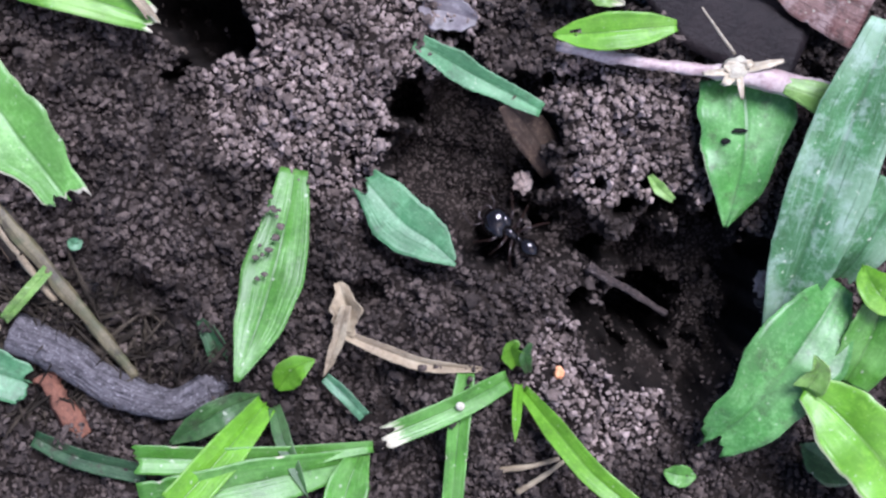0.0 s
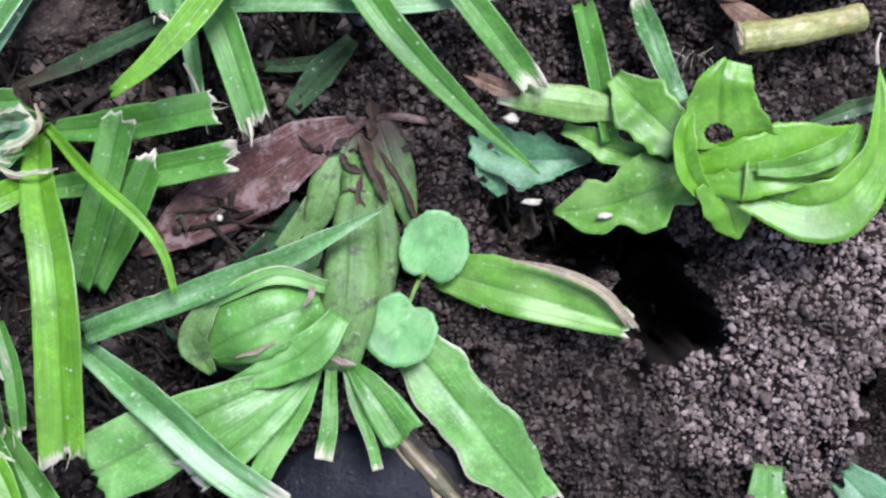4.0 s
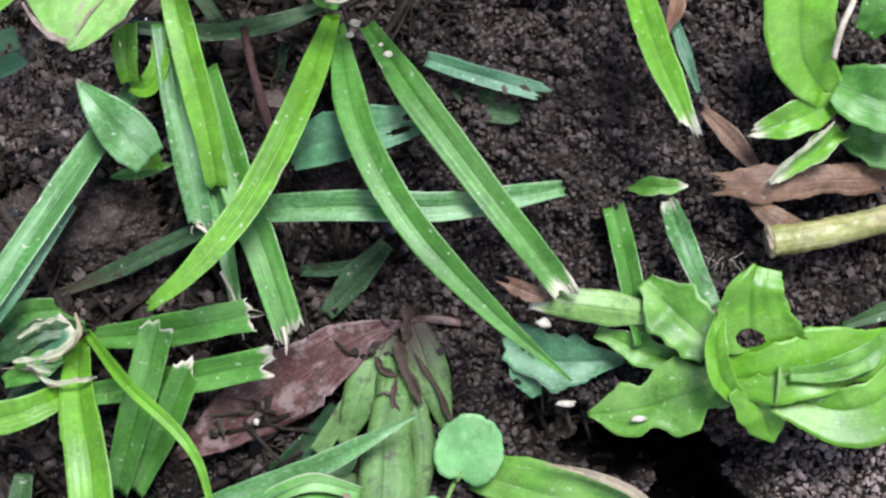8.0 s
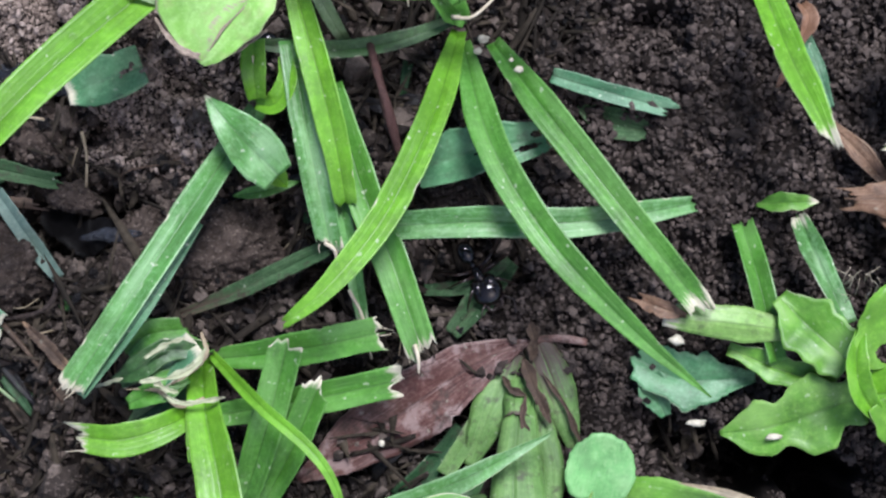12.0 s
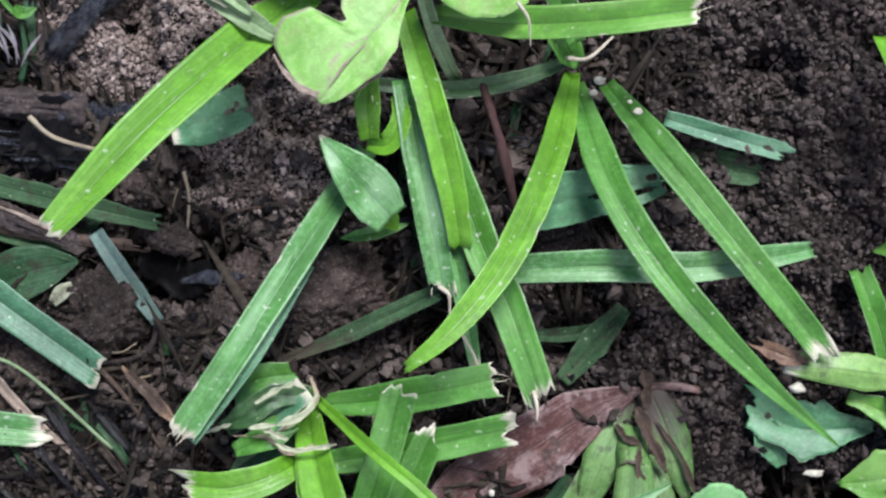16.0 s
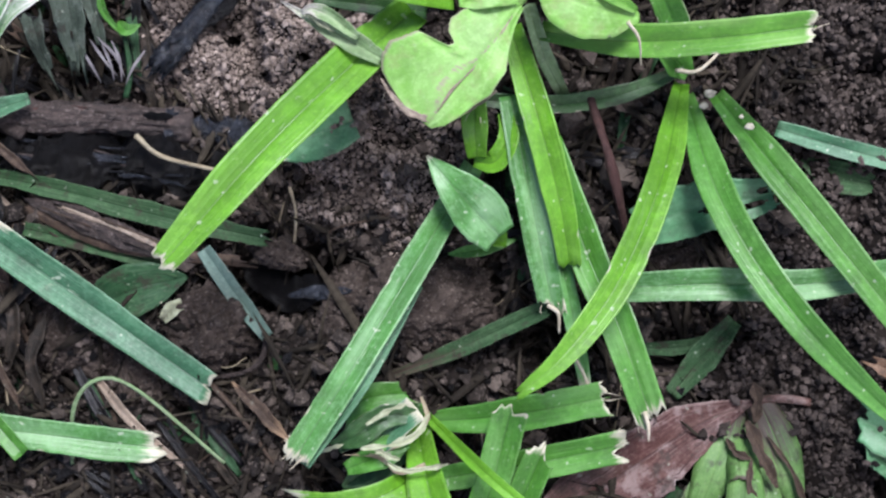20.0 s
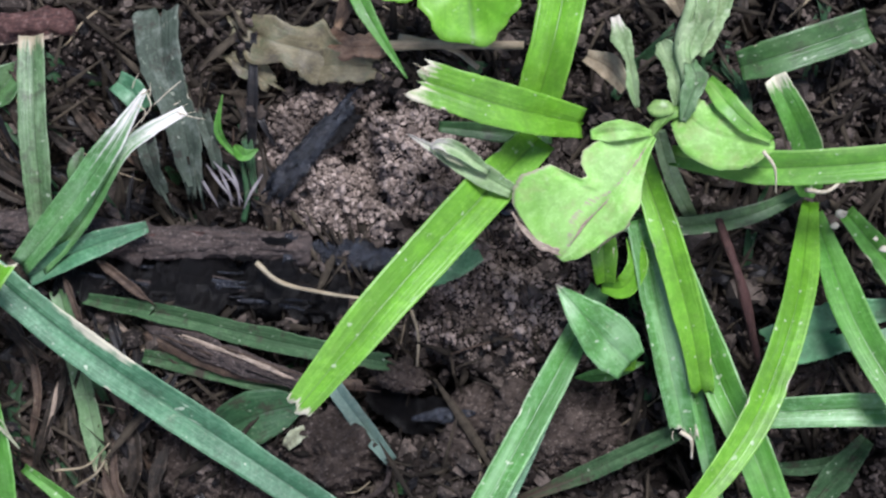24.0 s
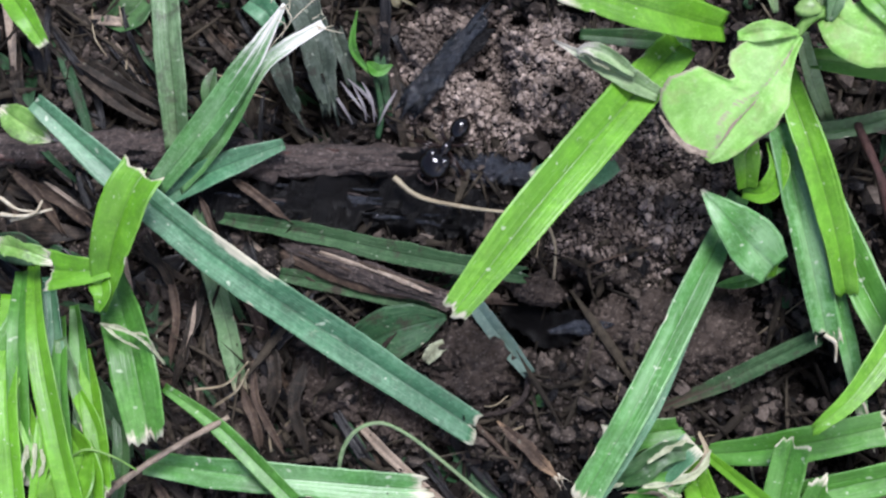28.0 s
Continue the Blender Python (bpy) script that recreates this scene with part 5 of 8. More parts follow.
blade(plant, MINT, [(-104.2, 2.3, 2), (-104.5, -3.5, 5), (-105, -9.4, 6.5), (-106.2, -14.7, 7)], 3.4, prof=(0.6, 0.75, 1, 1), fold=0.3, name="leaf", dry=(0, 5))
blade(plant, MINT, [(-101.5, 1.7, 2), (-99.7, -4.9, 4), (-97.3, -12.1, 5), (-96.2, -17.4, 5)], 2.6, prof=(0.5, 1, 0.8, 0.8), fold=0.3, name="leaf", rim=0.9, dry=(0, 2))
blade(plant, GREEN, [(-101.4, 3, 2), (-96.9, -2.5, 5), (-91.3, -11.3, 6)], 2.0, prof=(1, 2.8, 4.2, 4.6), prof2=(0.8, 2.4, 3.4, 3.8), fold=0.12, name="leaf", jag=(0, 0.7), crinkle=0.05)
blade(plant, CULM, [(-103.6, 15.4, -2), (-112.1, 11.6, -1), (-120.8, 7.6, -2), (-131.1, 4.3, -5)], 2.0, prof=(4, 8, 8, 6, 1), prof2=(5, 8, 7, 5, 1), fold=0, dome=0.2, crinkle=0.05, name="sheath", rib=False)
bract = blade(plant, MINT, [(-105.5, 14.6, 4), (-112.9, 12.5, 7), (-120.2, 9.7, 7), (-126.9, 6.4, 3)], 2.0, prof=(3.2, 6.4, 7.0, 6.2, 3.6), prof2=(3.2, 6.2, 6.8, 6.4, 3.6), fold=0, dome=0.42, crinkle=0.05, rim=0.5, name="bract", label="folded blunt leaf with brown rim")
blade(bract, MINT, [(-104.1, 17.4, 6), (-112.1, 20.0, 8.5), (-119, 18.2, 8.5), (-127.6, 13.5, 5)], 2.0, prof=(1.2, 1.5, 1.2, 0.3), prof2=(1.2, 2.0, 1.8, 0.5), fold=0.3, crinkle=0.06, rim=0.9, edge=0.04, name="flap", rib=False)
blade(bract, CULM, [(-123.2, 17, 5), (-127.2, 13.3, 7), (-129.5, 8, 6), (-126.3, 1.8, 3)], 2.0, prof=(0.6, 2.8, 3.2, 0.8), prof2=(0.6, 2.0, 2.6, 0.8), fold=0.25, crinkle=0.06, rim=0.5, name="cap", rib=False)
blade(bract, MINT, [(-102.1, 12.1, 6), (-107, 6.8, 7.5), (-114.7, 2.6, 6), (-124.3, -0.5, 4)], 2.0, prof=(2.4, 4.2, 3.2, 0.6), prof2=(2.0, 3.6, 2.6, 0.6), fold=0.2, crinkle=0.06, name="lip", rib=False)
blade(bract, BUFF, [(-106.3, 17.8, 8.5), (-106.8, 16.3, 9.5), (-108.3, 14.1, 9.6)], 1.0, prof=(1.2, 1, 0.3), edge=0.2, name="rim", rib=False)
blade(bract, BUFF, [(-113.7, 8.2, 9.4), (-117, 6.6, 8.8), (-121.6, 5.2, 7)], 0.9, prof=(0.3, 1, 0.4), edge=0.2, name="rim", rib=False)
blade(plant, SHEEN, [(-149.4, 10.7, 6), (-131.5, 16.5, 8), (-110.9, 23.5, 8), (-93.2, 31.2, 6)], 4.8, prof=(0.9, 1, 1, 0.8, 0.1), jag=(0, 1), edge=0.06, rim=0.5, label="narrow blade with ragged pale edge")

clipping("long green blade with a bleached broken tip", SHEEN, [(-151.0, 8.2, 2), (-136.5, -2.7, 10), (-125.2, -13.6, 12), (-114.0, -22.0, 12)], 6.9, prof=(0.6, 1, 1, 0.9), jag=(0, 1.5), dry=(0, 7), ends=6)
dead = thing("dead_leaf", (-95.9, 47.7, -12), "reddish brown curled dead leaf", "leaf")
blade(dead, DEAD, [(-95.4, 48.0, -10.5), (-106.0, 44.3, -8.5), (-121.9, 35.2, -8.5), (-141.9, 23.8, -11)], 14.0, prof=(0.05, 0.7, 1, 0.8, 0.12), fold=0.34, wave=0.2, crinkle=0.09, edge=0.05, rim=0.55, seg=48, name="leaf")
part("stalk", tube("stalk", DEAD, [(-95.9, 47.6, -12), (-90.5, 48.2, -12), (-84.5, 47.1, -13)], 1.0, 0.8), dead, "short brown leaf stalk")
part("speck", lump("speck", CHIP, (-125.0, 30.3, -7.6), (0.6, 0.7, 0.3), 5, 0.3, fine=2), dead, "white speck")

# ---- the tuft beside the dead leaf ----
low = thing("grass_tuft", (-158.7, 49.3, -12), "dense tuft of mown grass with ragged ends", "grass")
blade(low, LIME, [(-158.3, 48.2, -6), (-156.4, 38.1, 4), (-152.8, 20.0, 12), (-153.1, -11.8, 12)], 8.7, prof=(0.5, 0.9, 1, 1), fold=0.3, jag=(0, 1.2), dry=(0, 3), ends=5)
blade(low, LIME, [(-156.1, 49.3, -4), (-145.6, 40.1, 10), (-136.4, 31.8, 14), (-132.4, 25.4, 14), (-130.9, 18.1, 13)], 2.5, prof=(0.7, 1, 0.9, 0.5), fold=0.2)
blade(low, GREEN, [(-157.2, 48.2, -6), (-141.5, 49.0, 0), (-122.4, 51.5, 3)], 6.4, prof=(0.5, 1, 1), jag=(0, 1.6), dry=(0, 2), edge=0.04, ends=3)
blade(low, GREEN, [(-157.3, 37.4, -4), (-138.1, 39.6, -2), (-120.8, 42.3, 0)], 6.0, prof=(0.7, 1, 1), jag=(0, 1.6), dry=(0, 3), ends=4)
blade(low, GREEN, [(-152.7, 18.4, -6), (-146.3, 33.1, 2), (-140.4, 50.5, 5)], 6.4, prof=(0.8, 1, 1), jag=(0, 0.8), dry=(0, 1))
blade(low, GREEN, [(-149.4, 18.2, -6), (-141.4, 30.5, 0), (-135.4, 42.2, 3)], 5.8, prof=(0.8, 1, 1), jag=(0, 1.4), dry=(0, 2))
blade(low, GREEN, [(-157.4, 49.8, -6), (-164.4, 52.4, -3), (-172.5, 55.5, -1)], 6.4, prof=(0.5, 1, 0.9), jag=(0, 1.2), dry=(0, 2))
blade(low, DEEP, [(-156.9, 50.8, -6), (-163.2, 50.3, 0), (-172.9, 45.1, 0)], 6.0, prof=(0.3, 1, 0.5), fold=0.3, rim=0.9, edge=0.08)
blade(low, LIME, [(-156.7, 41.4, -4), (-162.4, 37.1, 4), (-171.5, 34.7, 6), (-179.9, 35.6, 5)], 6.4, prof=(0.1, 0.8, 1, 0.8), jag=(0, 1.5), dry=(0, 3), ends=4)
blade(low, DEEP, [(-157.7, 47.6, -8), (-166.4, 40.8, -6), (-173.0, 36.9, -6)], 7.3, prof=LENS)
blade(low, LIME, [(-157.7, 45.6, -6), (-157.3, 39.8, 2), (-156.5, 29.9, 6)], 6.2, prof=(0.5, 1, 1))
part("shred", ribbon("shred", STRAW, [(-156.6, 53.6, 2), (-155.9, 49.5, 3), (-160.0, 45.6, 3), (-164.3, 43.7, 2)], 0.9, prof=(0.6, 1, 0.7, 0.2), fold=0.5, edge=0.3, seg=22, nc=5), low, "pale curled shred")
part("shred", ribbon("shred", STRAW, [(-156.7, 41.3, 2), (-161.3, 40.1, 3), (-165.3, 43.3, 3), (-171.6, 43.8, 2)], 0.9, prof=(0.6, 1, 0.7, 0.2), fold=0.5, edge=0.3, seg=22, nc=5), low, "pale curled shred")
blade(low, DEEP, [(-156.7, 50, 2), (-163.3, 50.5, 4), (-169.1, 47.2, 4), (-173.9, 45.6, 1)], 5.0, prof=(0.4, 1, 0.9, 0.2), fold=0.25, crinkle=0.1, edge=0.05)
blade(low, GREEN, [(-160, 45.8, 1), (-165.3, 43.3, 3), (-171.4, 41, 1)], 5.6, prof=(0.6, 1, 0.8, 0.4), fold=0.25, crinkle=0.1, edge=0.05)
blade(low, GREEN, [(-171.5, 50.3, 0), (-166.9, 53.7, 2), (-159.6, 54.3, 2)], 5.2, prof=(0.6, 1, 0.9), fold=0.3, rim=0.5, jag=(0.8, 0.8))
for pts, w_ in (([(-155.1, 50.7, 6.5), (-156.8, 48, 7), (-161, 45.8, 7), (-167.9, 45.1, 6)], 1.3), ([(-163.9, 42.6, 5), (-159.8, 40.7, 6), (-152.4, 41.4, 5)], 1.0), ([(-166.6, 49.5, 6.5), (-161.9, 51.9, 6.5), (-159.1, 52.7, 6)], 1.0), ([(-165.3, 45.3, 6), (-163, 43.6, 6.4), (-161, 42.7, 5)], 1.2), ([(-171.1, 46, 5), (-174.2, 45.2, 5), (-176.7, 44.6, 4)], 0.8)):
    part("margin", ribbon("margin", PALEHUSK, pts, w_, prof=(0.3, 1, 0.7, 1.2, 0.5, 0.9, 0.25), fold=0.5, edge=0.15, lobe=0.18, crinkle=0.25, seg=46, nc=7), low, "pale torn curled leaf margin")
for mat_, pts, w_ in ((GREEN, [(-176.8, 3.7, -6), (-170.4, -9.0, 0), (-162.6, -23.0, 4)], 6.0), (LIME, [(-177.5, -6.8, -2), (-168.2, -12.6, 5), (-163.4, -22.3, 7)], 5.2), (DEEP, [(-171.0, 22.4, -8), (-172.9, 8.1, -6), (-169.6, -10.0, -5)], 5.8), (GREEN, [(-168.9, 12.1, -8), (-165.9, 2.2, -5), (-164.9, -10.0, -4)], 3.7), (DEEP, [(-176.8, 12.5, -8), (-174.0, 3.9, -4), (-174.9, -9.2, -2)], 4.6), (LIME, [(-178.8, -17.6, 0), (-170.7, -18.0, 5), (-166.5, -23.5, 6)], 4.8)):
    blade(low, mat_, pts, w_, prof=(0.6, 1, 1, 0.7), jag=(0, 1.2), dry=(0, 2.5))
for pts in ([(-172.5, 8.5, -2), (-168.5, 13.7, 1), (-166.2, 15.7, 0)], [(-171.6, 9.7, -1), (-166.7, 8.6, 1), (-164.6, 2.9, 0)], [(-173.2, 2.0, -1), (-168.1, 4.3, 1), (-166.3, 1.9, 0)], [(-173.9, -12.6, 4), (-168.8, -10.2, 6), (-163.8, -12.8, 5)]):
    part("shred", ribbon("shred", PALEHUSK, pts, 0.8, prof=(0.6, 1, 0.4, 1.3, 0.3), fold=0.5, edge=0.35, lobe=0.2, crinkle=0.3, seg=34, nc=5), low, "pale ragged shred")
clipping("frayed teal green grass clipping", TEAL, [(-165.5, 45.1, 2), (-161.1, 49.2, 3), (-157.7, 51.7, 3)], 5.2, dry=(0, 3), rim=0.8)
blade(low, GREEN, [(-173.0, -7.2, -8), (-165.1, -15.5, -2), (-158.0, -25.0, 2)], 7.3)

# ---- the leafy weed by the burrow ----
lw = thing("leafy_weed", (-34.8, 44.8, -10), "lime green leafy weed with crinkled torn leaves", "weed")
K = dict(edge=0.035, rim=0.35, crinkle=0.06, rib=False, seg=48, name="leaf")
blade(lw, BRIGHT, [(-31.2, 39.7, 8), (-31.4, 47.2, 11.5), (-31.2, 51.8, 13), (-30, 55.8, 12)], 2.0, prof=(5.4, 6.6, 6.4, 4.0, 0.6), prof2=(11.8, 9.4, 6.9, 5.6, 5.0), fold=0.16, wave=0.06, lobe=0.03, holes=((0.15, -0.12, 0.11, 0.36),), **{**K, "seg": 90, "nc": 41})
blade(lw, BRIGHT, [(-36.4, 48.1, 10), (-37.9, 42.2, 11.5), (-37.1, 36.1, 10), (-33.1, 30.1, 6)], 4.2, prof=(0.3, 1, 1.1, 0.6), fold=0.45, **K)
blade(lw, BRIGHT, [(-36.4, 35.1, 6), (-26.8, 35.6, 9), (-15.7, 37.9, 9), (-3.8, 40, 5)], 2.0, prof=(4.0, 5.4, 7.0, 4.8, 2.8), prof2=(3.5, 5.4, 5.2, 5, 3.6), fold=0.16, wave=0.1, lobe=0.05, **K)
blade(lw, BRIGHT, [(-33, 34.3, 8), (-29.9, 29.3, 7), (-27.1, 22.6, 2)], 2.0, prof=(3.5, 4.8, 3.8, 0.4), prof2=(3.5, 4.6, 3.8, 0.4), fold=0.22, wave=0.05, lobe=0.03, **K)
blade(lw, BRIGHT, [(-26.7, 32.8, 7.5), (-17.8, 28.9, 8.5), (-9.7, 29.7, 9.5), (-3.6, 36.3, 9.5), (-1.9, 45.7, 9), (-1.7, 53.2, 8)], 2.0, prof=(3, 4.4, 4.6, 4, 2.8, 1.4, 0.1), prof2=(4, 5.2, 6.6, 5.6, 3.8, 2.2, 0.1), fold=0.3, wave=0.05, lobe=0.04, **K)
blade(lw, BROAD, [(-25.1, 35.7, 11), (-17.2, 36.1, 12), (-10.5, 38.4, 11), (-6, 43.2, 9)], 2.0, prof=(1.2, 2.2, 2.6, 0.4), prof2=(1.0, 2.0, 2.2, 0.4), fold=0.3, wave=0.2, lobe=0.06, **K)
# short rib; the spine's highlight is given by its pale colour
part("vein", tube("vein", SHEATH, [(-26.5, 37.2, 10), (-27, 33.7, 10.5), (-27.6, 29.9, 9)], 0.45, 0.3, 6, 10), lw, "leaf rib with its highlight in a pale colour")
blade(lw, DEEP, [(-13.2, 43.3, 1), (-5.1, 45.8, 2), (2.1, 47.6, 2)], 3.4, prof=(0.4, 1, 0.6), fold=0.3, edge=0.05, rim=0.5, name="leaf")
lc = blade(lw, BROAD, [(-36.0, 34.4, 2), (-45.0, 31.5, 0), (-52.6, 29.5, -2), (-60.9, 28.8, -5)], 13.0, prof=(0.6, 1, 0.85, 0.75, 0.1), edge=0.05, fold=0.15, lobe=0.16, rim=0.5, crinkle=0.06, name="leaf", label="dark green toothed leaf with white spot")
part("spot", lump("spot", CHIP, (-51.6, 27.9, -0.5), (1.4, 0.6, 0.25), 3, 0.6, fine=2), lc, "white spot")
blade(lw, BROAD, [(-37.4, 40.8, 4), (-43.6, 47.2, 3), (-49.2, 53.8, 1)], 12.0, prof=(0.6, 1, 0.85, 0.3), edge=0.02, lobe=0.12, rim=0.5, crinkle=0.09, name="leaf")
blade(lw, BROAD, [(-39.5, 37.2, 0), (-48.0, 39.6, -1), (-58.6, 44.7, -3)], 6.2, prof=(0.5, 1, 0.4), lobe=0.12, rim=0.5, crinkle=0.09, name="leaf")
bt = blade(lw, SHEATH, [(-47.8, 47.5, 0), (-60.4, 49.8, 2), (-70.8, 51.7, 2)], 6.7, prof=(0.6, 1, 0.9, 0.6), fold=-0.4, dry=(0, 5), name="stalk", label="pale green stalk with brown tip")
blade(bt, PAPER, [(-66.7, 51.3, 2.8), (-71.0, 52.9, 3.4), (-75.2, 55.0, 2)], 3.4, prof=(0.3, 0.9, 1, 0.5), edge=0.15, crinkle=0.12, jag=(0, 1.5), name="tip", rib=False)
part("seed", lump("seed", CHIP, (-68.5, 46.8, 0.5), (1.4, 1.0, 0.7), 6, 0.6, fine=2), lw, "pale seed")
blade(lw, GREEN, [(-53.8, 68.3, -8), (-52.1, 56.8, -2), (-50.1, 41.8, 0)], 4.6, prof=(0.9, 1, 1, 0.7), fold=0.5, jag=(0.8, 0), name="stalk")
blade(lw, SHEEN, [(-43.6, 69.3, -6), (-41.1, 59.4, 0), (-37.1, 48.2, 3)], 4.6, prof=(0.7, 1, 0.9, 0.7), twist=40, crinkle=0.06, rim=0.5, jag=(1, 0), dry=(5, 0), name="stalk")
blade(lw, BROAD, [(-50.9, 71.4, -8), (-45.8, 71.5, -5), (-39.4, 71.2, -6)], 3.7, prof=LENS, dry=(0, 3), lobe=0.12, rim=0.5, crinkle=0.09, name="leaf")
blade(lw, BROAD, [(0.6, 44.5, 4), (6.6, 47.3, 6), (12.1, 51.2, 6)], 6.4, prof=(0.5, 1, 0.7, 0.1), edge=0.05, rim=0.5, lobe=0.12, crinkle=0.09, name="leaf")
blade(lw, BROAD, [(-0.4, 41.4, 3), (8.8, 39.5, 5), (20.6, 37.6, 4), (32.3, 34.4, 2)], 4.6, prof=(0.8, 1, 0.6, 0.1), lobe=0.12, rim=0.5, crinkle=0.09, name="leaf")
blade(lw, LIME, [(44.1, 54.8, 4), (33.9, 43.5, 6), (22.9, 33.6, 2)], 3.7, prof=(1, 0.9, 0.1))
part("spike", tube("spike", FIBRE, [(-1.6, 53.8, 6), (-2.1, 56.8, 8), (-1.3, 59.3, 8)], 0.5, 0.2), lw, "pale leaf spike")
part("petiole", tube("petiole", FIBRE, [(7.0, 38.1, 0), (8.0, 34.8, 0), (6.9, 31.9, -2)], 0.9, 0.6), lw, "dry petiole")
rh = random.Random(3)
for i in range(14):
    a = (-34.8, 53.9, 6)
    p = (a[0] + rh.uniform(-3, 3), a[1] + rh.uniform(-2, 2), a[2] - 4)
    part("hair", tube("hair", FIBRE, [p, (p[0] + rh.uniform(-1, 1), p[1] + 1.3, p[2] + 2), (p[0] + rh.uniform(-2.5, 2.5), p[1] + rh.uniform(1, 3.4), p[2] + 3)], 0.08, 0.04, 4, 5), lw)
clipping("bluish green leaf pressed on the soil", FLAT, [(-75.8, 43.8, -9), (-66.8, 39.0, -7.5), (-53.2, 38.8, -8)], 10.9, prof=(0.6, 1, 0.8, 0.15), edge=0.07, lobe=0.12, jag=(1.5, 0), crinkle=0.06, rim=0.3, seg=48, name="leaf_piece", category="leaf")
clipping("bluish green leaf flap pressed on the soil", FLAT, [(-73.3, 40.3, -9), (-71.9, 35.9, -9), (-70.4, 32.2, -10)], 6.2, prof=(0.8, 1, 0.3), edge=0.06, name="leaf_piece", category="leaf")
ch = thing("wood_chip", (-65.1, 30.7, -9), "small pale chip on soil", "chip")
part("chip", lump("chip", CHIP, (-64.9, 30.8, -8), (1.9, 0.6, 0.3), 11, 0.7, fine=2), ch)
stub = thing("straw_stub", (-26.0, 59.6, 0), "yellow green cut stalk stub with pale end", "straw")
part("stalk", tube("stalk", STUB, [(-25.5, 59.8, 0), (-15.9, 60.7, -2), (-1.1, 63.1, -6)], 2.9, 2.6, 20, 60, 0.03), stub)
part("cut_end", lump("cut_end", STRAW, (-25.5, 59.8, 0), (0.9, 3.0, 2.6), 3, 0.3, fine=4, turn=0.1, crumb=0.12), stub, "pale pithy cut end")
hk = thing("husk", (-30.7, 70.7, -6), "brown papery husk beside the stub", "husk")
blade(hk, PAPER, [(-34.9, 71.4, -4), (-23.8, 70.7, -2), (-11.8, 70.9, -4), (1.6, 70.5, -9)], 6.9, prof=(0.7, 1, 0.85, 0.9, 0.6), fold=-0.3, jag=(2.8, 2), lobe=0.1, crinkle=0.14, name="scale", edge=0.1, seg=44)
blade(hk, PAPER, [(-28.2, 68.4, -5), (-24.1, 64.3, -2), (-17.6, 61.9, -4)], 4.6, prof=(0.5, 1, 0.4), fold=-0.2, name="scale")
blade(hk, PAPER, [(-36.0, 86.3, -8), (-31.2, 80.4, -6), (-26.2, 73.7, -6)], 4.2, prof=(0.4, 1, 0.5), name="scale")
tr_ = thing("broadleaf_weed", (-10.1, 87.0, -8), "bright green weed with torn pale leaf edges", "weed")
blade(tr_, BRIGHT, [(-12.8, 85.9, 0), (-19.0, 94.3, 8), (-19.0, 107.0, 12)], 13.0, prof=(0.5, 1, 1), fold=0.3, lobe=0.04, crinkle=0.09, name="leaf")
blade(tr_, GREEN, [(-12.0, 88.3, 2), (-6.3, 85.6, 4), (1.0, 83.2, 3)], 12.5, prof=(0.6, 1, 0.9), lobe=0.04, crinkle=0.09, name="leaf")
blade(tr_, BRIGHT, [(-11.8, 85.3, 0), (-19.8, 82.3, 3), (-28.1, 80.2, 2)], 6.7, prof=(0.5, 1, 0.9, 0.3), rim=0.7, dry=(0, 4), lobe=0.04, crinkle=0.09, name="leaf", jag=(0, 1))
blade(tr_, BRIGHT, [(-10.8, 80.0, -1), (-17.7, 75.5, 1), (-25.0, 70.7, 0)], 4.8, prof=(0.7, 1, 0.7, 0.25), rim=1.2, dry=(0, 8), lobe=0.08, crinkle=0.14, edge=0.06, jag=(0, 1.5), name="leaf")
part("margin", ribbon("margin", PALEHUSK, [(-12.6, 81.4, 2.4), (-16.2, 78.5, 3), (-18.7, 76.3, 2.8), (-22.9, 73.7, 2), (-25.2, 70.7, 1.2)], 0.9, prof=(0.3, 1, 0.6, 1, 0.3), fold=0.4, edge=0.25, lobe=0.15, crinkle=0.2, seg=36, nc=5), tr_, "pale torn leaf margin")
blade(tr_, GREEN, [(-8.9, 80.2, -5), (-4.2, 77.6, -3), (2.2, 75.2, -4)], 9.4, prof=(0.6, 1, 0.9), lobe=0.04, crinkle=0.09, name="leaf")
blade(tr_, GREEN, [(-7.2, 96.9, 6), (-4.6, 100.5, 9), (-0.3, 105.3, 9)], 8.3, prof=(0.5, 1, 0.9), lobe=0.04, crinkle=0.09, name="leaf")
part("stalk", tube("stalk", FIBRE, [(-13.7, 92.3, 9), (-12.5, 97.5, 12), (-10.0, 102.4, 12)], 0.6, 0.6), tr_, "pale thin stalk")
rb = thing("grass_tuft", (-42.5, 110.3, -6), "narrow lime green blades hanging over soil", "grass")
blade(rb, LIME, [(-48.6, 110.1, 4), (-45.9, 96.4, 12), (-43.3, 87.7, 16), (-40.7, 80.2, 17)], 5.8, prof=(0.9, 1, 0.9, 0.45), jag=(0, 1), dry=(0, 5), rim=0.4)
blade(rb, TEAL, [(-41.5, 102.6, 2), (-39.6, 94.9, 4), (-37.7, 88.0, 4)], 2.5, prof=(0.7, 1, 0.3))
blade(rb, TAN, [(-42.0, 107.6, 4), (-41.4, 103.1, 6), (-47.3, 92.4, 2)], 3.2, prof=(0.6, 1, 0.4, 0.6, 0.2), edge=0.12, crinkle=0.12, rib=False, label="orange brown dried sheath")

# ---- the arching tuft ----
arch = thing("grass_tuft", (-103.7, 108.7, -10), "tuft of arching lime green grass blades", "grass")
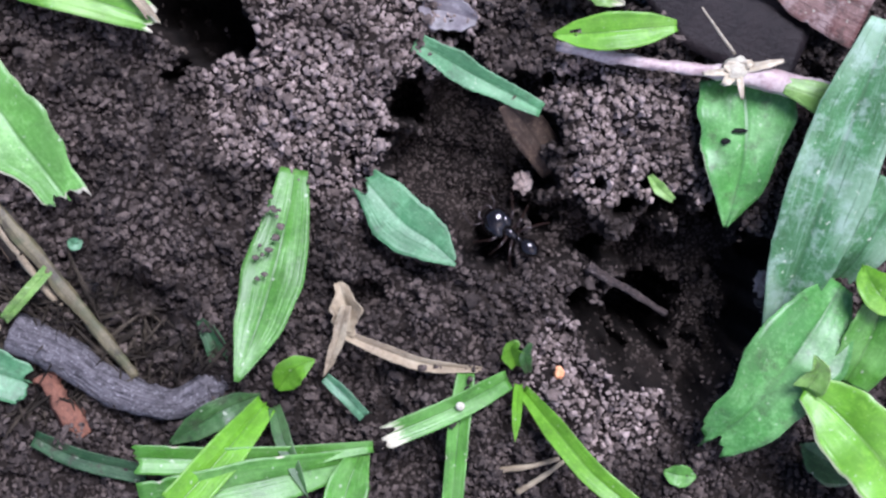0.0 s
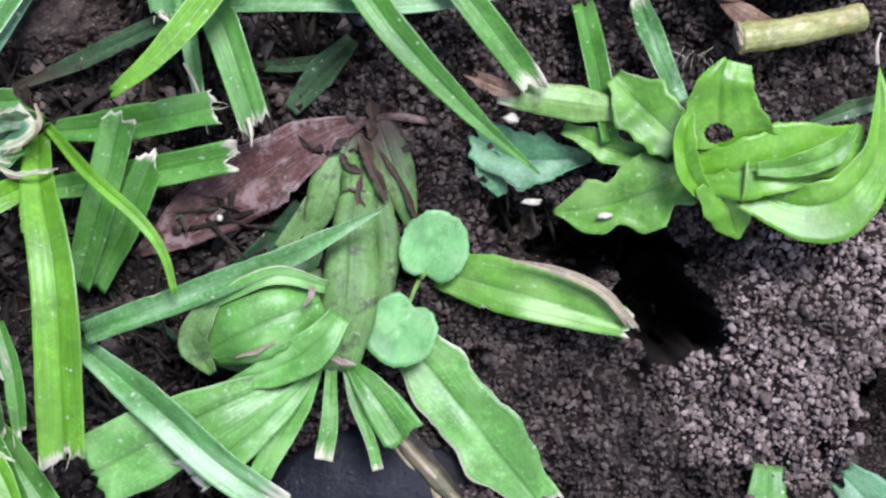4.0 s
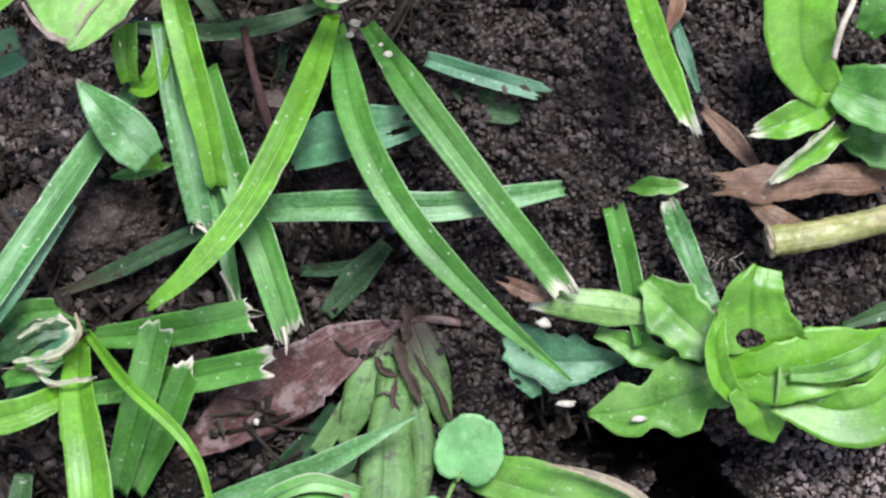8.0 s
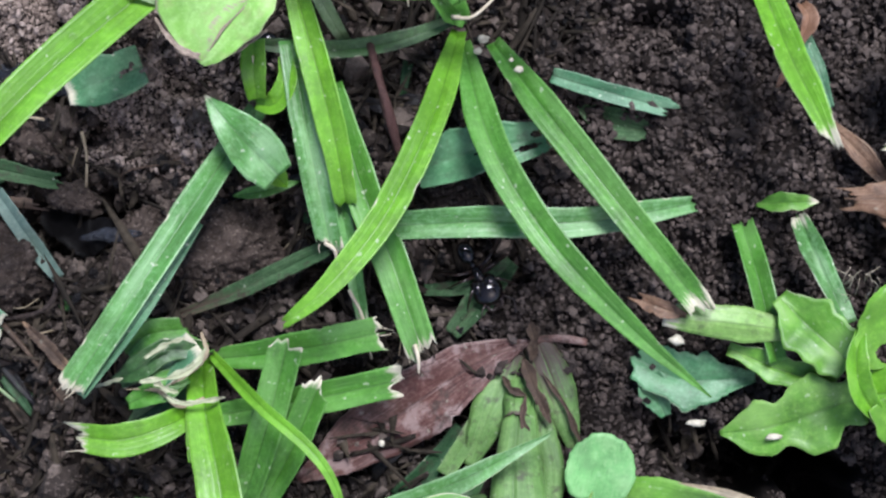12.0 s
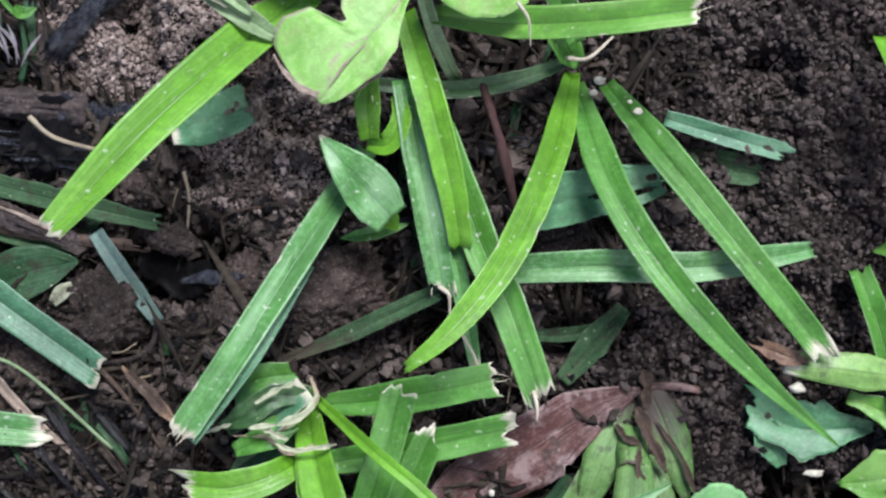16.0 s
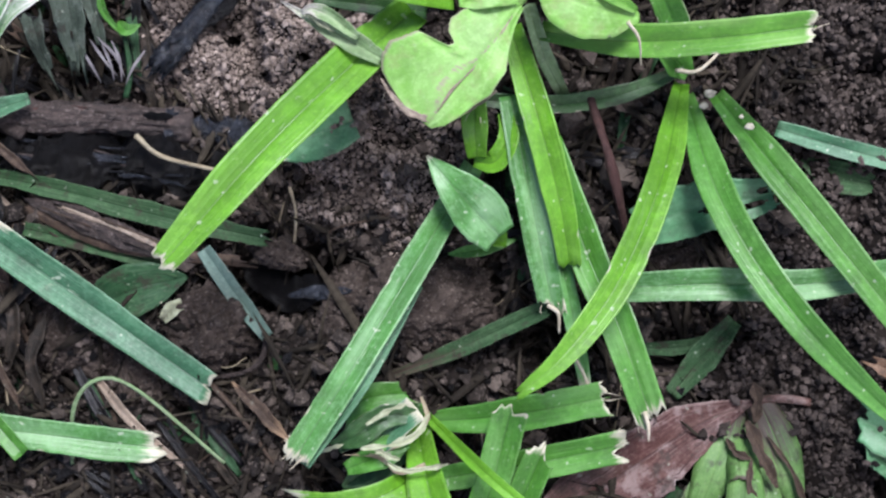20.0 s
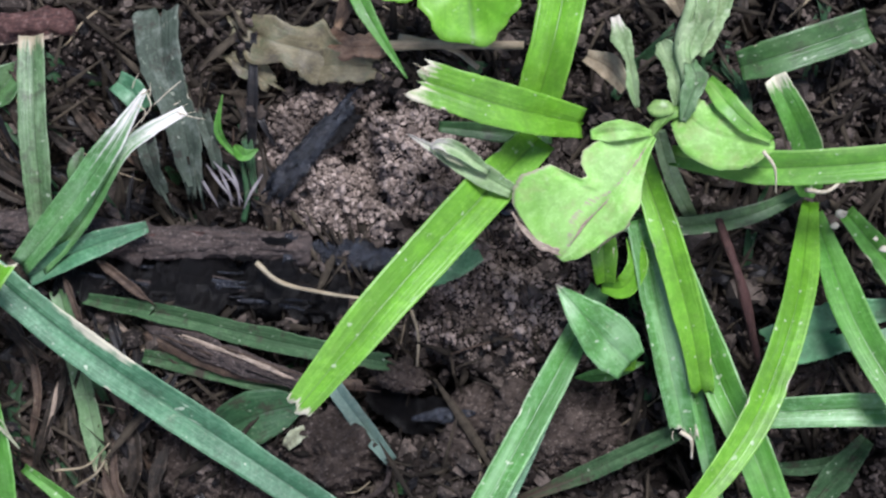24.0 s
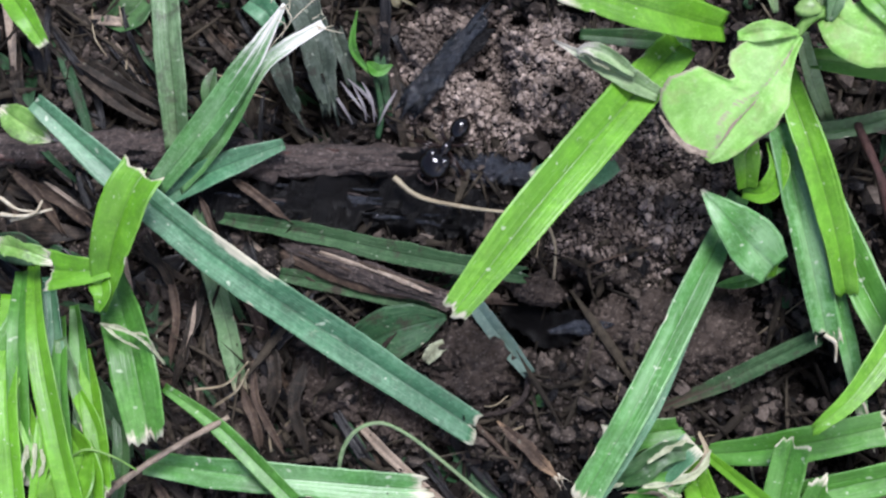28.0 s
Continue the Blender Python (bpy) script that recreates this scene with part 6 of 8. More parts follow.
blade(arch, LIME, [(-105.4, 108.0, -5), (-111.1, 90.3, 8), (-120.2, 72.6, 16), (-130.8, 60.3, 20), (-138.9, 54.3, 20)], 5.7, prof=(0.5, 0.95, 1, 1, 0.8, 0.35), fold=0.30, jag=(0, 0.8))
blade(arch, GREEN, [(-104.9, 105.8, -5), (-100.6, 84.5, 8), (-90.9, 65.7, 14), (-77.1, 49.1, 13), (-64.2, 36.6, 11)], 6.2, prof=(0.5, 1, 1, 0.9, 0.6, 0.05), fold=0.28)
blade(arch, GREEN, [(-99.1, 105.6, -6), (-89.7, 90.0, 3), (-76.9, 70.7, 7), (-63.9, 52.3, 6)], 6.2, prof=(0.5, 1, 1, 0.9, 0.8), fold=0.35, jag=(0, 1.5), dry=(0, 6), ends=4)
blade(arch, DEEP, [(-106.1, 110.2, -5), (-116.0, 106.6, -2), (-128.7, 105.4, -2), (-143.4, 107.2, -1)], 3.5, prof=(0.6, 1, 1, 0.7))
blade(arch, GREEN, [(-104.0, 109.5, -5), (-106.3, 111.6, -1), (-109.5, 113.7, 3)], 6.2, prof=(0.4, 1, 0.5), fold=0.3)
part("rootlet", tube("rootlet", FIBRE, [(-106.8, 110.2, -2), (-102.8, 109.6, 0), (-97.8, 113.5, -1)], 0.35, 0.25, seg=14), arch, "pale curled rootlet")
for i, (p, r) in enumerate((((-101.0, 105.3, 0), 1.6), ((-102.1, 103.4, -1), 1.2), ((-94.8, 98.5, 4.5), 1.3), ((-96.0, 100.4, 4), 0.8))):
    part("speck", lump("speck", CHIP, p, (r * 0.7, r * 0.45, 0.4), 30 + i, 0.6, fine=2), arch, "pale husk speck")
bigcut = thing("mown_grass", (-130.5, 118.0, 2), "bright green mown blade lying across", "grass")
blade(bigcut, BROAD, [(-130.6, 118.0, 6), (-117.0, 114.5, 12), (-99.8, 113.4, 16), (-83.9, 113.9, 18)], 6.0, prof=(0.6, 1, 1, 0.9), fold=0.35, jag=(0, 1), dry=(0, 3), ends=4)
clipping("bluish green strip under the tuft", TEAL, [(-88.2, 98.7, -7.5), (-78.0, 94.7, -6), (-66.4, 90.7, -6)], 3.7, jag=(0, 1), edge=0.04)
clipping("wide bluish green clipping with eaten holes", FLAT, [(-115.6, 81.7, -5), (-105.4, 84.5, -3), (-96.7, 85.6, -3), (-89.4, 86.7, -4)], 10.0, prof=(0.75, 1, 0.9, 0.5), jag=(0.6, 1), edge=0.03, seg=60, nc=21, holes=((0.5, 0.1, 0.07, 0.12), (0.82, 0.3, 0.1, 0.14), (0.9, -0.35, 0.05, 0.2)))
clipping("dull dark leaf under the tuft", MUDDY, [(-83.6, 92.6, -11), (-76.1, 88.8, -10), (-68.0, 86.7, -11)], 6.2, prof=LENS, name="leaf_piece", category="leaf")
clipping("green blade with painted silvery sheen and pale flecks lying across", SHEEN, [(-121.0, 71.2, 3), (-103.3, 70.8, 4.5), (-84.4, 69.7, 3), (-63.0, 72.2, -3)], 5.8, prof=(0.9, 1, 1, 0.9, 0.5), jag=(0.6, 0.5), dry=(2.5, 0), name="mown_grass")
stick("stem", "thin dark red stem", "stem", REDSTEM, [(-122.5, 106.6, -3), (-120.4, 96.8, 2), (-118.7, 88.5, 0), (-116.9, 79.4, -6)], 0.95, 0.7, rough=0.12)
tip = thing("leaf_sprout", (-139.8, 81.4, -8), "pointed bright green folded leaf shoot", "leaf")
blade(tip, SHEEN, [(-152.5, 96.9, 8), (-148.3, 91.2, 9), (-144.6, 86.5, 7), (-140.4, 81.6, 3)], 2.0, prof=(0.2, 2.2, 4.0, 5.0, 5.0, 3.2), prof2=(0.2, 2.0, 3.4, 4.4, 4.6, 3.4), fold=0.16, crinkle=0.05, dry=(2, 0), name="leaf")
blade(tip, GREEN, [(-150.5, 79.2, -6), (-145.1, 79.6, -4), (-137.6, 81.1, -5)], 2.7, prof=LENS, name="leaf")
blade(tip, LIME, [(-144.9, 88.0, 0), (-141.5, 82.5, 0), (-139.7, 80.0, -3)], 4.2, prof=LENS, name="leaf")
clipping("long green blade with pale underside edge", SHEEN, [(-144.7, 95.3, -4), (-153.9, 80.9, 4), (-166.5, 61.9, 11), (-178.8, 44.9, 14)], 5.6, prof=(0.7, 1, 1, 0.95), fold=0.32, jag=(0, 1.2), dry=(0, 2.5), ends=6, name="mown_grass")
clipping("pale underside strip along the blade", TEAL, [(-155.4, 73.7, 3), (-165.8, 57.8, 10), (-177.2, 43.6, 13)], 2.7, prof=(0.3, 1, 0.8), rib=False, name="mown_grass")
twin = thing("grass_tuft", (-138.5, 121.2, -4), "pair of fused upright green blades with split end", "grass")
blade(twin, SHEEN, [(-137.0, 107.2, 2), (-134.4, 87.1, 3), (-131.7, 67.8, 0)], 5.4, prof=(0.8, 1, 1, 0.9), jag=(0, 1.2), dry=(0, 2.5), ends=3)
blade(twin, LIME, [(-136.2, 119.8, 2), (-132.0, 101.1, 6), (-129.3, 86.6, 5), (-128.2, 75.7, 3)], 5.6, prof=(0.7, 1, 1, 0.75), fold=0.35, jag=(0, 0.8))
blade(twin, SHEEN, [(-130.2, 79.7, 0), (-128.3, 67.1, -1), (-126.6, 52.4, -2)], 3.5, prof=(0.9, 1, 0.6), jag=(0, 1), dry=(0, 5))
blade(twin, GREEN, [(-130.1, 99.2, -4), (-125.5, 79.4, 1), (-120.3, 64.4, 5), (-115.6, 47.9, 6)], 6.7, prof=(0.6, 1, 1, 0.85), fold=0.35, jag=(0, 1.5), dry=(0, 3), ends=4)
part("fibre", tube("fibre", FIBRE, [(-116.8, 49.0, 7), (-116.3, 46.5, 7.5), (-116.4, 43.7, 7)], 0.5, 0.15), twin)
part("shred", tube("shred", FIBRE, [(-128.8, 59.8, 1), (-126.5, 54.5, 1), (-125.4, 46.6, -1)], 0.35, 0.15), twin, "pale dry shred")
part("shred", tube("shred", FIBRE, [(-132.7, 68.8, 2), (-130.9, 67.2, 2), (-130.9, 63.6, 0)], 0.4, 0.2), twin, "pale dry shred")
loop = thing("grass_loop", (-144.1, 106.5, -4), "curled lime green blade bent in a loop", "grass")
blade(loop, LIME, [(-143.6, 107.3, 4), (-143.8, 100.9, 5), (-143.8, 96.3, 2)], 4.8, prof=(0.9, 1, 0.7), fold=0.30)
blade(loop, LIME, [(-144.5, 95.8, 0), (-140.7, 95.4, 2), (-137.9, 99.3, 3), (-138.2, 104.3, 1)], 4.2, prof=(0.5, 1, 0.9, 0.6), fold=0.4)
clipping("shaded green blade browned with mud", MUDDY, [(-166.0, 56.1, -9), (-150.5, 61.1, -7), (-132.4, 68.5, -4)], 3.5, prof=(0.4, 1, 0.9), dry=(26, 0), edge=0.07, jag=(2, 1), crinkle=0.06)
clipping("dark blade among litter", MUDDY, [(-110.5, 50.3, -10), (-104.9, 56.4, -9), (-97.9, 63.5, -10)], 6.0, prof=(0.5, 1, 0.5))
clipping("dark thin blade among litter", MUDDY, [(-115.3, 59.1, -11), (-108.9, 59.0, -10), (-100.2, 59.9, -11)], 2.7)

# ---- the hairy creeper ----
creeper = thing("creeping_weed", (-128.0, 126.9, -6), "pale green hairy creeper with a torn heart-shaped leaf", "weed")
heart = part("leaf_blade", ribbon("leaf_blade", HEART, [(-134.3, 121, 18), (-139.7, 115.2, 19), (-145.5, 108.6, 18.5), (-151.7, 101.5, 16.5)], 0.2, prof2=(8, 20, 32, 40, 48, 56, 63, 70, 74, 79, 77, 70, 46, 50, 104, 115, 122, 130, 137, 139, 139, 140, 134, 124, 103, 76, 30), prof=(8, 13, 19, 27, 36, 46, 55, 58, 60, 53, 46, 40, 33, 25, 8), fold=0.14, wave=0.1, edge=0.018, seg=110, nc=25, crinkle=0.05, rim=1.0, lobe=0.02, seam=(0.12, 0.97, 0.10)), creeper, "torn heart-shaped yellow green leaf blade")
part("vein", tube("vein", BUFF, [(-134.2, 121, 17.2), (-139.4, 115.3, 17.5), (-145.2, 108.6, 17), (-150, 103.2, 15.6)], 0.34, 0.12, 6, 24), heart, "pale brown vein")
part("scar", ribbon("scar", BUFF, [(-135.7, 119.2, 18.5), (-138.3, 115.5, 18.9), (-141.7, 111.8, 18.8), (-146.9, 107.1, 18.3), (-149.6, 103.8, 17.3)], 0.45, prof=(0.3, 1, 0.3, 0.9, 0.4, 1, 0.3), edge=0.4, fold=0.1, seg=40, nc=5, crinkle=0.1), heart, "brown healed tear")
part("withered_rim", ribbon("withered_rim", BUFF, [(-159.1, 110.1, 17.6), (-157.1, 106.5, 17.2), (-154, 103.7, 16.8), (-149.9, 102.3, 16.4), (-144.6, 103.8, 17), (-139.2, 106.6, 17.6)], 1.3, prof=(0.2, 0.7, 0.9, 1, 0.8, 1, 0.3), edge=0.25, fold=0.2, seg=60, nc=7, crinkle=0.15), heart, "withered fuzzy brown rim")
part("stem", tube("stem", SHEATH, [(-134.7, 121.3, 17), (-132.2, 123.9, 18), (-129.0, 125.0, 17)], 0.9, 1.1), creeper, "pale fuzzy stem")
blade(creeper, HEART, [(-134.6, 121.5, 19), (-139.2, 122.2, 20.5), (-144.8, 122.1, 18.5)], 3.6, prof=(0.25, 0.7, 1, 0.95, 0.4), fold=0.15, crinkle=0.08, rim=0.2, name="leaf", rib=False)
part("node", lump("node", SHEATH, (-132.7, 125.4, 19), (2.3, 1.5, 1.2), 12, 0.2, fine=3), creeper, "swollen lime green bud")
part("stem", tube("stem", DOWNY, [(-129.1, 125.0, 17), (-127.4, 128.9, 17), (-127.6, 136.4, 12), (-123.4, 148.0, 6)], 1.2, 1.5), creeper, "pale fuzzy stem")
blade(creeper, HEART, [(-128.9, 124.9, 17), (-125.4, 121.3, 19.5), (-120.2, 119.1, 19.5), (-114, 117.5, 17)], 11.6, prof=(0.5, 0.9, 1, 0.8, 0.12), fold=-0.12, wave=0.06, crinkle=0.05, name="leaf", rim=0.25, rib=False)
blade(creeper, BROAD, [(-124.4, 129.8, 17), (-121.8, 125.3, 21), (-118.4, 121.2, 21), (-114.5, 118.5, 18.5)], 3.8, prof=(0.6, 1, 0.9, 0.3), fold=0.12, rib=False, name="leaf")
blade(creeper, FADED, [(-129.2, 123, 18), (-127.8, 126.5, 20), (-126.4, 129.8, 19), (-126.9, 133.1, 16)], 3.8, prof=(0.3, 0.9, 1, 0.5), fold=0.3, crinkle=0.12, edge=0.08, lobe=0.06, rib=False, name="leaf", label="wilting green leaf")
blade(creeper, DOWNY, [(-130.9, 137.9, 8), (-129.6, 132.1, 14), (-129.6, 125.0, 17)], 4.4, prof=(0.5, 1, 0.5, 0.7, 0.2), wave=0.2, crinkle=0.14, edge=0.1, lobe=0.08, rib=False, name="leaf")
part("spike", tube("spike", FIBRE, [(-116.1, 116.9, 18), (-114.3, 113.9, 17), (-114.0, 109.7, 14)], 0.35, 0.12), creeper, "pale spike")
cr = blade(creeper, DOWNY, [(-158.8, 113.7, 16), (-164.5, 117.4, 17), (-170, 120.9, 17), (-175.9, 125, 16)], 4.0, prof=(0.6, 1, 0.8, 0.4, 0.08), fold=0.4, dry=(0, 11), edge=0.05, crinkle=0.08, name="leaf", label="withered grey green leaf with white curled tip")
blade(cr, DOWNY, [(-162.5, 117.4, 18), (-166.5, 120.8, 19.5), (-169.9, 122.6, 19.5), (-172.1, 122.4, 18)], 2.6, prof=(0.5, 1, 0.9, 0.3), fold=0.5, dry=(0, 7), edge=0.1, crinkle=0.12, rib=False, name="prong")
part("shred", ribbon("shred", PALEHUSK, [(-166.7, 118.7, 18.5), (-168.5, 120, 19), (-170.6, 121.8, 19), (-171.8, 121.4, 18)], 0.8, prof=(0.6, 1, 0.7, 0.2), fold=0.5, edge=0.3, seg=22, nc=5), cr)
blade(creeper, DOWNY, [(-132.8, 122.2, 10), (-130.4, 113.5, 4), (-126.7, 106.2, -6)], 3.1, prof=(0.8, 1, 0.7), name="stalk")
blade(creeper, DOWNY, [(-120.4, 147.7, 6), (-124.7, 139.1, 12), (-128.8, 132.3, 14)], 4.8, prof=(0.5, 1, 0.6, 0.8, 0.2), crinkle=0.16, wave=0.2, edge=0.12, lobe=0.1, dry=(6, 0), rib=False, name="leaf", label="greyish withered leaf")
blade(creeper, DOWNY, [(-138.4, 143.8, 2), (-136.6, 136.2, 4), (-135.7, 127.2, 2)], 3.3, prof=(0.5, 1, 0.5, 0.8, 0.3), crinkle=0.14, wave=0.15, edge=0.1, lobe=0.08, dry=(5, 0), rib=False, name="leaf", label="greyish withered leaf")
blade(creeper, DOWNY, [(-119.2, 148.0, 4), (-121.1, 141.4, 8), (-125.7, 135.5, 10)], 4.2, crinkle=0.14, wave=0.15, edge=0.1, lobe=0.08, dry=(5, 0), rib=False, name="leaf")
fz = random.Random(8)
for i in range(9):
    th = fz.uniform(3.9, 5.2)
    p = Vector((-158.5, 107.9, 16)).lerp(Vector((-142.4, 102.5, 15)), i / 8)
    part("hair", tube("hair", FIBRE, [p, (p[0] + math.cos(th) * 0.7, p[1] + math.sin(th) * 0.7, p[2]), (p[0] + math.cos(th) * 1.5, p[1] + math.sin(th) * 1.5, p[2] - 0.3)], 0.07, 0.03, 4, 4), creeper)

big = thing("mown_grass", (-153.8, 122.9, 4), "large bright green blade cut at the tip", "grass")
blade(big, LIME, [(-153.3, 123.0, 8), (-166.8, 110.7, 18), (-180.7, 97.3, 25), (-197.0, 80.3, 28)], 8.1, prof=(0.8, 1, 1, 0.92, 0.6), fold=0.28, jag=(0, 0.8), dry=(0, 2))
up = thing("mown_grass", (-145.6, 156.8, 2), "tall bright green blade beside the creeper", "grass")
blade(up, LIME, [(-144.6, 157.9, 6), (-149.0, 141.2, 12), (-153.3, 128.9, 9)], 8.1, prof=(1, 1, 0.95), fold=0.35)
top = thing("mown_grass", (-145.2, 124.9, 8), "bright green blade with bleached ragged end", "grass")
blade(top, LIME, [(-145.7, 124.7, 10), (-157.8, 127.7, 20), (-172.4, 133.1, 25)], 7.5, prof=(0.7, 1, 1, 0.95), fold=0.3, jag=(0, 1.6), dry=(0, 5), ends=8)
blade(top, DEEP, [(-151.2, 123.2, 4), (-161.1, 124.6, 8), (-171.0, 126.4, 8)], 3.7, prof=(0.7, 1, 0.5))
bent = thing("mown_grass", (-107.2, 115.6, 6), "short green blade with curled dry tip", "grass")
blade(bent, GREEN, [(-104.8, 112.1, 2), (-108.8, 121.3, 10), (-112.6, 129.5, 14)], 5.6, prof=(0.6, 1, 0.9, 0.7), rim=0.6, dry=(0, 5))
clipping("bluish green blade, shade painted as deep green", DEEP, [(-116.3, 133.5, -4), (-107.3, 135.1, -2), (-92.5, 138.8, -4)], 6.7, name="mown_grass")
lt = thing("broadleaf_weed", (-164.1, 153.9, 4), "lime green rounded weed leaves", "weed")
part("leaf", disc("leaf", BRIGHT, (-163.7, 150.6, 8), 10.4, 8.8, 90, (12, 0), 0.0, 0.3, 0.1, 2, teeth=0.02), lt)
part("leaf", disc("leaf", BRIGHT, (-175.2, 154.5, 6), 6.4, 5.2, 30, (0, 10), 0.0, 0.2, 0.1, 1), lt)
blade(lt, GREEN, [(-186.3, 159.9, 4), (-182.5, 148.5, 9), (-175.9, 135.4, 8)], 3.5, prof=(1, 0.9, 0.08), name="leaf")
blade(lt, HUSK, [(-183.4, 156.6, 4), (-185.1, 151.2, 6), (-188.1, 145.8, 4)], 3.7, prof=(0.8, 1, 0.3), name="leaf", dry=(0, 3))
stick("straw_stalk", "dry beige stalk on the mound", "straw", STRAW, [(-181.2, 143.3, -6), (-168.5, 142.2, -4), (-155.0, 141.0, -5)], 1.0, 0.8)
stick("straw_stalk", "dry beige stalk on the mound", "straw", STRAW, [(-177.9, 144.7, -6), (-168.5, 141.6, -5), (-163.6, 137.5, -5)], 0.7, 0.5)
clipping("dry papery leaf scrap", STRAW, [(-143.8, 137.9, -4), (-139.9, 135.2, -2), (-137.1, 131.1, -4)], 4.8, prof=(0.5, 1, 0.5), wave=0.2, name="leaf_scrap", category="leaf")
clipping("dry papery leaf scrap", STRAW, [(-131.4, 152.2, -2), (-127.9, 147.4, 0), (-126.0, 143.4, -2)], 4.2, prof=(0.5, 1, 0.4), wave=0.2, name="leaf_scrap", category="leaf")
for mat_, pts, w_ in ((OCHRE, [(-209.9, 151.5, -9), (-202.8, 146.7, -7), (-195.9, 144.1, -7), (-188, 141.4, -8.5)], 10.5), (OCHRE, [(-198.9, 140.9, -9.5), (-190.3, 140.8, -7.5), (-181.6, 139.5, -9)], 7.5), (OCHRE, [(-211.5, 144.7, -10), (-206.8, 141.1, -9), (-202.4, 137.8, -10)], 4.4), (PAPER, [(-193, 146.2, -9), (-186.6, 143.8, -7), (-179.5, 143.7, -8)], 5.5)):
    clipping("olive brown decayed leaf in shade", mat_, pts, w_, prof=(0.4, 0.9, 0.75, 1, 0.5), lobe=0.16, fold=0.1, crinkle=0.16, edge=0.12, jag=(2.5, 2.5), name="dead_leaf", category="leaf", rib=False)

# ---- litter beside the mound ----
clipping("pale bluish green leaf pressed into the soil", FLAT, [(-181.8, 100.9, -7), (-174.4, 103.1, -5.5), (-166.8, 105.5, -7)], 9.9, prof=(0.5, 1, 0.8), edge=0.06, dry=(3, 0), name="leaf_piece", category="leaf")

clipping("narrow blue grey blade pointing into a hollow", BLUEGREY, [(-196.9, 83.1, -8), (-191.9, 74.6, -9), (-186.2, 65.6, -11)], 3.5, prof=(0.8, 1, 1, 0.7))
stick("straw_stalk", "thin pale straw on dark wood", "straw", STRAW, [(-207.6, 105.1, -4), (-203.4, 101.1, -4), (-194.8, 98.2, -6), (-186.7, 96.4, -8)], 0.5, 0.28, seg=20)
stick("root", "thin pale dangling rootlet", "root", STRAW, [(-180.1, 93.8, -10), (-179.1, 89.0, -9), (-180.0, 83.1, -11)], 0.35, 0.25)
teal = thing("mown_grass", (-197.6, 56.4, -9), "long bluish green blade with a dried edge", "grass")
blade(teal, TEAL, [(-269.7, 124.7, 10), (-252.4, 105.6, 8), (-236.4, 89.5, 3), (-216.9, 72.6, -4), (-197.3, 56.3, -8)], 7.1, prof=(0.5, 0.9, 1, 1, 0.85), fold=0.3, jag=(0, 0.8), dry=(0, 2), edge=0.03, seg=60, scar=(0.45, 0.13, -1))
yf = thing("folded_grass", (-263.7, 88.9, 0), "lime green folded blades cut short", "grass")
blade(yf, LIME, [(-261.7, 86.0, 8), (-257.1, 96.9, 15), (-252.7, 105.4, 17), (-249.4, 110.1, 16)], 8.9, prof=(0.2, 0.7, 0.95, 0.9), fold=0.35, jag=(0, 0.8), dry=(0, 1.2))
blade(yf, LIME, [(-258.3, 93.4, 12), (-264.0, 93.5, 12), (-270.2, 94.3, 10)], 7.7, prof=(0.4, 0.7, 1), fold=0.3, jag=(0, 1), dry=(0, 1.2))
blade(yf, LIME, [(-261.5, 93.2, 10), (-260.3, 89.1, 12), (-261.7, 85.9, 11)], 4.8, prof=(0.9, 0.8, 0.2), fold=0.3)
dt = thing("grass_tuft", (-252.6, 106.0, -10), "green blades with white frayed dried tip", "grass")
dta = blade(dt, FROST, [(-252.8, 108, -6), (-240.4, 118.4, 1), (-231, 127.9, 5), (-223.1, 137.6, 7)], 5.4, prof=(0.8, 1, 1, 0.8, 0.14), fold=0.35, crinkle=0.04, edge=0.04, dry=(0, 23), ends=7)
dtb = blade(dt, FROST, [(-248.9, 107.3, -6), (-238.2, 116.2, 0), (-228.8, 126.7, 4.5), (-223, 130.4, 6), (-216.7, 133.5, 5)], 4.4, prof=(0.8, 1, 0.8, 0.55, 0.6, 0.4), fold=0.5, crinkle=0.06, edge=0.06, dry=(0, 27), ends=6)
for own, pts in ((dta, [(-223, 137.2, 7.5), (-222, 134.3, 8.5), (-225.4, 131.1, 7.5), (-227.2, 129.5, 6)]), (dta, [(-224.7, 134.9, 7.5), (-223.2, 133.7, 8), (-224.3, 131.6, 7)]), (dtb, [(-217.9, 133.2, 6), (-215.2, 132.1, 5.5), (-213.3, 131.7, 4)]), (dtb, [(-221.9, 134.7, 7), (-218.4, 137.1, 8), (-216.6, 138.6, 7)])):
    part("fibre", tube("fibre", FIBRE, pts, 0.13, 0.06, 5, 12), own)
blade(dt, TEAL, [(-251.8, 105.8, -7), (-240.8, 109.9, -3), (-227.5, 113.4, -4)], 5.2, prof=(0.7, 1, 0.9, 0.4))
clipping("upright dull green blade", FADED, [(-247, 151.2, -6), (-247.1, 136.9, -3), (-247.2, 125.1, -3), (-248, 114.6, -6)], 5.6, prof=(0.9, 1, 0.95, 0.8), name="mown_grass", dry=(5, 0), edge=0.04)
clipping("fading grey green blade under others", FADED, [(-246.9, 103, -9), (-244.6, 93.1, -8), (-242.7, 82.2, -7.5), (-241.2, 68, -8.5)], 4.2, prof=(0.8, 1, 0.9, 1, 0.6), name="mown_grass", dry=(0, 4), edge=0.06, crinkle=0.05, jag=(0, 1.5))
clipping("short dark green clipping", DEEP, [(-240.2, 129.6, -10), (-241.6, 125.4, -9), (-241.8, 120.0, -10)], 3.1, prof=LENS)

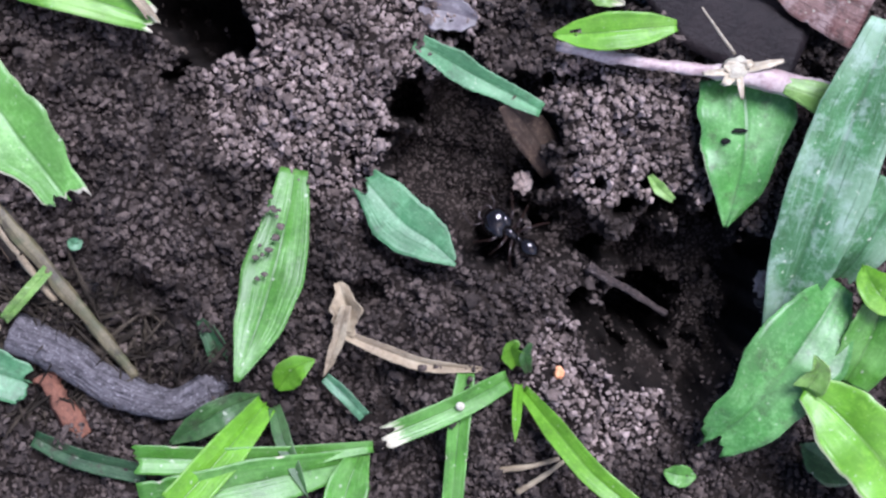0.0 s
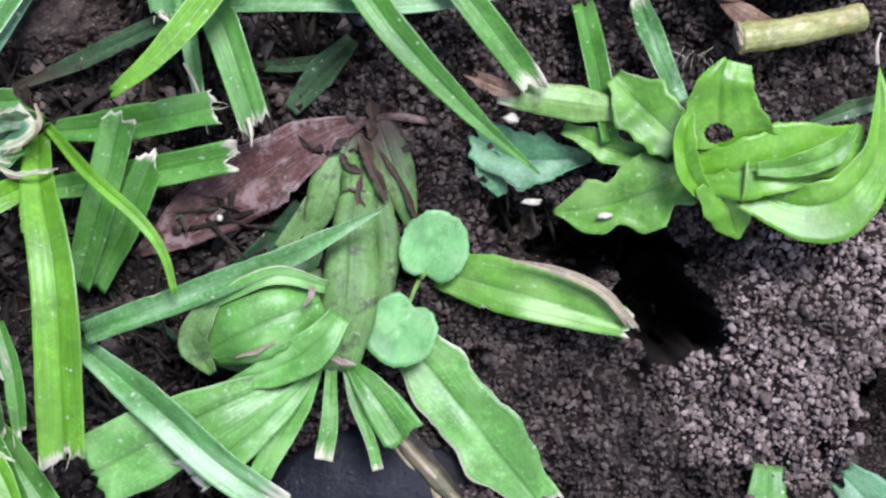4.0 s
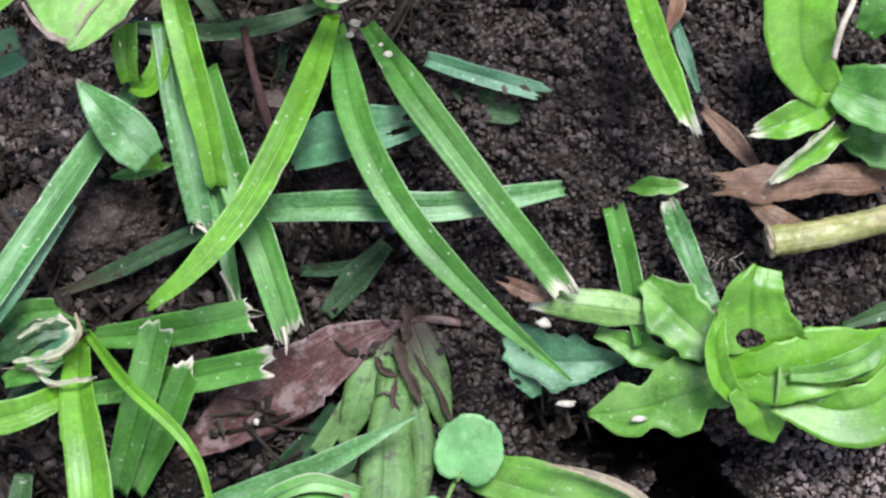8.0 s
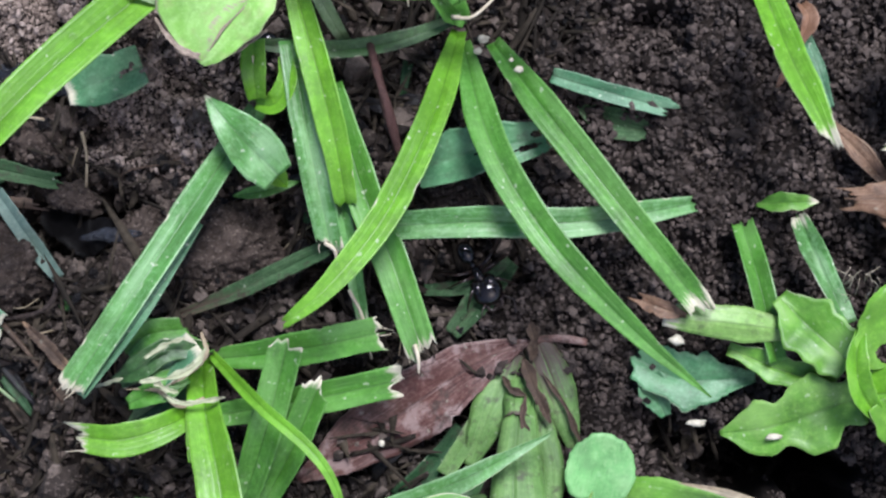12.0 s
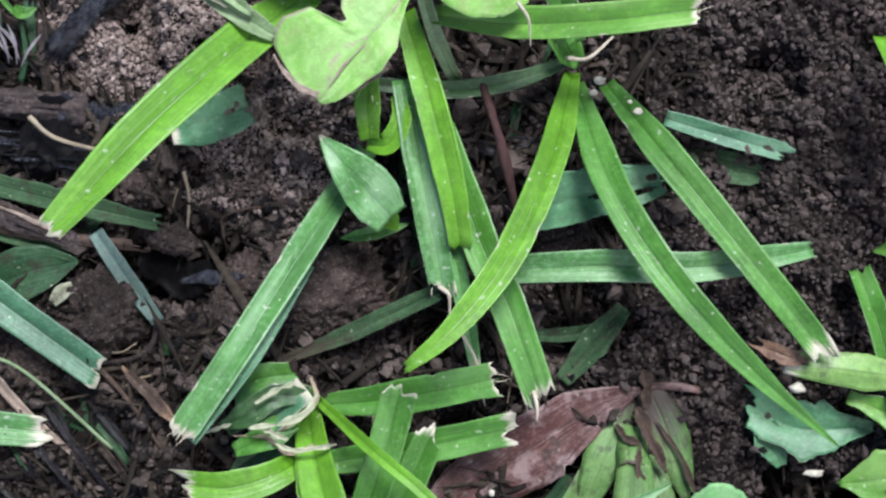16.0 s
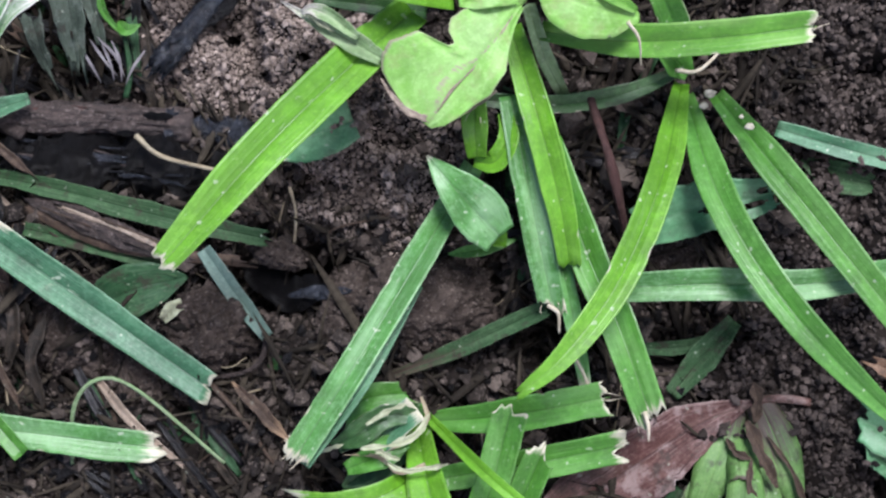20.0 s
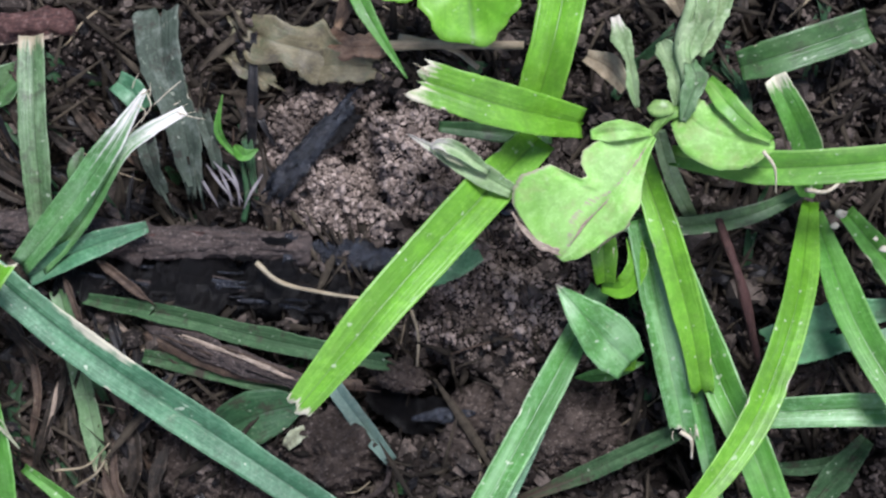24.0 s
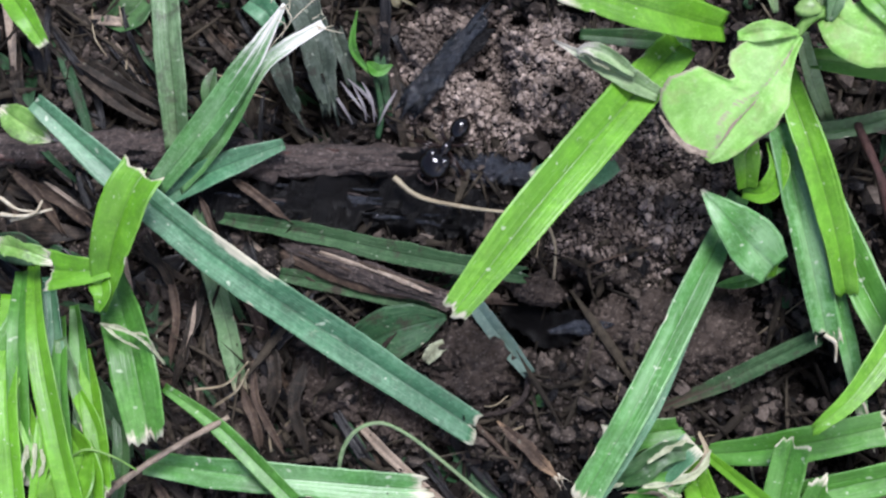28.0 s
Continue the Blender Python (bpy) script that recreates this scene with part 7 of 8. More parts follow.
stk = thing("fallen_stick", (-286.4, 118.2, -12), "dark reddish brown stick lying on the soil", "stick")
part("shaft", tube("shaft", BARK, [(-297.9, 120.4, -13), (-272.9, 117.3, -11.5), (-254.0, 115.7, -11), (-231.3, 111.1, -10.5), (-214.0, 109.1, -10.5), (-198.1, 106.7, -11.5)], 3.5, 3.1, 22, 90, 0.12), stk)
part("shaft_end", tube("shaft_end", WETBLACK, [(-203.0, 107.6, -11.8), (-190.7, 105.3, -12), (-180.2, 103.0, -13)], 2.9, 2.3, 18, 40, 0.18), stk, "blackened rotten end")
skr = random.Random(71)
for i in range(44):
    a, b = Vector((-290.0, 119.4, -9.2)), Vector((-199.0, 107.0, -8.0))
    f, o = skr.uniform(0, 0.93), skr.uniform(-2.5, 2.5)
    p, q = a.lerp(b, f), a.lerp(b, min(1.0, f + skr.uniform(0.03, 0.12)))
    n_ = Vector((0.1 * o, o, -0.16 * o * o + skr.uniform(0, 0.35)))
    part("bark_flake", ribbon("bark_flake", skr.choice((REDBARK, REDBARK, DEAD, BARK, CHAR, GREYWOOD) if f < 0.8 else (CHAR, CHAR, BARK, WETBLACK)), [p + n_, (p + q) / 2 + n_ + Vector((0, skr.uniform(-0.3, 0.3), 0.25)), q + n_], skr.uniform(0.6, 2.0), prof=(0.3, 1, 0.8, 0.9, 0.2), fold=-0.25, edge=0.2, seg=14, nc=5, crinkle=0.1), stk)
part("branch_stub", tube("branch_stub", BARK, [(-234.1, 109.5, -10), (-231.9, 107.9, -9), (-230.3, 107.1, -9)], 1.8, 1.3, 8, 6), stk)
log = thing("rotten_log", (-219.6, 102.7, -15), "wet black rotten wood with splintered end", "wood")
part("log", tube("log", CHAR, [(-247.3, 106.1, -15), (-228.5, 102.7, -13.6), (-206.7, 100.3, -13.8), (-191.8, 97.2, -14.6)], 5.6, 4.6, 20, 60, 0.22), log)
lgr = random.Random(31)
for i in range(40):
    a, b = Vector((-244.0, 106.4, -9.4)), Vector((-192.7, 97.0, -9.6))
    f, o = lgr.uniform(0, 0.85), lgr.uniform(-3.4, 3.4)
    p, q = a.lerp(b, f), a.lerp(b, min(1.03, f + lgr.uniform(0.08, 0.25)))
    n_ = Vector((0, o, -abs(o) ** 2 * 0.16))
    part("splinter", tube("splinter", lgr.choice((WETBLACK, WETBLACK, WETBLACK, CHAR, CHAR, BARK)), [p + n_, (p + q) / 2 + n_ + Vector((0, lgr.uniform(-0.4, 0.4), 0.5)), q + n_ + Vector((0, lgr.uniform(-0.8, 0.8), 0))], lgr.uniform(0.25, 0.7), 0.15, 6, 9, 0.15), log)
bs = thing("bark_strip", (-228.4, 93.8, -9), "reddish brown torn strip of bark", "bark")
part("strip", ribbon("strip", BARK, [(-229.4, 94.7, -9), (-219.7, 90.3, -6.5), (-209.5, 85.5, -6.5), (-198.6, 80.6, -9)], 4.8, prof=(0.6, 1, 0.9, 0.5), fold=-0.6, edge=0.12, jag=(1.5, 1.5), seg=50), bs)
part("strip", ribbon("strip", HUSK, [(-230.8, 92.9, -9.5), (-220.2, 87.6, -8), (-207.7, 83.2, -8), (-188.8, 80.2, -10)], 3.1, prof=(0.6, 1, 0.8, 0.6), fold=-0.5, edge=0.12, jag=(1, 2), seg=50), bs)
part("strip", ribbon("strip", BUFF, [(-223.8, 92.6, -6.6), (-213.4, 88.3, -5.2), (-202.3, 82.7, -6.4)], 0.8, prof=(0.3, 1, 0.5, 0.9, 0.3), fold=-0.4, edge=0.5, jag=(1.5, 1.5), seg=50), bs, "pale inner bark")
bkr = random.Random(9)
for i in range(11):
    a, b = Vector((-228.0, 93.8, -6.5)), Vector((-199.3, 81.1, -6.5))
    f, o = bkr.uniform(0, 0.7), bkr.uniform(-1.8, 1.8)
    p, q = a.lerp(b, f), a.lerp(b, min(1.05, f + bkr.uniform(0.15, 0.4)))
    n_ = Vector((-(b - a).y, (b - a).x, 0)).normalized() * o
    part("splinter", tube("splinter", bkr.choice((HUSK, BARK, BUFF, CHAR, BARK)), [p + n_, (p + q) / 2 + n_ + Vector((0, 0, 0.5)), q + n_ * 1.1 + Vector((0, 0, -0.3))], bkr.uniform(0.15, 0.4), 0.1, 5, 8), bs)
clipping("dull green blade along the bark", MUDDY, [(-242.4, 101.1, -9), (-223.7, 96.0, -7.5), (-204.9, 89.9, -7.5), (-184.7, 84.1, -10)], 4.2, prof=(0.5, 0.9, 1, 0.9, 0.8), edge=0.07, crinkle=0.05, jag=(1, 1), seg=50, name="mown_grass")
clipping("dull green blade beneath the bark", MUDDY, [(-231.8, 89.2, -10), (-218.4, 85.3, -9), (-202.3, 79.6, -10)], 3.3, name="mown_grass")
# shade of the blade above is put into this leaf's dull green
clipping("green leaf lying in a hollow, its shade in a darker green", DULL, [(-221.2, 72.4, -11.5), (-211.9, 76.0, -9), (-200.9, 78.1, -10)], 10.4, prof=LENS, name="leaf_piece", category="leaf")
clipping("small green scrap, shade painted as deep green", DEEP, [(-186.6, 59.9, -12), (-183.3, 60.8, -11), (-180.0, 60.9, -12)], 3.1, prof=LENS, name="leaf_scrap", category="leaf")
stick("root", "thin brown root on the soil", "root", BARK, [(-186.6, 65.4, -11), (-187.5, 61.7, -11), (-191.0, 59.2, -12), (-197.5, 58.4, -12)], 0.5, 0.35)
for i, (p, s_) in enumerate((((-197.7, 67.9, -13), (8.6, 7.4, 6.5)), ((-156.1, 69.3, -14), (12.5, 9.5, 7.5)), ((-223.0, 69.6, -15), (9.5, 9, 4)), ((-243.7, 61.6, -15), (9, 6, 4)), ((-170.4, 70.6, -15), (8, 6, 4)),
                           ((-213.0, 59.3, -15), (10, 5, 3.5)), ((-99.3, 86.6, -14), (9, 5, 3)), ((-190.6, 93.1, -14), (6, 5, 3.4)), ((-152.6, 70.0, -15), (11, 8, 4.5)), ((-183.4, 81.2, -12), (5, 2.6, 2)), ((-108.8, 78.0, -15), (7, 5, 3)))):
    c = thing("soil_clod", p, "rounded clod of compact brown soil", "clod")
    part("clod", lump("clod", CLOD, p, s_, 40 + i, 0.3, 0.3 * i, 5, 0.24), c)
    for k in range(9):
        th, rr = k * 2.4 + i, 0.25 + 0.07 * k
        q = (p[0] + s_[0] * rr * math.cos(th), p[1] + s_[1] * rr * math.sin(th), p[2] + s_[2] * math.sqrt(max(0.05, 1 - rr * rr)) * 0.97)
        e = 0.35 + 0.16 * ((k * 7 + i) % 5)
        part("crumb", lump("crumb", CLOD, q, (e, e * 0.8, e * 0.6), k + i, 0.6, fine=2), c)
pc = thing("pale_chip", (-203.5, 72.2, -9), "pale grey green leaf chip on a clod", "chip")
part("chip", ribbon("chip", PALEHUSK, [(-205.6, 70.1, -8), (-203.4, 72.3, -7.4), (-201.6, 73.0, -8)], 3.0, prof=(0.6, 1, 0.7), edge=0.1, seg=10), pc)
# black ribbons stand in for a shaded hollow and its small glint
bk = thing("hollow_shade", (-175.7, 72.5, -10), "black leaf shape added for the shade of a hollow", "leaf")
part("leaf", ribbon("leaf", CHAR, [(-190.5, 78.5, -16), (-183.1, 74.1, -15), (-176.8, 73.8, -13), (-170.2, 73.4, -13)], 7.0, prof=(0.4, 0.9, 1, 0.7, 0.05), fold=-0.25, crinkle=0.3, wave=0.3, edge=0.06, lobe=0.1, seg=60), bk)
part("fold", ribbon("fold", WETBLACK, [(-182.0, 73.2, -12), (-176.8, 73.6, -11), (-169.2, 73.4, -12)], 3.0, prof=(0.2, 0.8, 1, 0.1), fold=-0.3, crinkle=0.3, wave=0.3, edge=0.08, lobe=0.12, seg=40), bk, "wet black fold added for a glint")
cc = thing("charred_wood", (-204.1, 119.2, -8), "blue black charred piece of wood in the mound", "wood")
part("wood", lump("wood", WETBLACK, (-196.6, 125.4, -8.6), (11, 2.1, 1.7), 13, 0.5, 0.79, 5, 0.34), cc)
part("flake", lump("flake", CHAR, (-190.9, 128.5, -8.2), (4.5, 1.6, 1.0), 14, 0.6, 0.6, 4, 0.15), cc)
sp = thing("sprout", (-211.1, 125.4, -9), "tiny lime green sprout", "sprout")
blade(sp, GREEN, [(-210.1, 124.7, -9), (-212.9, 129.9, -5), (-211.2, 136.6, -3)], 1.6, prof=(0.4, 1, 0.1), fold=0.4, name="leaf")
blade(sp, GREEN, [(-210.9, 127.5, -9), (-208.7, 125.3, -6), (-205.9, 126.1, -6)], 2.5, prof=LENS, fold=0.3, name="leaf")
part("stem", tube("stem", DULL, [(-210.5, 113.0, -10), (-209.2, 117.6, -9), (-209.5, 124.6, -8)], 0.6, 0.5), sp)
for pts, w_ in (([(-223, 154.3, -8), (-222.5, 143.3, -5.5), (-219.8, 132.4, -5.5), (-218.4, 119, -8)], 8.8), ([(-221.5, 131.7, -8), (-219.8, 125.1, -7), (-219.6, 117.7, -9)], 3.6), ([(-228.1, 129.8, -10), (-226.6, 123.9, -9.5), (-225.1, 118.8, -11)], 4.0), ([(-216.7, 134.5, -8.5), (-214.6, 127.3, -7.5), (-214.3, 122.4, -9)], 3.4)):
    clipping("grey withered leaf blade", GREYLEAF, pts, w_, prof=(1, 0.95, 0.72, 0.66, 0.35), name="dead_grass", jag=(1, 4), edge=0.09, crinkle=0.07, wave=0.08, rib=False)
for pts in ([(-216.3, 124.3, -8), (-213.3, 119.7, -7), (-211.4, 116.9, -8)], [(-214.9, 124.7, -8), (-211.3, 120.6, -7), (-210, 116.6, -8)], [(-218, 122.7, -8), (-215.7, 118.4, -7.5), (-214.8, 116, -9)], [(-212.2, 123.8, -8), (-210.6, 120, -7), (-210.6, 115.8, -8)], [(-205.8, 121.5, -8), (-208.1, 118.2, -7), (-210, 115.2, -8)], [(-213.9, 123.3, -7.5), (-212.2, 119.1, -6.5), (-212.1, 116.1, -8)]):
    clipping("pale grey frayed straw at the sprout", PETAL, pts, 0.6, prof=(0.3, 1, 0.7, 0.2), name="dead_grass", rib=False, nc=5, seg=14)
clipping("bluish leaf scrap on litter", TEAL, [(-232.1, 141.5, -8), (-228.9, 138.8, -7), (-227.3, 135.6, -8)], 5.2, prof=(0.8, 1, 0.8), name="leaf_scrap", category="leaf")

# ---- the corner of thick grass ----
lc2 = thing("grass_tuft", (-279.8, 70.3, -11), "thick tuft of lime green grass", "grass")
blade(lc2, GREEN, [(-262.7, 93.0, -4), (-258.1, 80.4, 6), (-256.5, 71.1, 8), (-255.9, 62.2, 7)], 8.9, prof=(0.5, 0.9, 1, 0.8), fold=0.35, jag=(0, 1.6), dry=(0, 3), ends=6)
blade(lc2, LIME, [(-277.2, 95.5, -4), (-274.8, 82.0, 6), (-271.8, 63.5, 10), (-270.0, 51.0, 10)], 4.6, prof=(0.5, 1, 1))
blade(lc2, GREEN, [(-279.5, 94.6, -4), (-279.2, 82.2, 4), (-280.2, 55.4, 6)], 4.2, prof=(0.6, 1, 0.9), dry=(0, 3))
blade(lc2, GREEN, [(-277.5, 92.3, -4), (-280.9, 82.3, 2), (-288.4, 72.4, 2)], 5.6, prof=(0.6, 1, 0.9))
blade(lc2, LIME, [(-282.1, 90.6, -4), (-281.7, 72.2, 6), (-281.2, 51.9, 9)], 4.6)
blade(lc2, TEAL, [(-275.3, 93.1, -6), (-274.4, 79.3, -2), (-274.8, 64.6, 0)], 4.2, prof=(0.6, 1, 0.8))
blade(lc2, LIME, [(-268.7, 60.3, 4), (-270.1, 55.9, 8), (-273.4, 51.2, 9)], 8.3, prof=(0.4, 1, 1))
blade(lc2, LIME, [(-272.7, 74.8, -2), (-267.6, 66.3, 2), (-264.2, 54.6, 3)], 3.5, prof=(0.5, 1, 0.3))
for mat_, pts, w_ in ((GREEN, [(-273.4, 85.3, -6), (-272.5, 72.1, 3), (-271.5, 57.8, 6)], 3.2), (LIME, [(-285.3, 82.2, -6), (-279.4, 69.7, 4), (-275.1, 53.2, 8)], 3.6), (DEEP, [(-271.2, 80.7, -8), (-269.9, 68.1, -3), (-272.6, 54.6, -2)], 4.2), (GREEN, [(-287.8, 78.2, -4), (-283.4, 66.1, 6), (-280.0, 51.6, 8)], 3.0),
                     (DEEP, [(-266.0, 69.2, -9), (-264.5, 59.7, -6), (-266.8, 48.0, -6)], 3.4), (TEAL, [(-281.0, 70.7, -8), (-273.0, 61.8, -4), (-267.8, 48.5, -4)], 2.6), (LIME, [(-269.1, 78.6, -4), (-267.0, 66.2, 2), (-265.8, 51.7, 4)], 4.4), (LIME, [(-272.9, 64.4, 0), (-268.8, 58.4, 5), (-267.1, 49.6, 6)], 6.0), (GREEN, [(-270.8, 87.2, -6), (-269.8, 74.6, -2), (-269.4, 64.1, 0)], 3.6), (LIME, [(-280.4, 86.1, -4), (-280.9, 76.1, 4), (-285.9, 62.2, 6)], 4.0), (LIME, [(-275.2, 77.2, -2), (-275.0, 65.3, 6), (-277.5, 51.5, 9)], 3.6)):
    blade(lc2, mat_, pts, w_, prof=(0.5, 1, 1, 0.6), dry=(0, 2), jag=(0, 1), twist=20)
for pts, w_ in (([(-262.2, 83.8, 8.5), (-257.2, 81.9, 9.5), (-253.4, 78.9, 9.5), (-251.2, 75.1, 7.5)], 0.9), ([(-261.6, 83.2, 8.5), (-258.3, 80.5, 9.2), (-255.2, 78.4, 9)], 0.6), ([(-256.2, 81.5, 9), (-253.6, 80.6, 9.6), (-252.4, 78, 9)], 0.4)):
    part("shred", ribbon("shred", PALEHUSK, pts, w_, prof=(0.5, 1, 0.5, 0.9, 0.2), fold=0.5, edge=0.35, seg=26, nc=5), lc2, "pale ragged margin")
blade(lc2, FADED, [(-273.1, 81.3, -2), (-270.7, 72.7, 0), (-267.3, 62.3, 0)], 3.4, prof=(0.6, 1, 0.6, 1, 0.3), edge=0.16, lobe=0.14, crinkle=0.12, jag=(0, 2), dry=(0, 6), rib=False, label="shredded faded blade")
blade(lc2, MUDDY, [(-269.2, 72.8, -9), (-265.9, 65.1, -7), (-263.5, 57, -8)], 5.0, prof=(0.4, 1, 0.9, 0.3), rib=False)
blade(lc2, SHEATH, [(-282.5, 100.5, 2), (-275.9, 98.2, 4), (-270.9, 95.8, 3)], 4.0, prof=(0.6, 1, 0.7, 0.9, 0.4), edge=0.12, crinkle=0.12, dry=(3, 4), rib=False, name="sheath", label="withered yellow green sheath")
part("tendril", tube("tendril", SHEATH, [(-273.7, 57.9, 4), (-268.2, 60.9, 6), (-263.4, 59.2, 5), (-259.6, 56, 3)], 0.3, 0.18, 6, 24), lc2, "thin curled green tendril")
for pts in ([(-277.6, 63.1, 9), (-278.6, 59.9, 9), (-279.9, 56.1, 8)], [(-276, 63.3, 9.5), (-276.5, 60.3, 9.5), (-277.5, 56.8, 8.5)], [(-275, 62.1, 9), (-275, 59.5, 9), (-276.3, 56.9, 8)]):
    part("shred", ribbon("shred", PALEHUSK, pts, 1.0, prof=(0.6, 1, 0.5, 0.9, 0.2), fold=0.4, edge=0.3, seg=20, nc=5), lc2, "white frayed blade tip")
stick("straw_stalk", "pale tan straw lying over the grass", "straw", BUFF, [(-267.5, 51.6, -2), (-255, 58.3, 0), (-243, 63.5, -4)], 0.75, 0.5, rough=0.14, seg=30)
for mat_, pts, w_ in ((HUSK, [(-277.1, 111.1, -7), (-270.7, 106.8, -5), (-265.7, 101.3, -7)], 2.8), (BUFF, [(-273.7, 111, -5), (-269.4, 107.5, -4), (-267, 105, -6)], 0.9), (HUSK, [(-280.7, 114.2, -7), (-275.4, 108.2, -6), (-272.3, 101.4, -8)], 2.2), (HUSK, [(-252.4, 92.1, -8), (-251.6, 83.2, -6.5), (-254.2, 74.2, -8)], 1.8), (BUFF, [(-247.9, 85.5, -7), (-249, 79.8, -6), (-251.7, 73.5, -7)], 0.8), (MULCH, [(-246.4, 86.9, -8), (-249.8, 78.8, -6), (-254.1, 69.3, -8)], 2.2), (HUSK, [(-245.1, 105.7, -7), (-243.1, 99.6, -6.5), (-242.5, 95.2, -8)], 1.4), (HUSK, [(-238, 73.3, -7), (-238, 66.9, -6), (-236.6, 61.9, -6.5), (-233.8, 55, -8)], 1.6), (HUSK, [(-240.9, 68.1, -8), (-238.6, 61.6, -6.5), (-238.4, 56, -8)], 2.2), (HUSK, [(-238.5, 108.2, -7), (-233.3, 103.9, -5.5), (-229.1, 99.5, -7)], 2), (MULCH, [(-228.4, 72.2, -9), (-231.2, 64, -7.5), (-229.6, 55, -9)], 2.6), (MULCH, [(-235.5, 77.2, -9), (-234.3, 70.7, -8), (-236.1, 63.2, -9)], 3), (MULCH, [(-257.3, 97.7, -8), (-253.6, 93.1, -6.5), (-251.8, 87.5, -8)], 2)):
    clipping("brown dead grass bundle in the corner", mat_, pts, w_, prof=(0.4, 1, 0.8, 0.9, 0.3), name="dead_grass", edge=0.09, crinkle=0.06, jag=(1, 1.5), rib=False, seg=24, nc=7)
clipping("green blade among brown litter", GREEN, [(-255.3, 70.1, -6), (-244.6, 61.5, -3), (-231.9, 46.9, -1)], 3.5, prof=(0.5, 1, 1))
clipping("pale bluish green blade along the ground", SHEEN, [(-260.7, 56.2, -7), (-240.1, 51.8, -5), (-207.3, 45.9, -7)], 6.0, name="mown_grass", dry=(0, 5), jag=(0, 1.5), edge=0.05)
clipping("torn dry leaf sliver with white fibres", HUSK, [(-193.2, 57.6, -9), (-188.3, 52.6, -7), (-182.6, 45.6, -8)], 2.6, prof=LENS, dry=(3, 8), lobe=0.1, edge=0.1, ends=12, name="leaf_scrap", category="leaf")
stick("grass_stalk", "thin arching green stalk", "stem", DOWNY, [(-225.1, 43.7, -10), (-222.4, 55.1, -4), (-216.8, 60.0, -1), (-209.9, 57.4, -3), (-195.8, 42.2, -10)], 0.45, 0.32, seg=30)
for pts, r in (([(-249.8, 68.9, -8), (-243.6, 69.5, -7), (-238.8, 73.4, -7)], 0.45), ([(-246.6, 65.3, -9), (-241.5, 68.2, -7), (-238.9, 72.2, -8)], 0.5), ([(-197.5, 57.4, -10), (-191.8, 50.5, -9), (-186.3, 41.3, -10)], 1.1),
               ([(-239.6, 68.9, -9), (-236.9, 62.3, -8), (-236.6, 55.7, -9)], 0.6), ([(-205.6, 64.4, -12), (-195.1, 60.3, -11), (-190.7, 61.9, -12)], 0.3)):
    stick("straw_stalk", "dry brown straw in the litter", "straw", HUSK if r > 0.9 else STRAW, pts, r * 0.55, r * 0.3)
rbk = stick("bark_piece", "dark reddish bark with a pale torn underside", "bark", REDBARK, [(-270.1, 153.7, -11), (-255.1, 153.5, -9), (-239.5, 153.8, -10)], 3.0, 2.2, sides=18, seg=40, rough=0.16)
part("torn_edge", ribbon("torn_edge", BUFF, [(-265.5, 150, -9.5), (-255.1, 150.4, -8), (-247.5, 150.6, -8), (-240, 151.6, -9)], 0.8, prof=(0.4, 1, 0.5, 0.9, 0.2), edge=0.3, fold=0.3, nc=7), rbk, "pale torn inner bark")
stick("bark_piece", "reddish brown bark lying in litter", "bark", HUSK, [(-235.0, 161.6, -11), (-215.9, 160.2, -9), (-198.9, 159.6, -11)], 2.4, 2.0, sides=12, rough=0.12, flat=0.6)
clipping("green leaf, shade painted as deep green", DEEP, [(-260.9, 140.4, -9), (-255.0, 141.8, -8), (-250.3, 146.8, -9)], 7.3, prof=LENS, name="leaf_piece", category="leaf")
clipping("lime blade with dried tip", LIME, [(-275.3, 146.9, 2), (-271.2, 140.8, 5), (-268.6, 135.3, 4)], 4.6, prof=(1, 1, 0.5), dry=(0, 2), name="mown_grass")
for pts in ([(-271.0, 137.5, -12), (-262.2, 130.9, -10), (-250.0, 122.1, -11)], [(-269.1, 134.0, -12), (-258.4, 124.0, -10), (-252.5, 120.1, -11)], [(-271.9, 139.8, -12), (-260.1, 131.9, -11), (-255.5, 124.9, -12)]):
    clipping("brown dead grass blade in the litter", MULCH, pts, 3.1, prof=(0.5, 1, 0.4), name="dead_grass")
wt = thing("pale_sprig", (-282.9, 111.1, -6), "small whitish green hairy sprig", "sprig")
for pts in ([(-282.7, 105.7, -4), (-277.8, 104.9, -2), (-272.0, 105.6, -2)], [(-282.4, 108.9, -4), (-278.7, 106.3, -2), (-275.5, 105.5, -2)], [(-280.7, 104.4, -4), (-275.2, 105.1, -1), (-273.4, 107.4, -1)]):
    part("twiglet", tube("twiglet", FIBRE, pts, 0.4, 0.2), wt)
blade(wt, DULL, [(-286.1, 100.6, -6), (-280.1, 99.0, -4), (-274.2, 96.2, -5)], 6.2, prof=LENS, name="leaf")
clipping("yellow green withered base leaves", SHEATH, [(-278.0, 125.0, 4), (-273.4, 121.2, 6), (-268.5, 117.6, 6)], 6.2, prof=LENS, dry=(3, 3), name="leaf_piece", category="leaf")

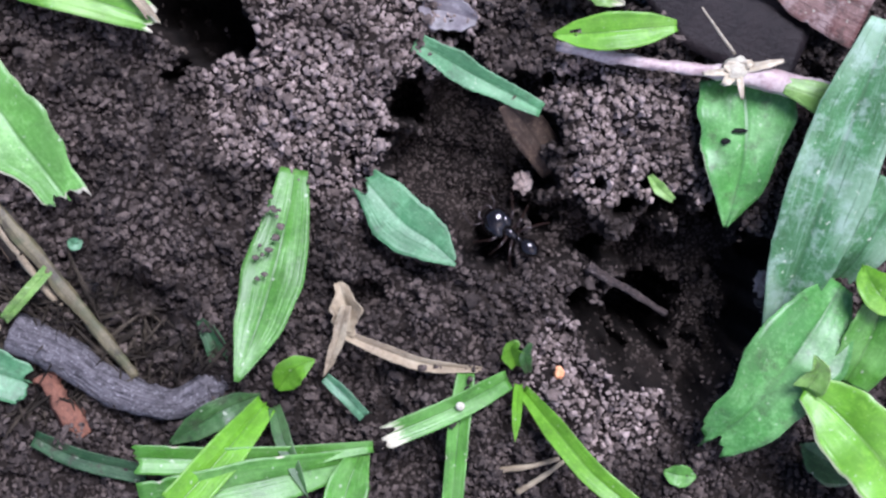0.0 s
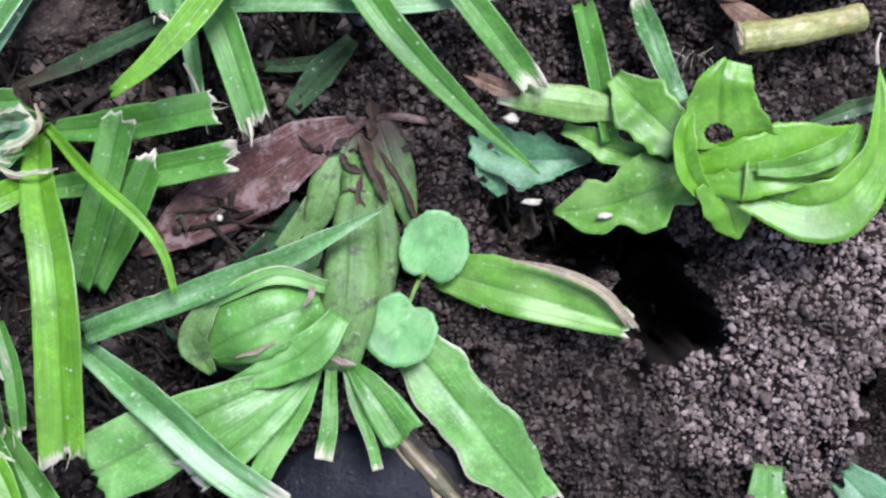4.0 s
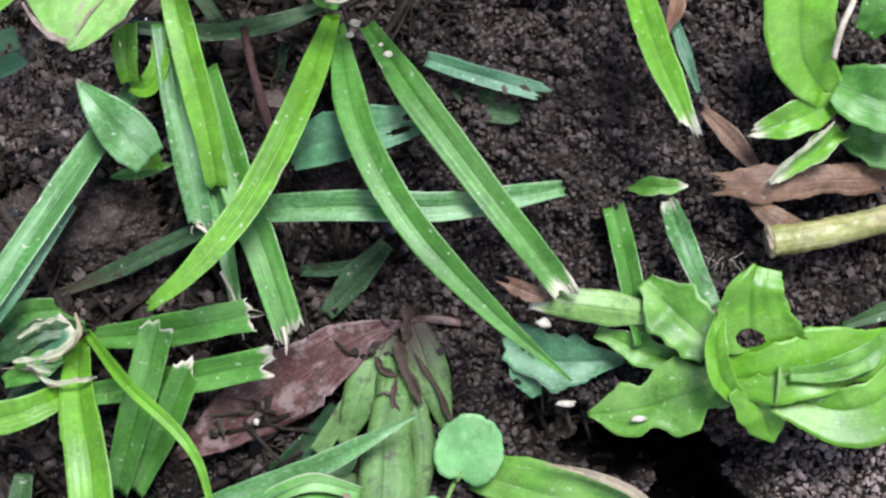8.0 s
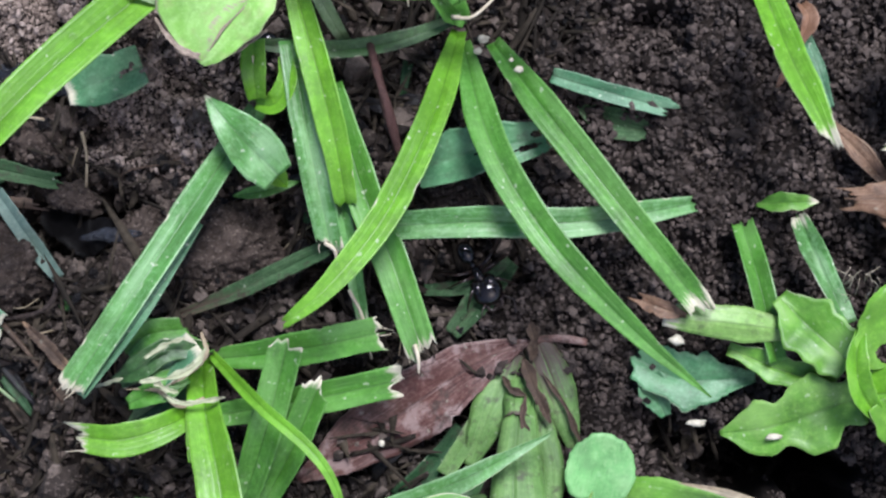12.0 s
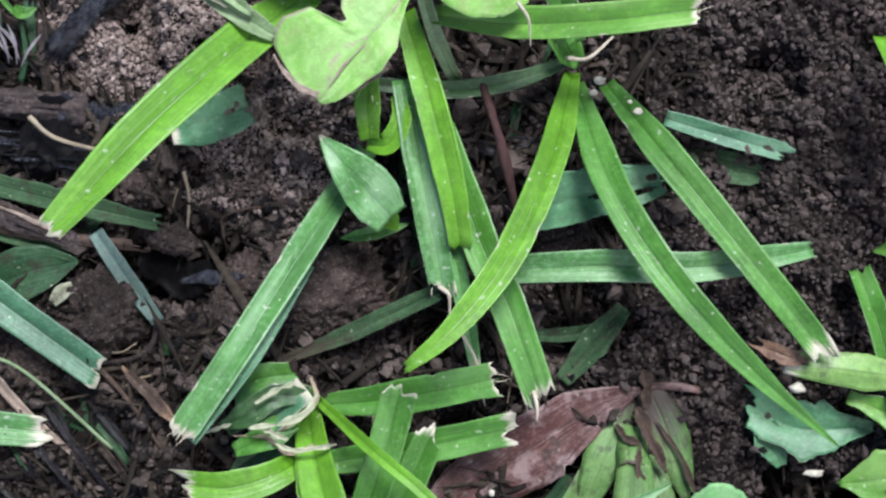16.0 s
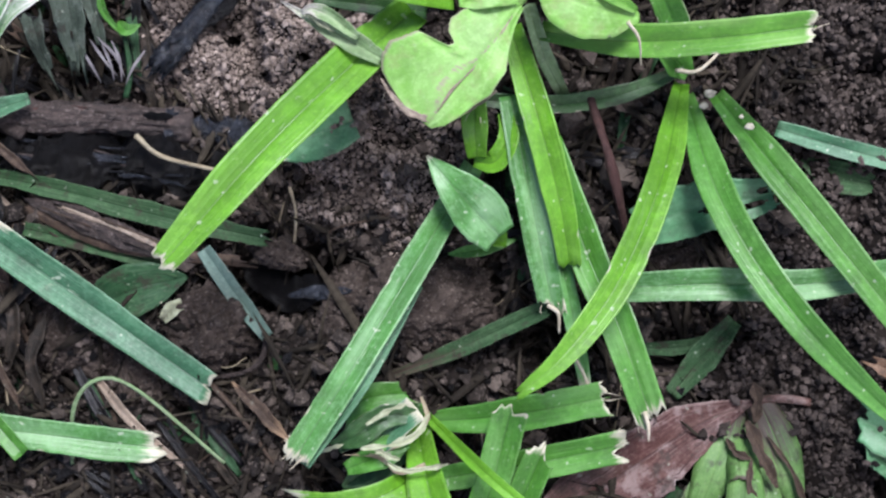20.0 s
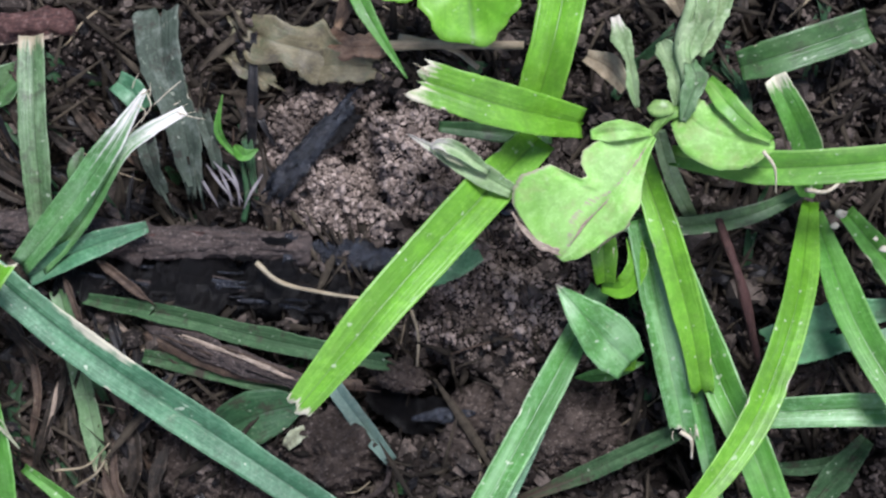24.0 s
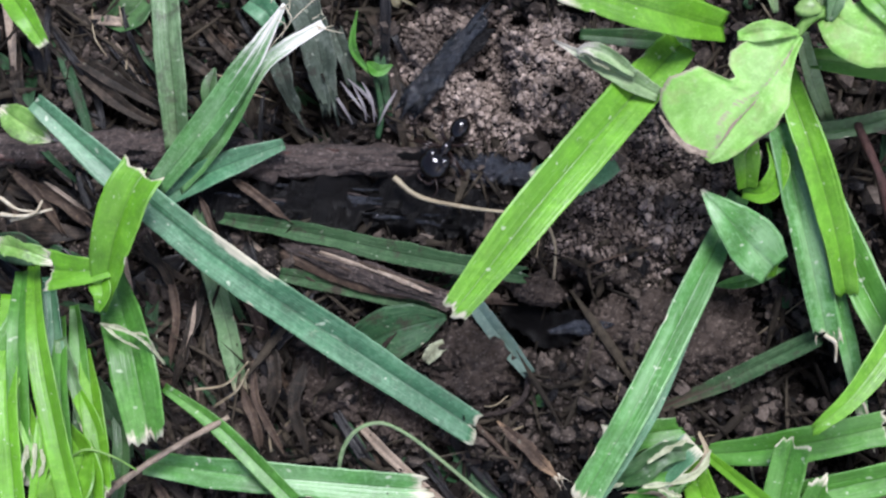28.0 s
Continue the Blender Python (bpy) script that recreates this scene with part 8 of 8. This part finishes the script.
# tan dead grass in the thick corner
tan = random.Random(44)
for (ax, ay, _), (bx, by, _), n_ in (((-276.5, 85.5, -9), (-235.4, 45.8, -9), 66), ((-287.0, 145.4, -9), (-241.5, 115.6, -9), 58), ((-239.4, 135.9, -9), (-204.8, 112.9, -9), 34), ((-290.5, 112.0, -9), (-257.0, 92.3, -9), 34), ((-224.6, 54.5, -9), (-195.2, 32.5, -9), 26), ((-247.3, 95.4, -9), (-232.7, 77.0, -9), 18)):
    for i in range(n_):
        x, y = tan.uniform(ax, bx), tan.uniform(by, ay)
        th, ln = math.radians(tan.gauss(-60, 20)), tan.uniform(11, 32)
        dx, dy = math.cos(th), math.sin(th)
        pts = [(x - dx * ln / 2, y - dy * ln / 2, float(height(x - dx * ln / 2, y - dy * ln / 2)) + 1.2), (x + tan.uniform(-0.8, 0.8), y, float(height(x, y)) + 2.2), (x + dx * ln / 2, y + dy * ln / 2, float(height(x + dx * ln / 2, y + dy * ln / 2)) + 1.2)]
        clipping("tan dead grass among the litter", tan.choice((HUSK, MULCH, MULCH, MULCH, MULCH, MULCH, BUFF, DULL, DULL, CHARLEAF, CHARLEAF, CHARLEAF, CHARLEAF)), pts, tan.uniform(0.6, 2.8), prof=(0.5, 1, 0.8, 0.3), name="dead_grass", rib=False, seg=14, nc=5, edge=0.06)

# dark folded dead leaves in the litter
drk = random.Random(66)
for i in range(34):
    x, y = drk.uniform((-289.0, 147.8, -9)[0], (-219.4, 140.2, -9)[0]), drk.uniform((-290.0, 51.8, -9)[1], (-280.2, 146.9, -9)[1])
    if x > (-247.4, 143.3, -9)[0] and i % 2:
        continue
    th, ln = math.radians(drk.gauss(-50, 40)), drk.uniform(10, 20)
    dx, dy = math.cos(th) * ln / 2, math.sin(th) * ln / 2
    z = float(height(x, y)) + 1.0
    clipping("dark brown folded dead leaf in the litter", drk.choice((MULCH, PLUM, PLUM, DULL, CHARLEAF)), [(x - dx, y - dy, float(height(x - dx, y - dy)) + 0.6), (x, y, z + drk.uniform(0, 1.5)), (x + dx, y + dy, float(height(x + dx, y + dy)) + 0.8)], drk.uniform(3, 6.5), prof=(0.2, 0.9, 1, 0.6, 0.1), fold=drk.uniform(-0.5, 0.6), wave=0.15, crinkle=0.08, edge=0.05, name="dead_leaf", category="leaf", rib=False, seg=18, nc=9)

# loose threads and dead grass in the shaded litter
lit = random.Random(21)
for i in range(190):
    a = Vector((lit.uniform(-262, -95), lit.uniform(10, 165), 0))
    if a.x > -120 and a.y < 60 or math.hypot(a.x - mx, a.y - my) < 17 or (math.hypot(a.x - nx, a.y - ny) < 22 and i % 3 == 0):
        continue
    th, ln = lit.uniform(0, 6.28), lit.uniform(7, 22)
    d = Vector((math.cos(th), math.sin(th), 0))
    pts = []
    for k in range(4):
        p = a + d * ln * (k / 3 - 0.5) + Vector((-d.y, d.x, 0)) * lit.uniform(-1.2, 1.2)
        pts.append((p.x, p.y, float(height(p.x, p.y)) + 0.8 + lit.uniform(0, 1.4)))
    if i % 3 == 0:
        clipping("faded grass blade in the litter", lit.choice((MULCH, MULCH, DULL, DULL, CHARLEAF)), pts, lit.uniform(1.2, 3.2), prof=(0.6, 1, 0.9, 0.5), name="dead_grass", rib=False, seg=14, nc=5)
    else:
        stick("rootlet", "thin dry rootlet on the soil", "root", lit.choice((HUSK, MULCH, STRAW, BARK)), pts, lit.uniform(0.15, 0.34), 0.12, sides=5, seg=10)

# lawn that goes on around the bare patch
rg = np.random.RandomState(77)
gvs, gfs = [], []
n_ = 0
while n_ < 5200:
    r_, th_ = 165 + 900 * rg.rand() ** 1.7, rg.uniform(0, 6.283)
    x_, y_ = -95 + 1.25 * r_ * math.cos(th_), 38 + 1.0 * r_ * math.sin(th_)
    if -345 < x_ < 165 and -165 < y_ < 250:
        continue
    z_ = float(height(x_, y_))
    yaw, ln, w_, hh = rg.uniform(0, 6.283), rg.uniform(25, 60), rg.uniform(1.6, 3.2), rg.uniform(10, 30)
    dx, dy = math.cos(yaw), math.sin(yaw)
    for k in range(4):
        t_ = k / 3
        c_ = (x_ + dx * ln * t_ * t_, y_ + dy * ln * t_ * t_, z_ - 1 + hh * (1.7 * t_ - t_ * t_))
        ww = w_ * (1 - 0.85 * t_ ** 3)
        gvs += [(c_[0] - dy * ww, c_[1] + dx * ww, c_[2] + 0.3 * ww), c_, (c_[0] + dy * ww, c_[1] - dx * ww, c_[2] + 0.3 * ww)]
    b_ = n_ * 12
    for k in range(3):
        gfs += [(b_ + 3 * k, b_ + 3 * k + 3, b_ + 3 * k + 4, b_ + 3 * k + 1), (b_ + 3 * k + 1, b_ + 3 * k + 4, b_ + 3 * k + 5, b_ + 3 * k + 2)]
    n_ += 1
lawn = new("lawn_grass", fast_mesh("lawn_grass", np.array(gvs) * MM, np.array(gfs), GREEN))
tagged(lawn, "surrounding lawn of mown green grass", "grass", kind="stuff")


# ---- the ants ----
def ant_at(name, label):
    """A big-headed soldier ant, head towards +x, origin under its middle, about 14 mm long."""
    a = thing(name, (0, 0, 0), label, "ant")

    def ball(nm, mat, at, size, seed, un=0.03, parent=a):
        return part(nm, lump(nm, mat, at, size, seed, un, 0, 3), parent)

    head = ball("head", ANT, (4.6, 0, 2.6), (2.8, 3.05, 2.1), 1)
    for s in (-1, 1):
        ball("head_lobe", ANT, (3.4, 1.35 * s, 2.75), (1.9, 1.5, 1.7), 2, 0.02, head)
        part("mandible", tube("mandible", ANTLEG, [(6.4, 1.3 * s, 2.2), (7.7, 1.5 * s, 2.0), (8.3, 0.5 * s, 1.9), (8.0, 0.1 * s, 1.9)], 0.5, 0.15, 7, 10, 0.02), head)
        part("antenna", tube("antenna", ANTLEG, [(6.2, 1.0 * s, 3.0), (7.2, 2.6 * s, 3.9), (8.4, 3.4 * s, 3.6), (9.9, 3.1 * s, 2.9), (11.0, 2.6 * s, 2.5)], 0.17, 0.14, 6, 16, 0.02), head)
        ball("eye", ANT, (5.4, 2.1 * s, 3.2), (0.32, 0.3, 0.3), 3, 0.0, head)
    ball("thorax", ANT, (0.9, 0, 2.7), (1.9, 0.95, 1.0), 5, 0.12)
    for k, s in ((1.9, -1), (1.9, 1), (0.2, -1), (0.2, 1)):
        part("spine", tube("spine", ANT, [(k, 0.5 * s, 3.4), (k - 0.3, 0.75 * s, 4.0), (k - 0.5, 0.8 * s, 4.3)], 0.2, 0.04, 5, 5, 0.01), a)
    ball("petiole", ANT, (-1.4, 0, 2.5), (0.8, 0.55, 0.6), 6, 0.1)
    ball("gaster", ANT, (-3.9, 0, 2.7), (2.3, 1.75, 1.6), 7)
    legs = []
    for i, x0 in enumerate((2.0, 0.9, -0.1)):
        for s in (-1, 1):
            sw = (2.6, 0.2, -3.2)[i]
            hip = Vector((x0, 0.6 * s, 2.2))
            leg = part("leg", tube("leg", ANTLEG, [hip, hip + Vector((sw * 0.4, 2.6 * s, 1.6)), hip + Vector((sw * 0.9, 4.4 * s, -0.6)), hip + Vector((sw * 1.35, 5.8 * s, -2.1))], 0.34, 0.15, 6, 14, 0.03), a)
            legs.append((leg, hip, s, i))
    return a, legs


def ant_rows(track, rest_z=0.6):
    """Poses from head and tail places over time."""
    rows = []
    for t, h, g, *dive in track:
        h, g = Vector(h), Vector(g)
        d = h - g
        yaw = math.degrees(math.atan2(d.y, d.x))
        if rows:
            while yaw - rows[-1][2] > 180:
                yaw -= 360
            while yaw - rows[-1][2] < -180:
                yaw += 360
        c = g + d.normalized() * 3.9 if d.length > 1 else g
        x, y = c.x + (d.length - 8.5) * 0.5 * d.normalized().x, c.y + (d.length - 8.5) * 0.5 * d.normalized().y
        z = max(float(height(x + 3 * math.cos(math.radians(yaw)), y + 3 * math.sin(math.radians(yaw)))), float(height(x, y)), h.z - 3) + rest_z
        rows.append((t, (x, y, z if not dive else h.z), yaw, dive[0] if dive else 0))
    return rows


def gait(legs, spans):
    """Legs step back and forth in turn while the ant walks."""
    for leg, hip, s, i in legs:
        rows = [(0.0, pose(0, 0, 0))]
        for t0_, t1_ in spans:
            k, t = 0, t0_
            while t < t1_:
                a = 16 * (1 if (k + i + (s > 0)) % 2 else -1)
                m = Matrix.Translation(hip * MM) @ pose(0, 0, 0, 0, 0, a) @ Matrix.Translation(-hip * MM)
                if t > rows[-1][0] + 0.05:
                    rows.append((t, m))
                k, t = k + 1, t + 0.17
        rows.append((28.0, rows[-1][1]))
        walk(leg, rows)


ANT1 = [(0.0, (17.9, -32.3, -27), (26.9, -39.4, -27)), (0.4, (11.4, -22.4, -27), (17.5, -31.4, -27)), (1.0, (-0.8, -7.6, -28), (5.5, -15.8, -27)), (1.5, (-0.8, -5.1, -36), (2.7, -8.6, -33), 40), (2.2, (-0.3, -4.9, -52), (1.9, -7.2, -50), 72), (28.0, (-0.2, -5.0, -56), (2.0, -7.3, -54), 74)]
ANT2 = [(0.0, (-95.6, 68.2, -12), (-88.4, 68.9, -12)), (7.6, (-95.6, 68.2, -12), (-88.4, 68.9, -12)), (8.5, (-99.2, 65.8, -11), (-93.3, 70.2, -11)), (9.0, (-104.1, 62.0, -11), (-100.5, 69.5, -11)), (9.5, (-108.2, 59.3, -10), (-105.4, 68.7, -10)), (10.0, (-106.6, 56.8, -9), (-106.6, 67.7, -10)),
        (11.0, (-105.3, 55.8, -8), (-107.4, 66.9, -10)), (12.0, (-102.5, 57.1, -8), (-107.2, 66.6, -10)), (12.5, (-101.1, 55.9, -8), (-106.2, 65.3, -10)), (13.3, (-101.4, 45.4, -15), (-103.5, 55.5, -11)), (14.0, (-109.7, 38.8, -24), (-104.1, 47.1, -20), 45), (28.0, (-110.5, 38.4, -33), (-106.1, 42.9, -30), 60)]
ANT3 = [(0.0, (-151.5, 110.4, -9), (-142.2, 109.0, -9)), (22.8, (-151.5, 110.4, -9), (-142.2, 109.0, -9)), (23.7, (-165.2, 111.7, -9), (-155.8, 110.3, -9)), (24.5, (-174.2, 112.8, -7), (-165.0, 112.5, -8)), (25.0, (-180.3, 111.5, -7), (-170.4, 111.9, -8)), (25.5, (-186.1, 114.2, -7), (-175.8, 112.1, -8)), (26.0, (-188.2, 112.9, -7), (-177.2, 112.4, -8)), (26.5, (-194.9, 114.5, -7), (-183.9, 114.7, -8)),
        (27.0, (-198.6, 111.8, -7), (-189.1, 116.2, -8)), (27.5, (-199.6, 107.0, -7), (-192.0, 114.7, -8)), (28.0, (-200.9, 105.8, -7), (-193.8, 114.0, -8))]


def motions():
    for nm, label, track, spans in (("ant", "glossy black big-headed soldier ant in the burrow", ANT1, [(0, 2.2)]), ("ant", "glossy black soldier ant under the grass", ANT2, [(7.6, 12.0), (12.4, 14.2)]), ("ant", "glossy black soldier ant on the mound", ANT3, [(22.8, 28.0)])):
        a, legs = ant_at(nm, label)
        walk(a, [(t, pose(p[0] * MM, p[1] * MM, p[2] * MM, 0, dip, yaw)) for t, p, yaw, dip in ant_rows(track)])
        gait(legs, spans)


motions()
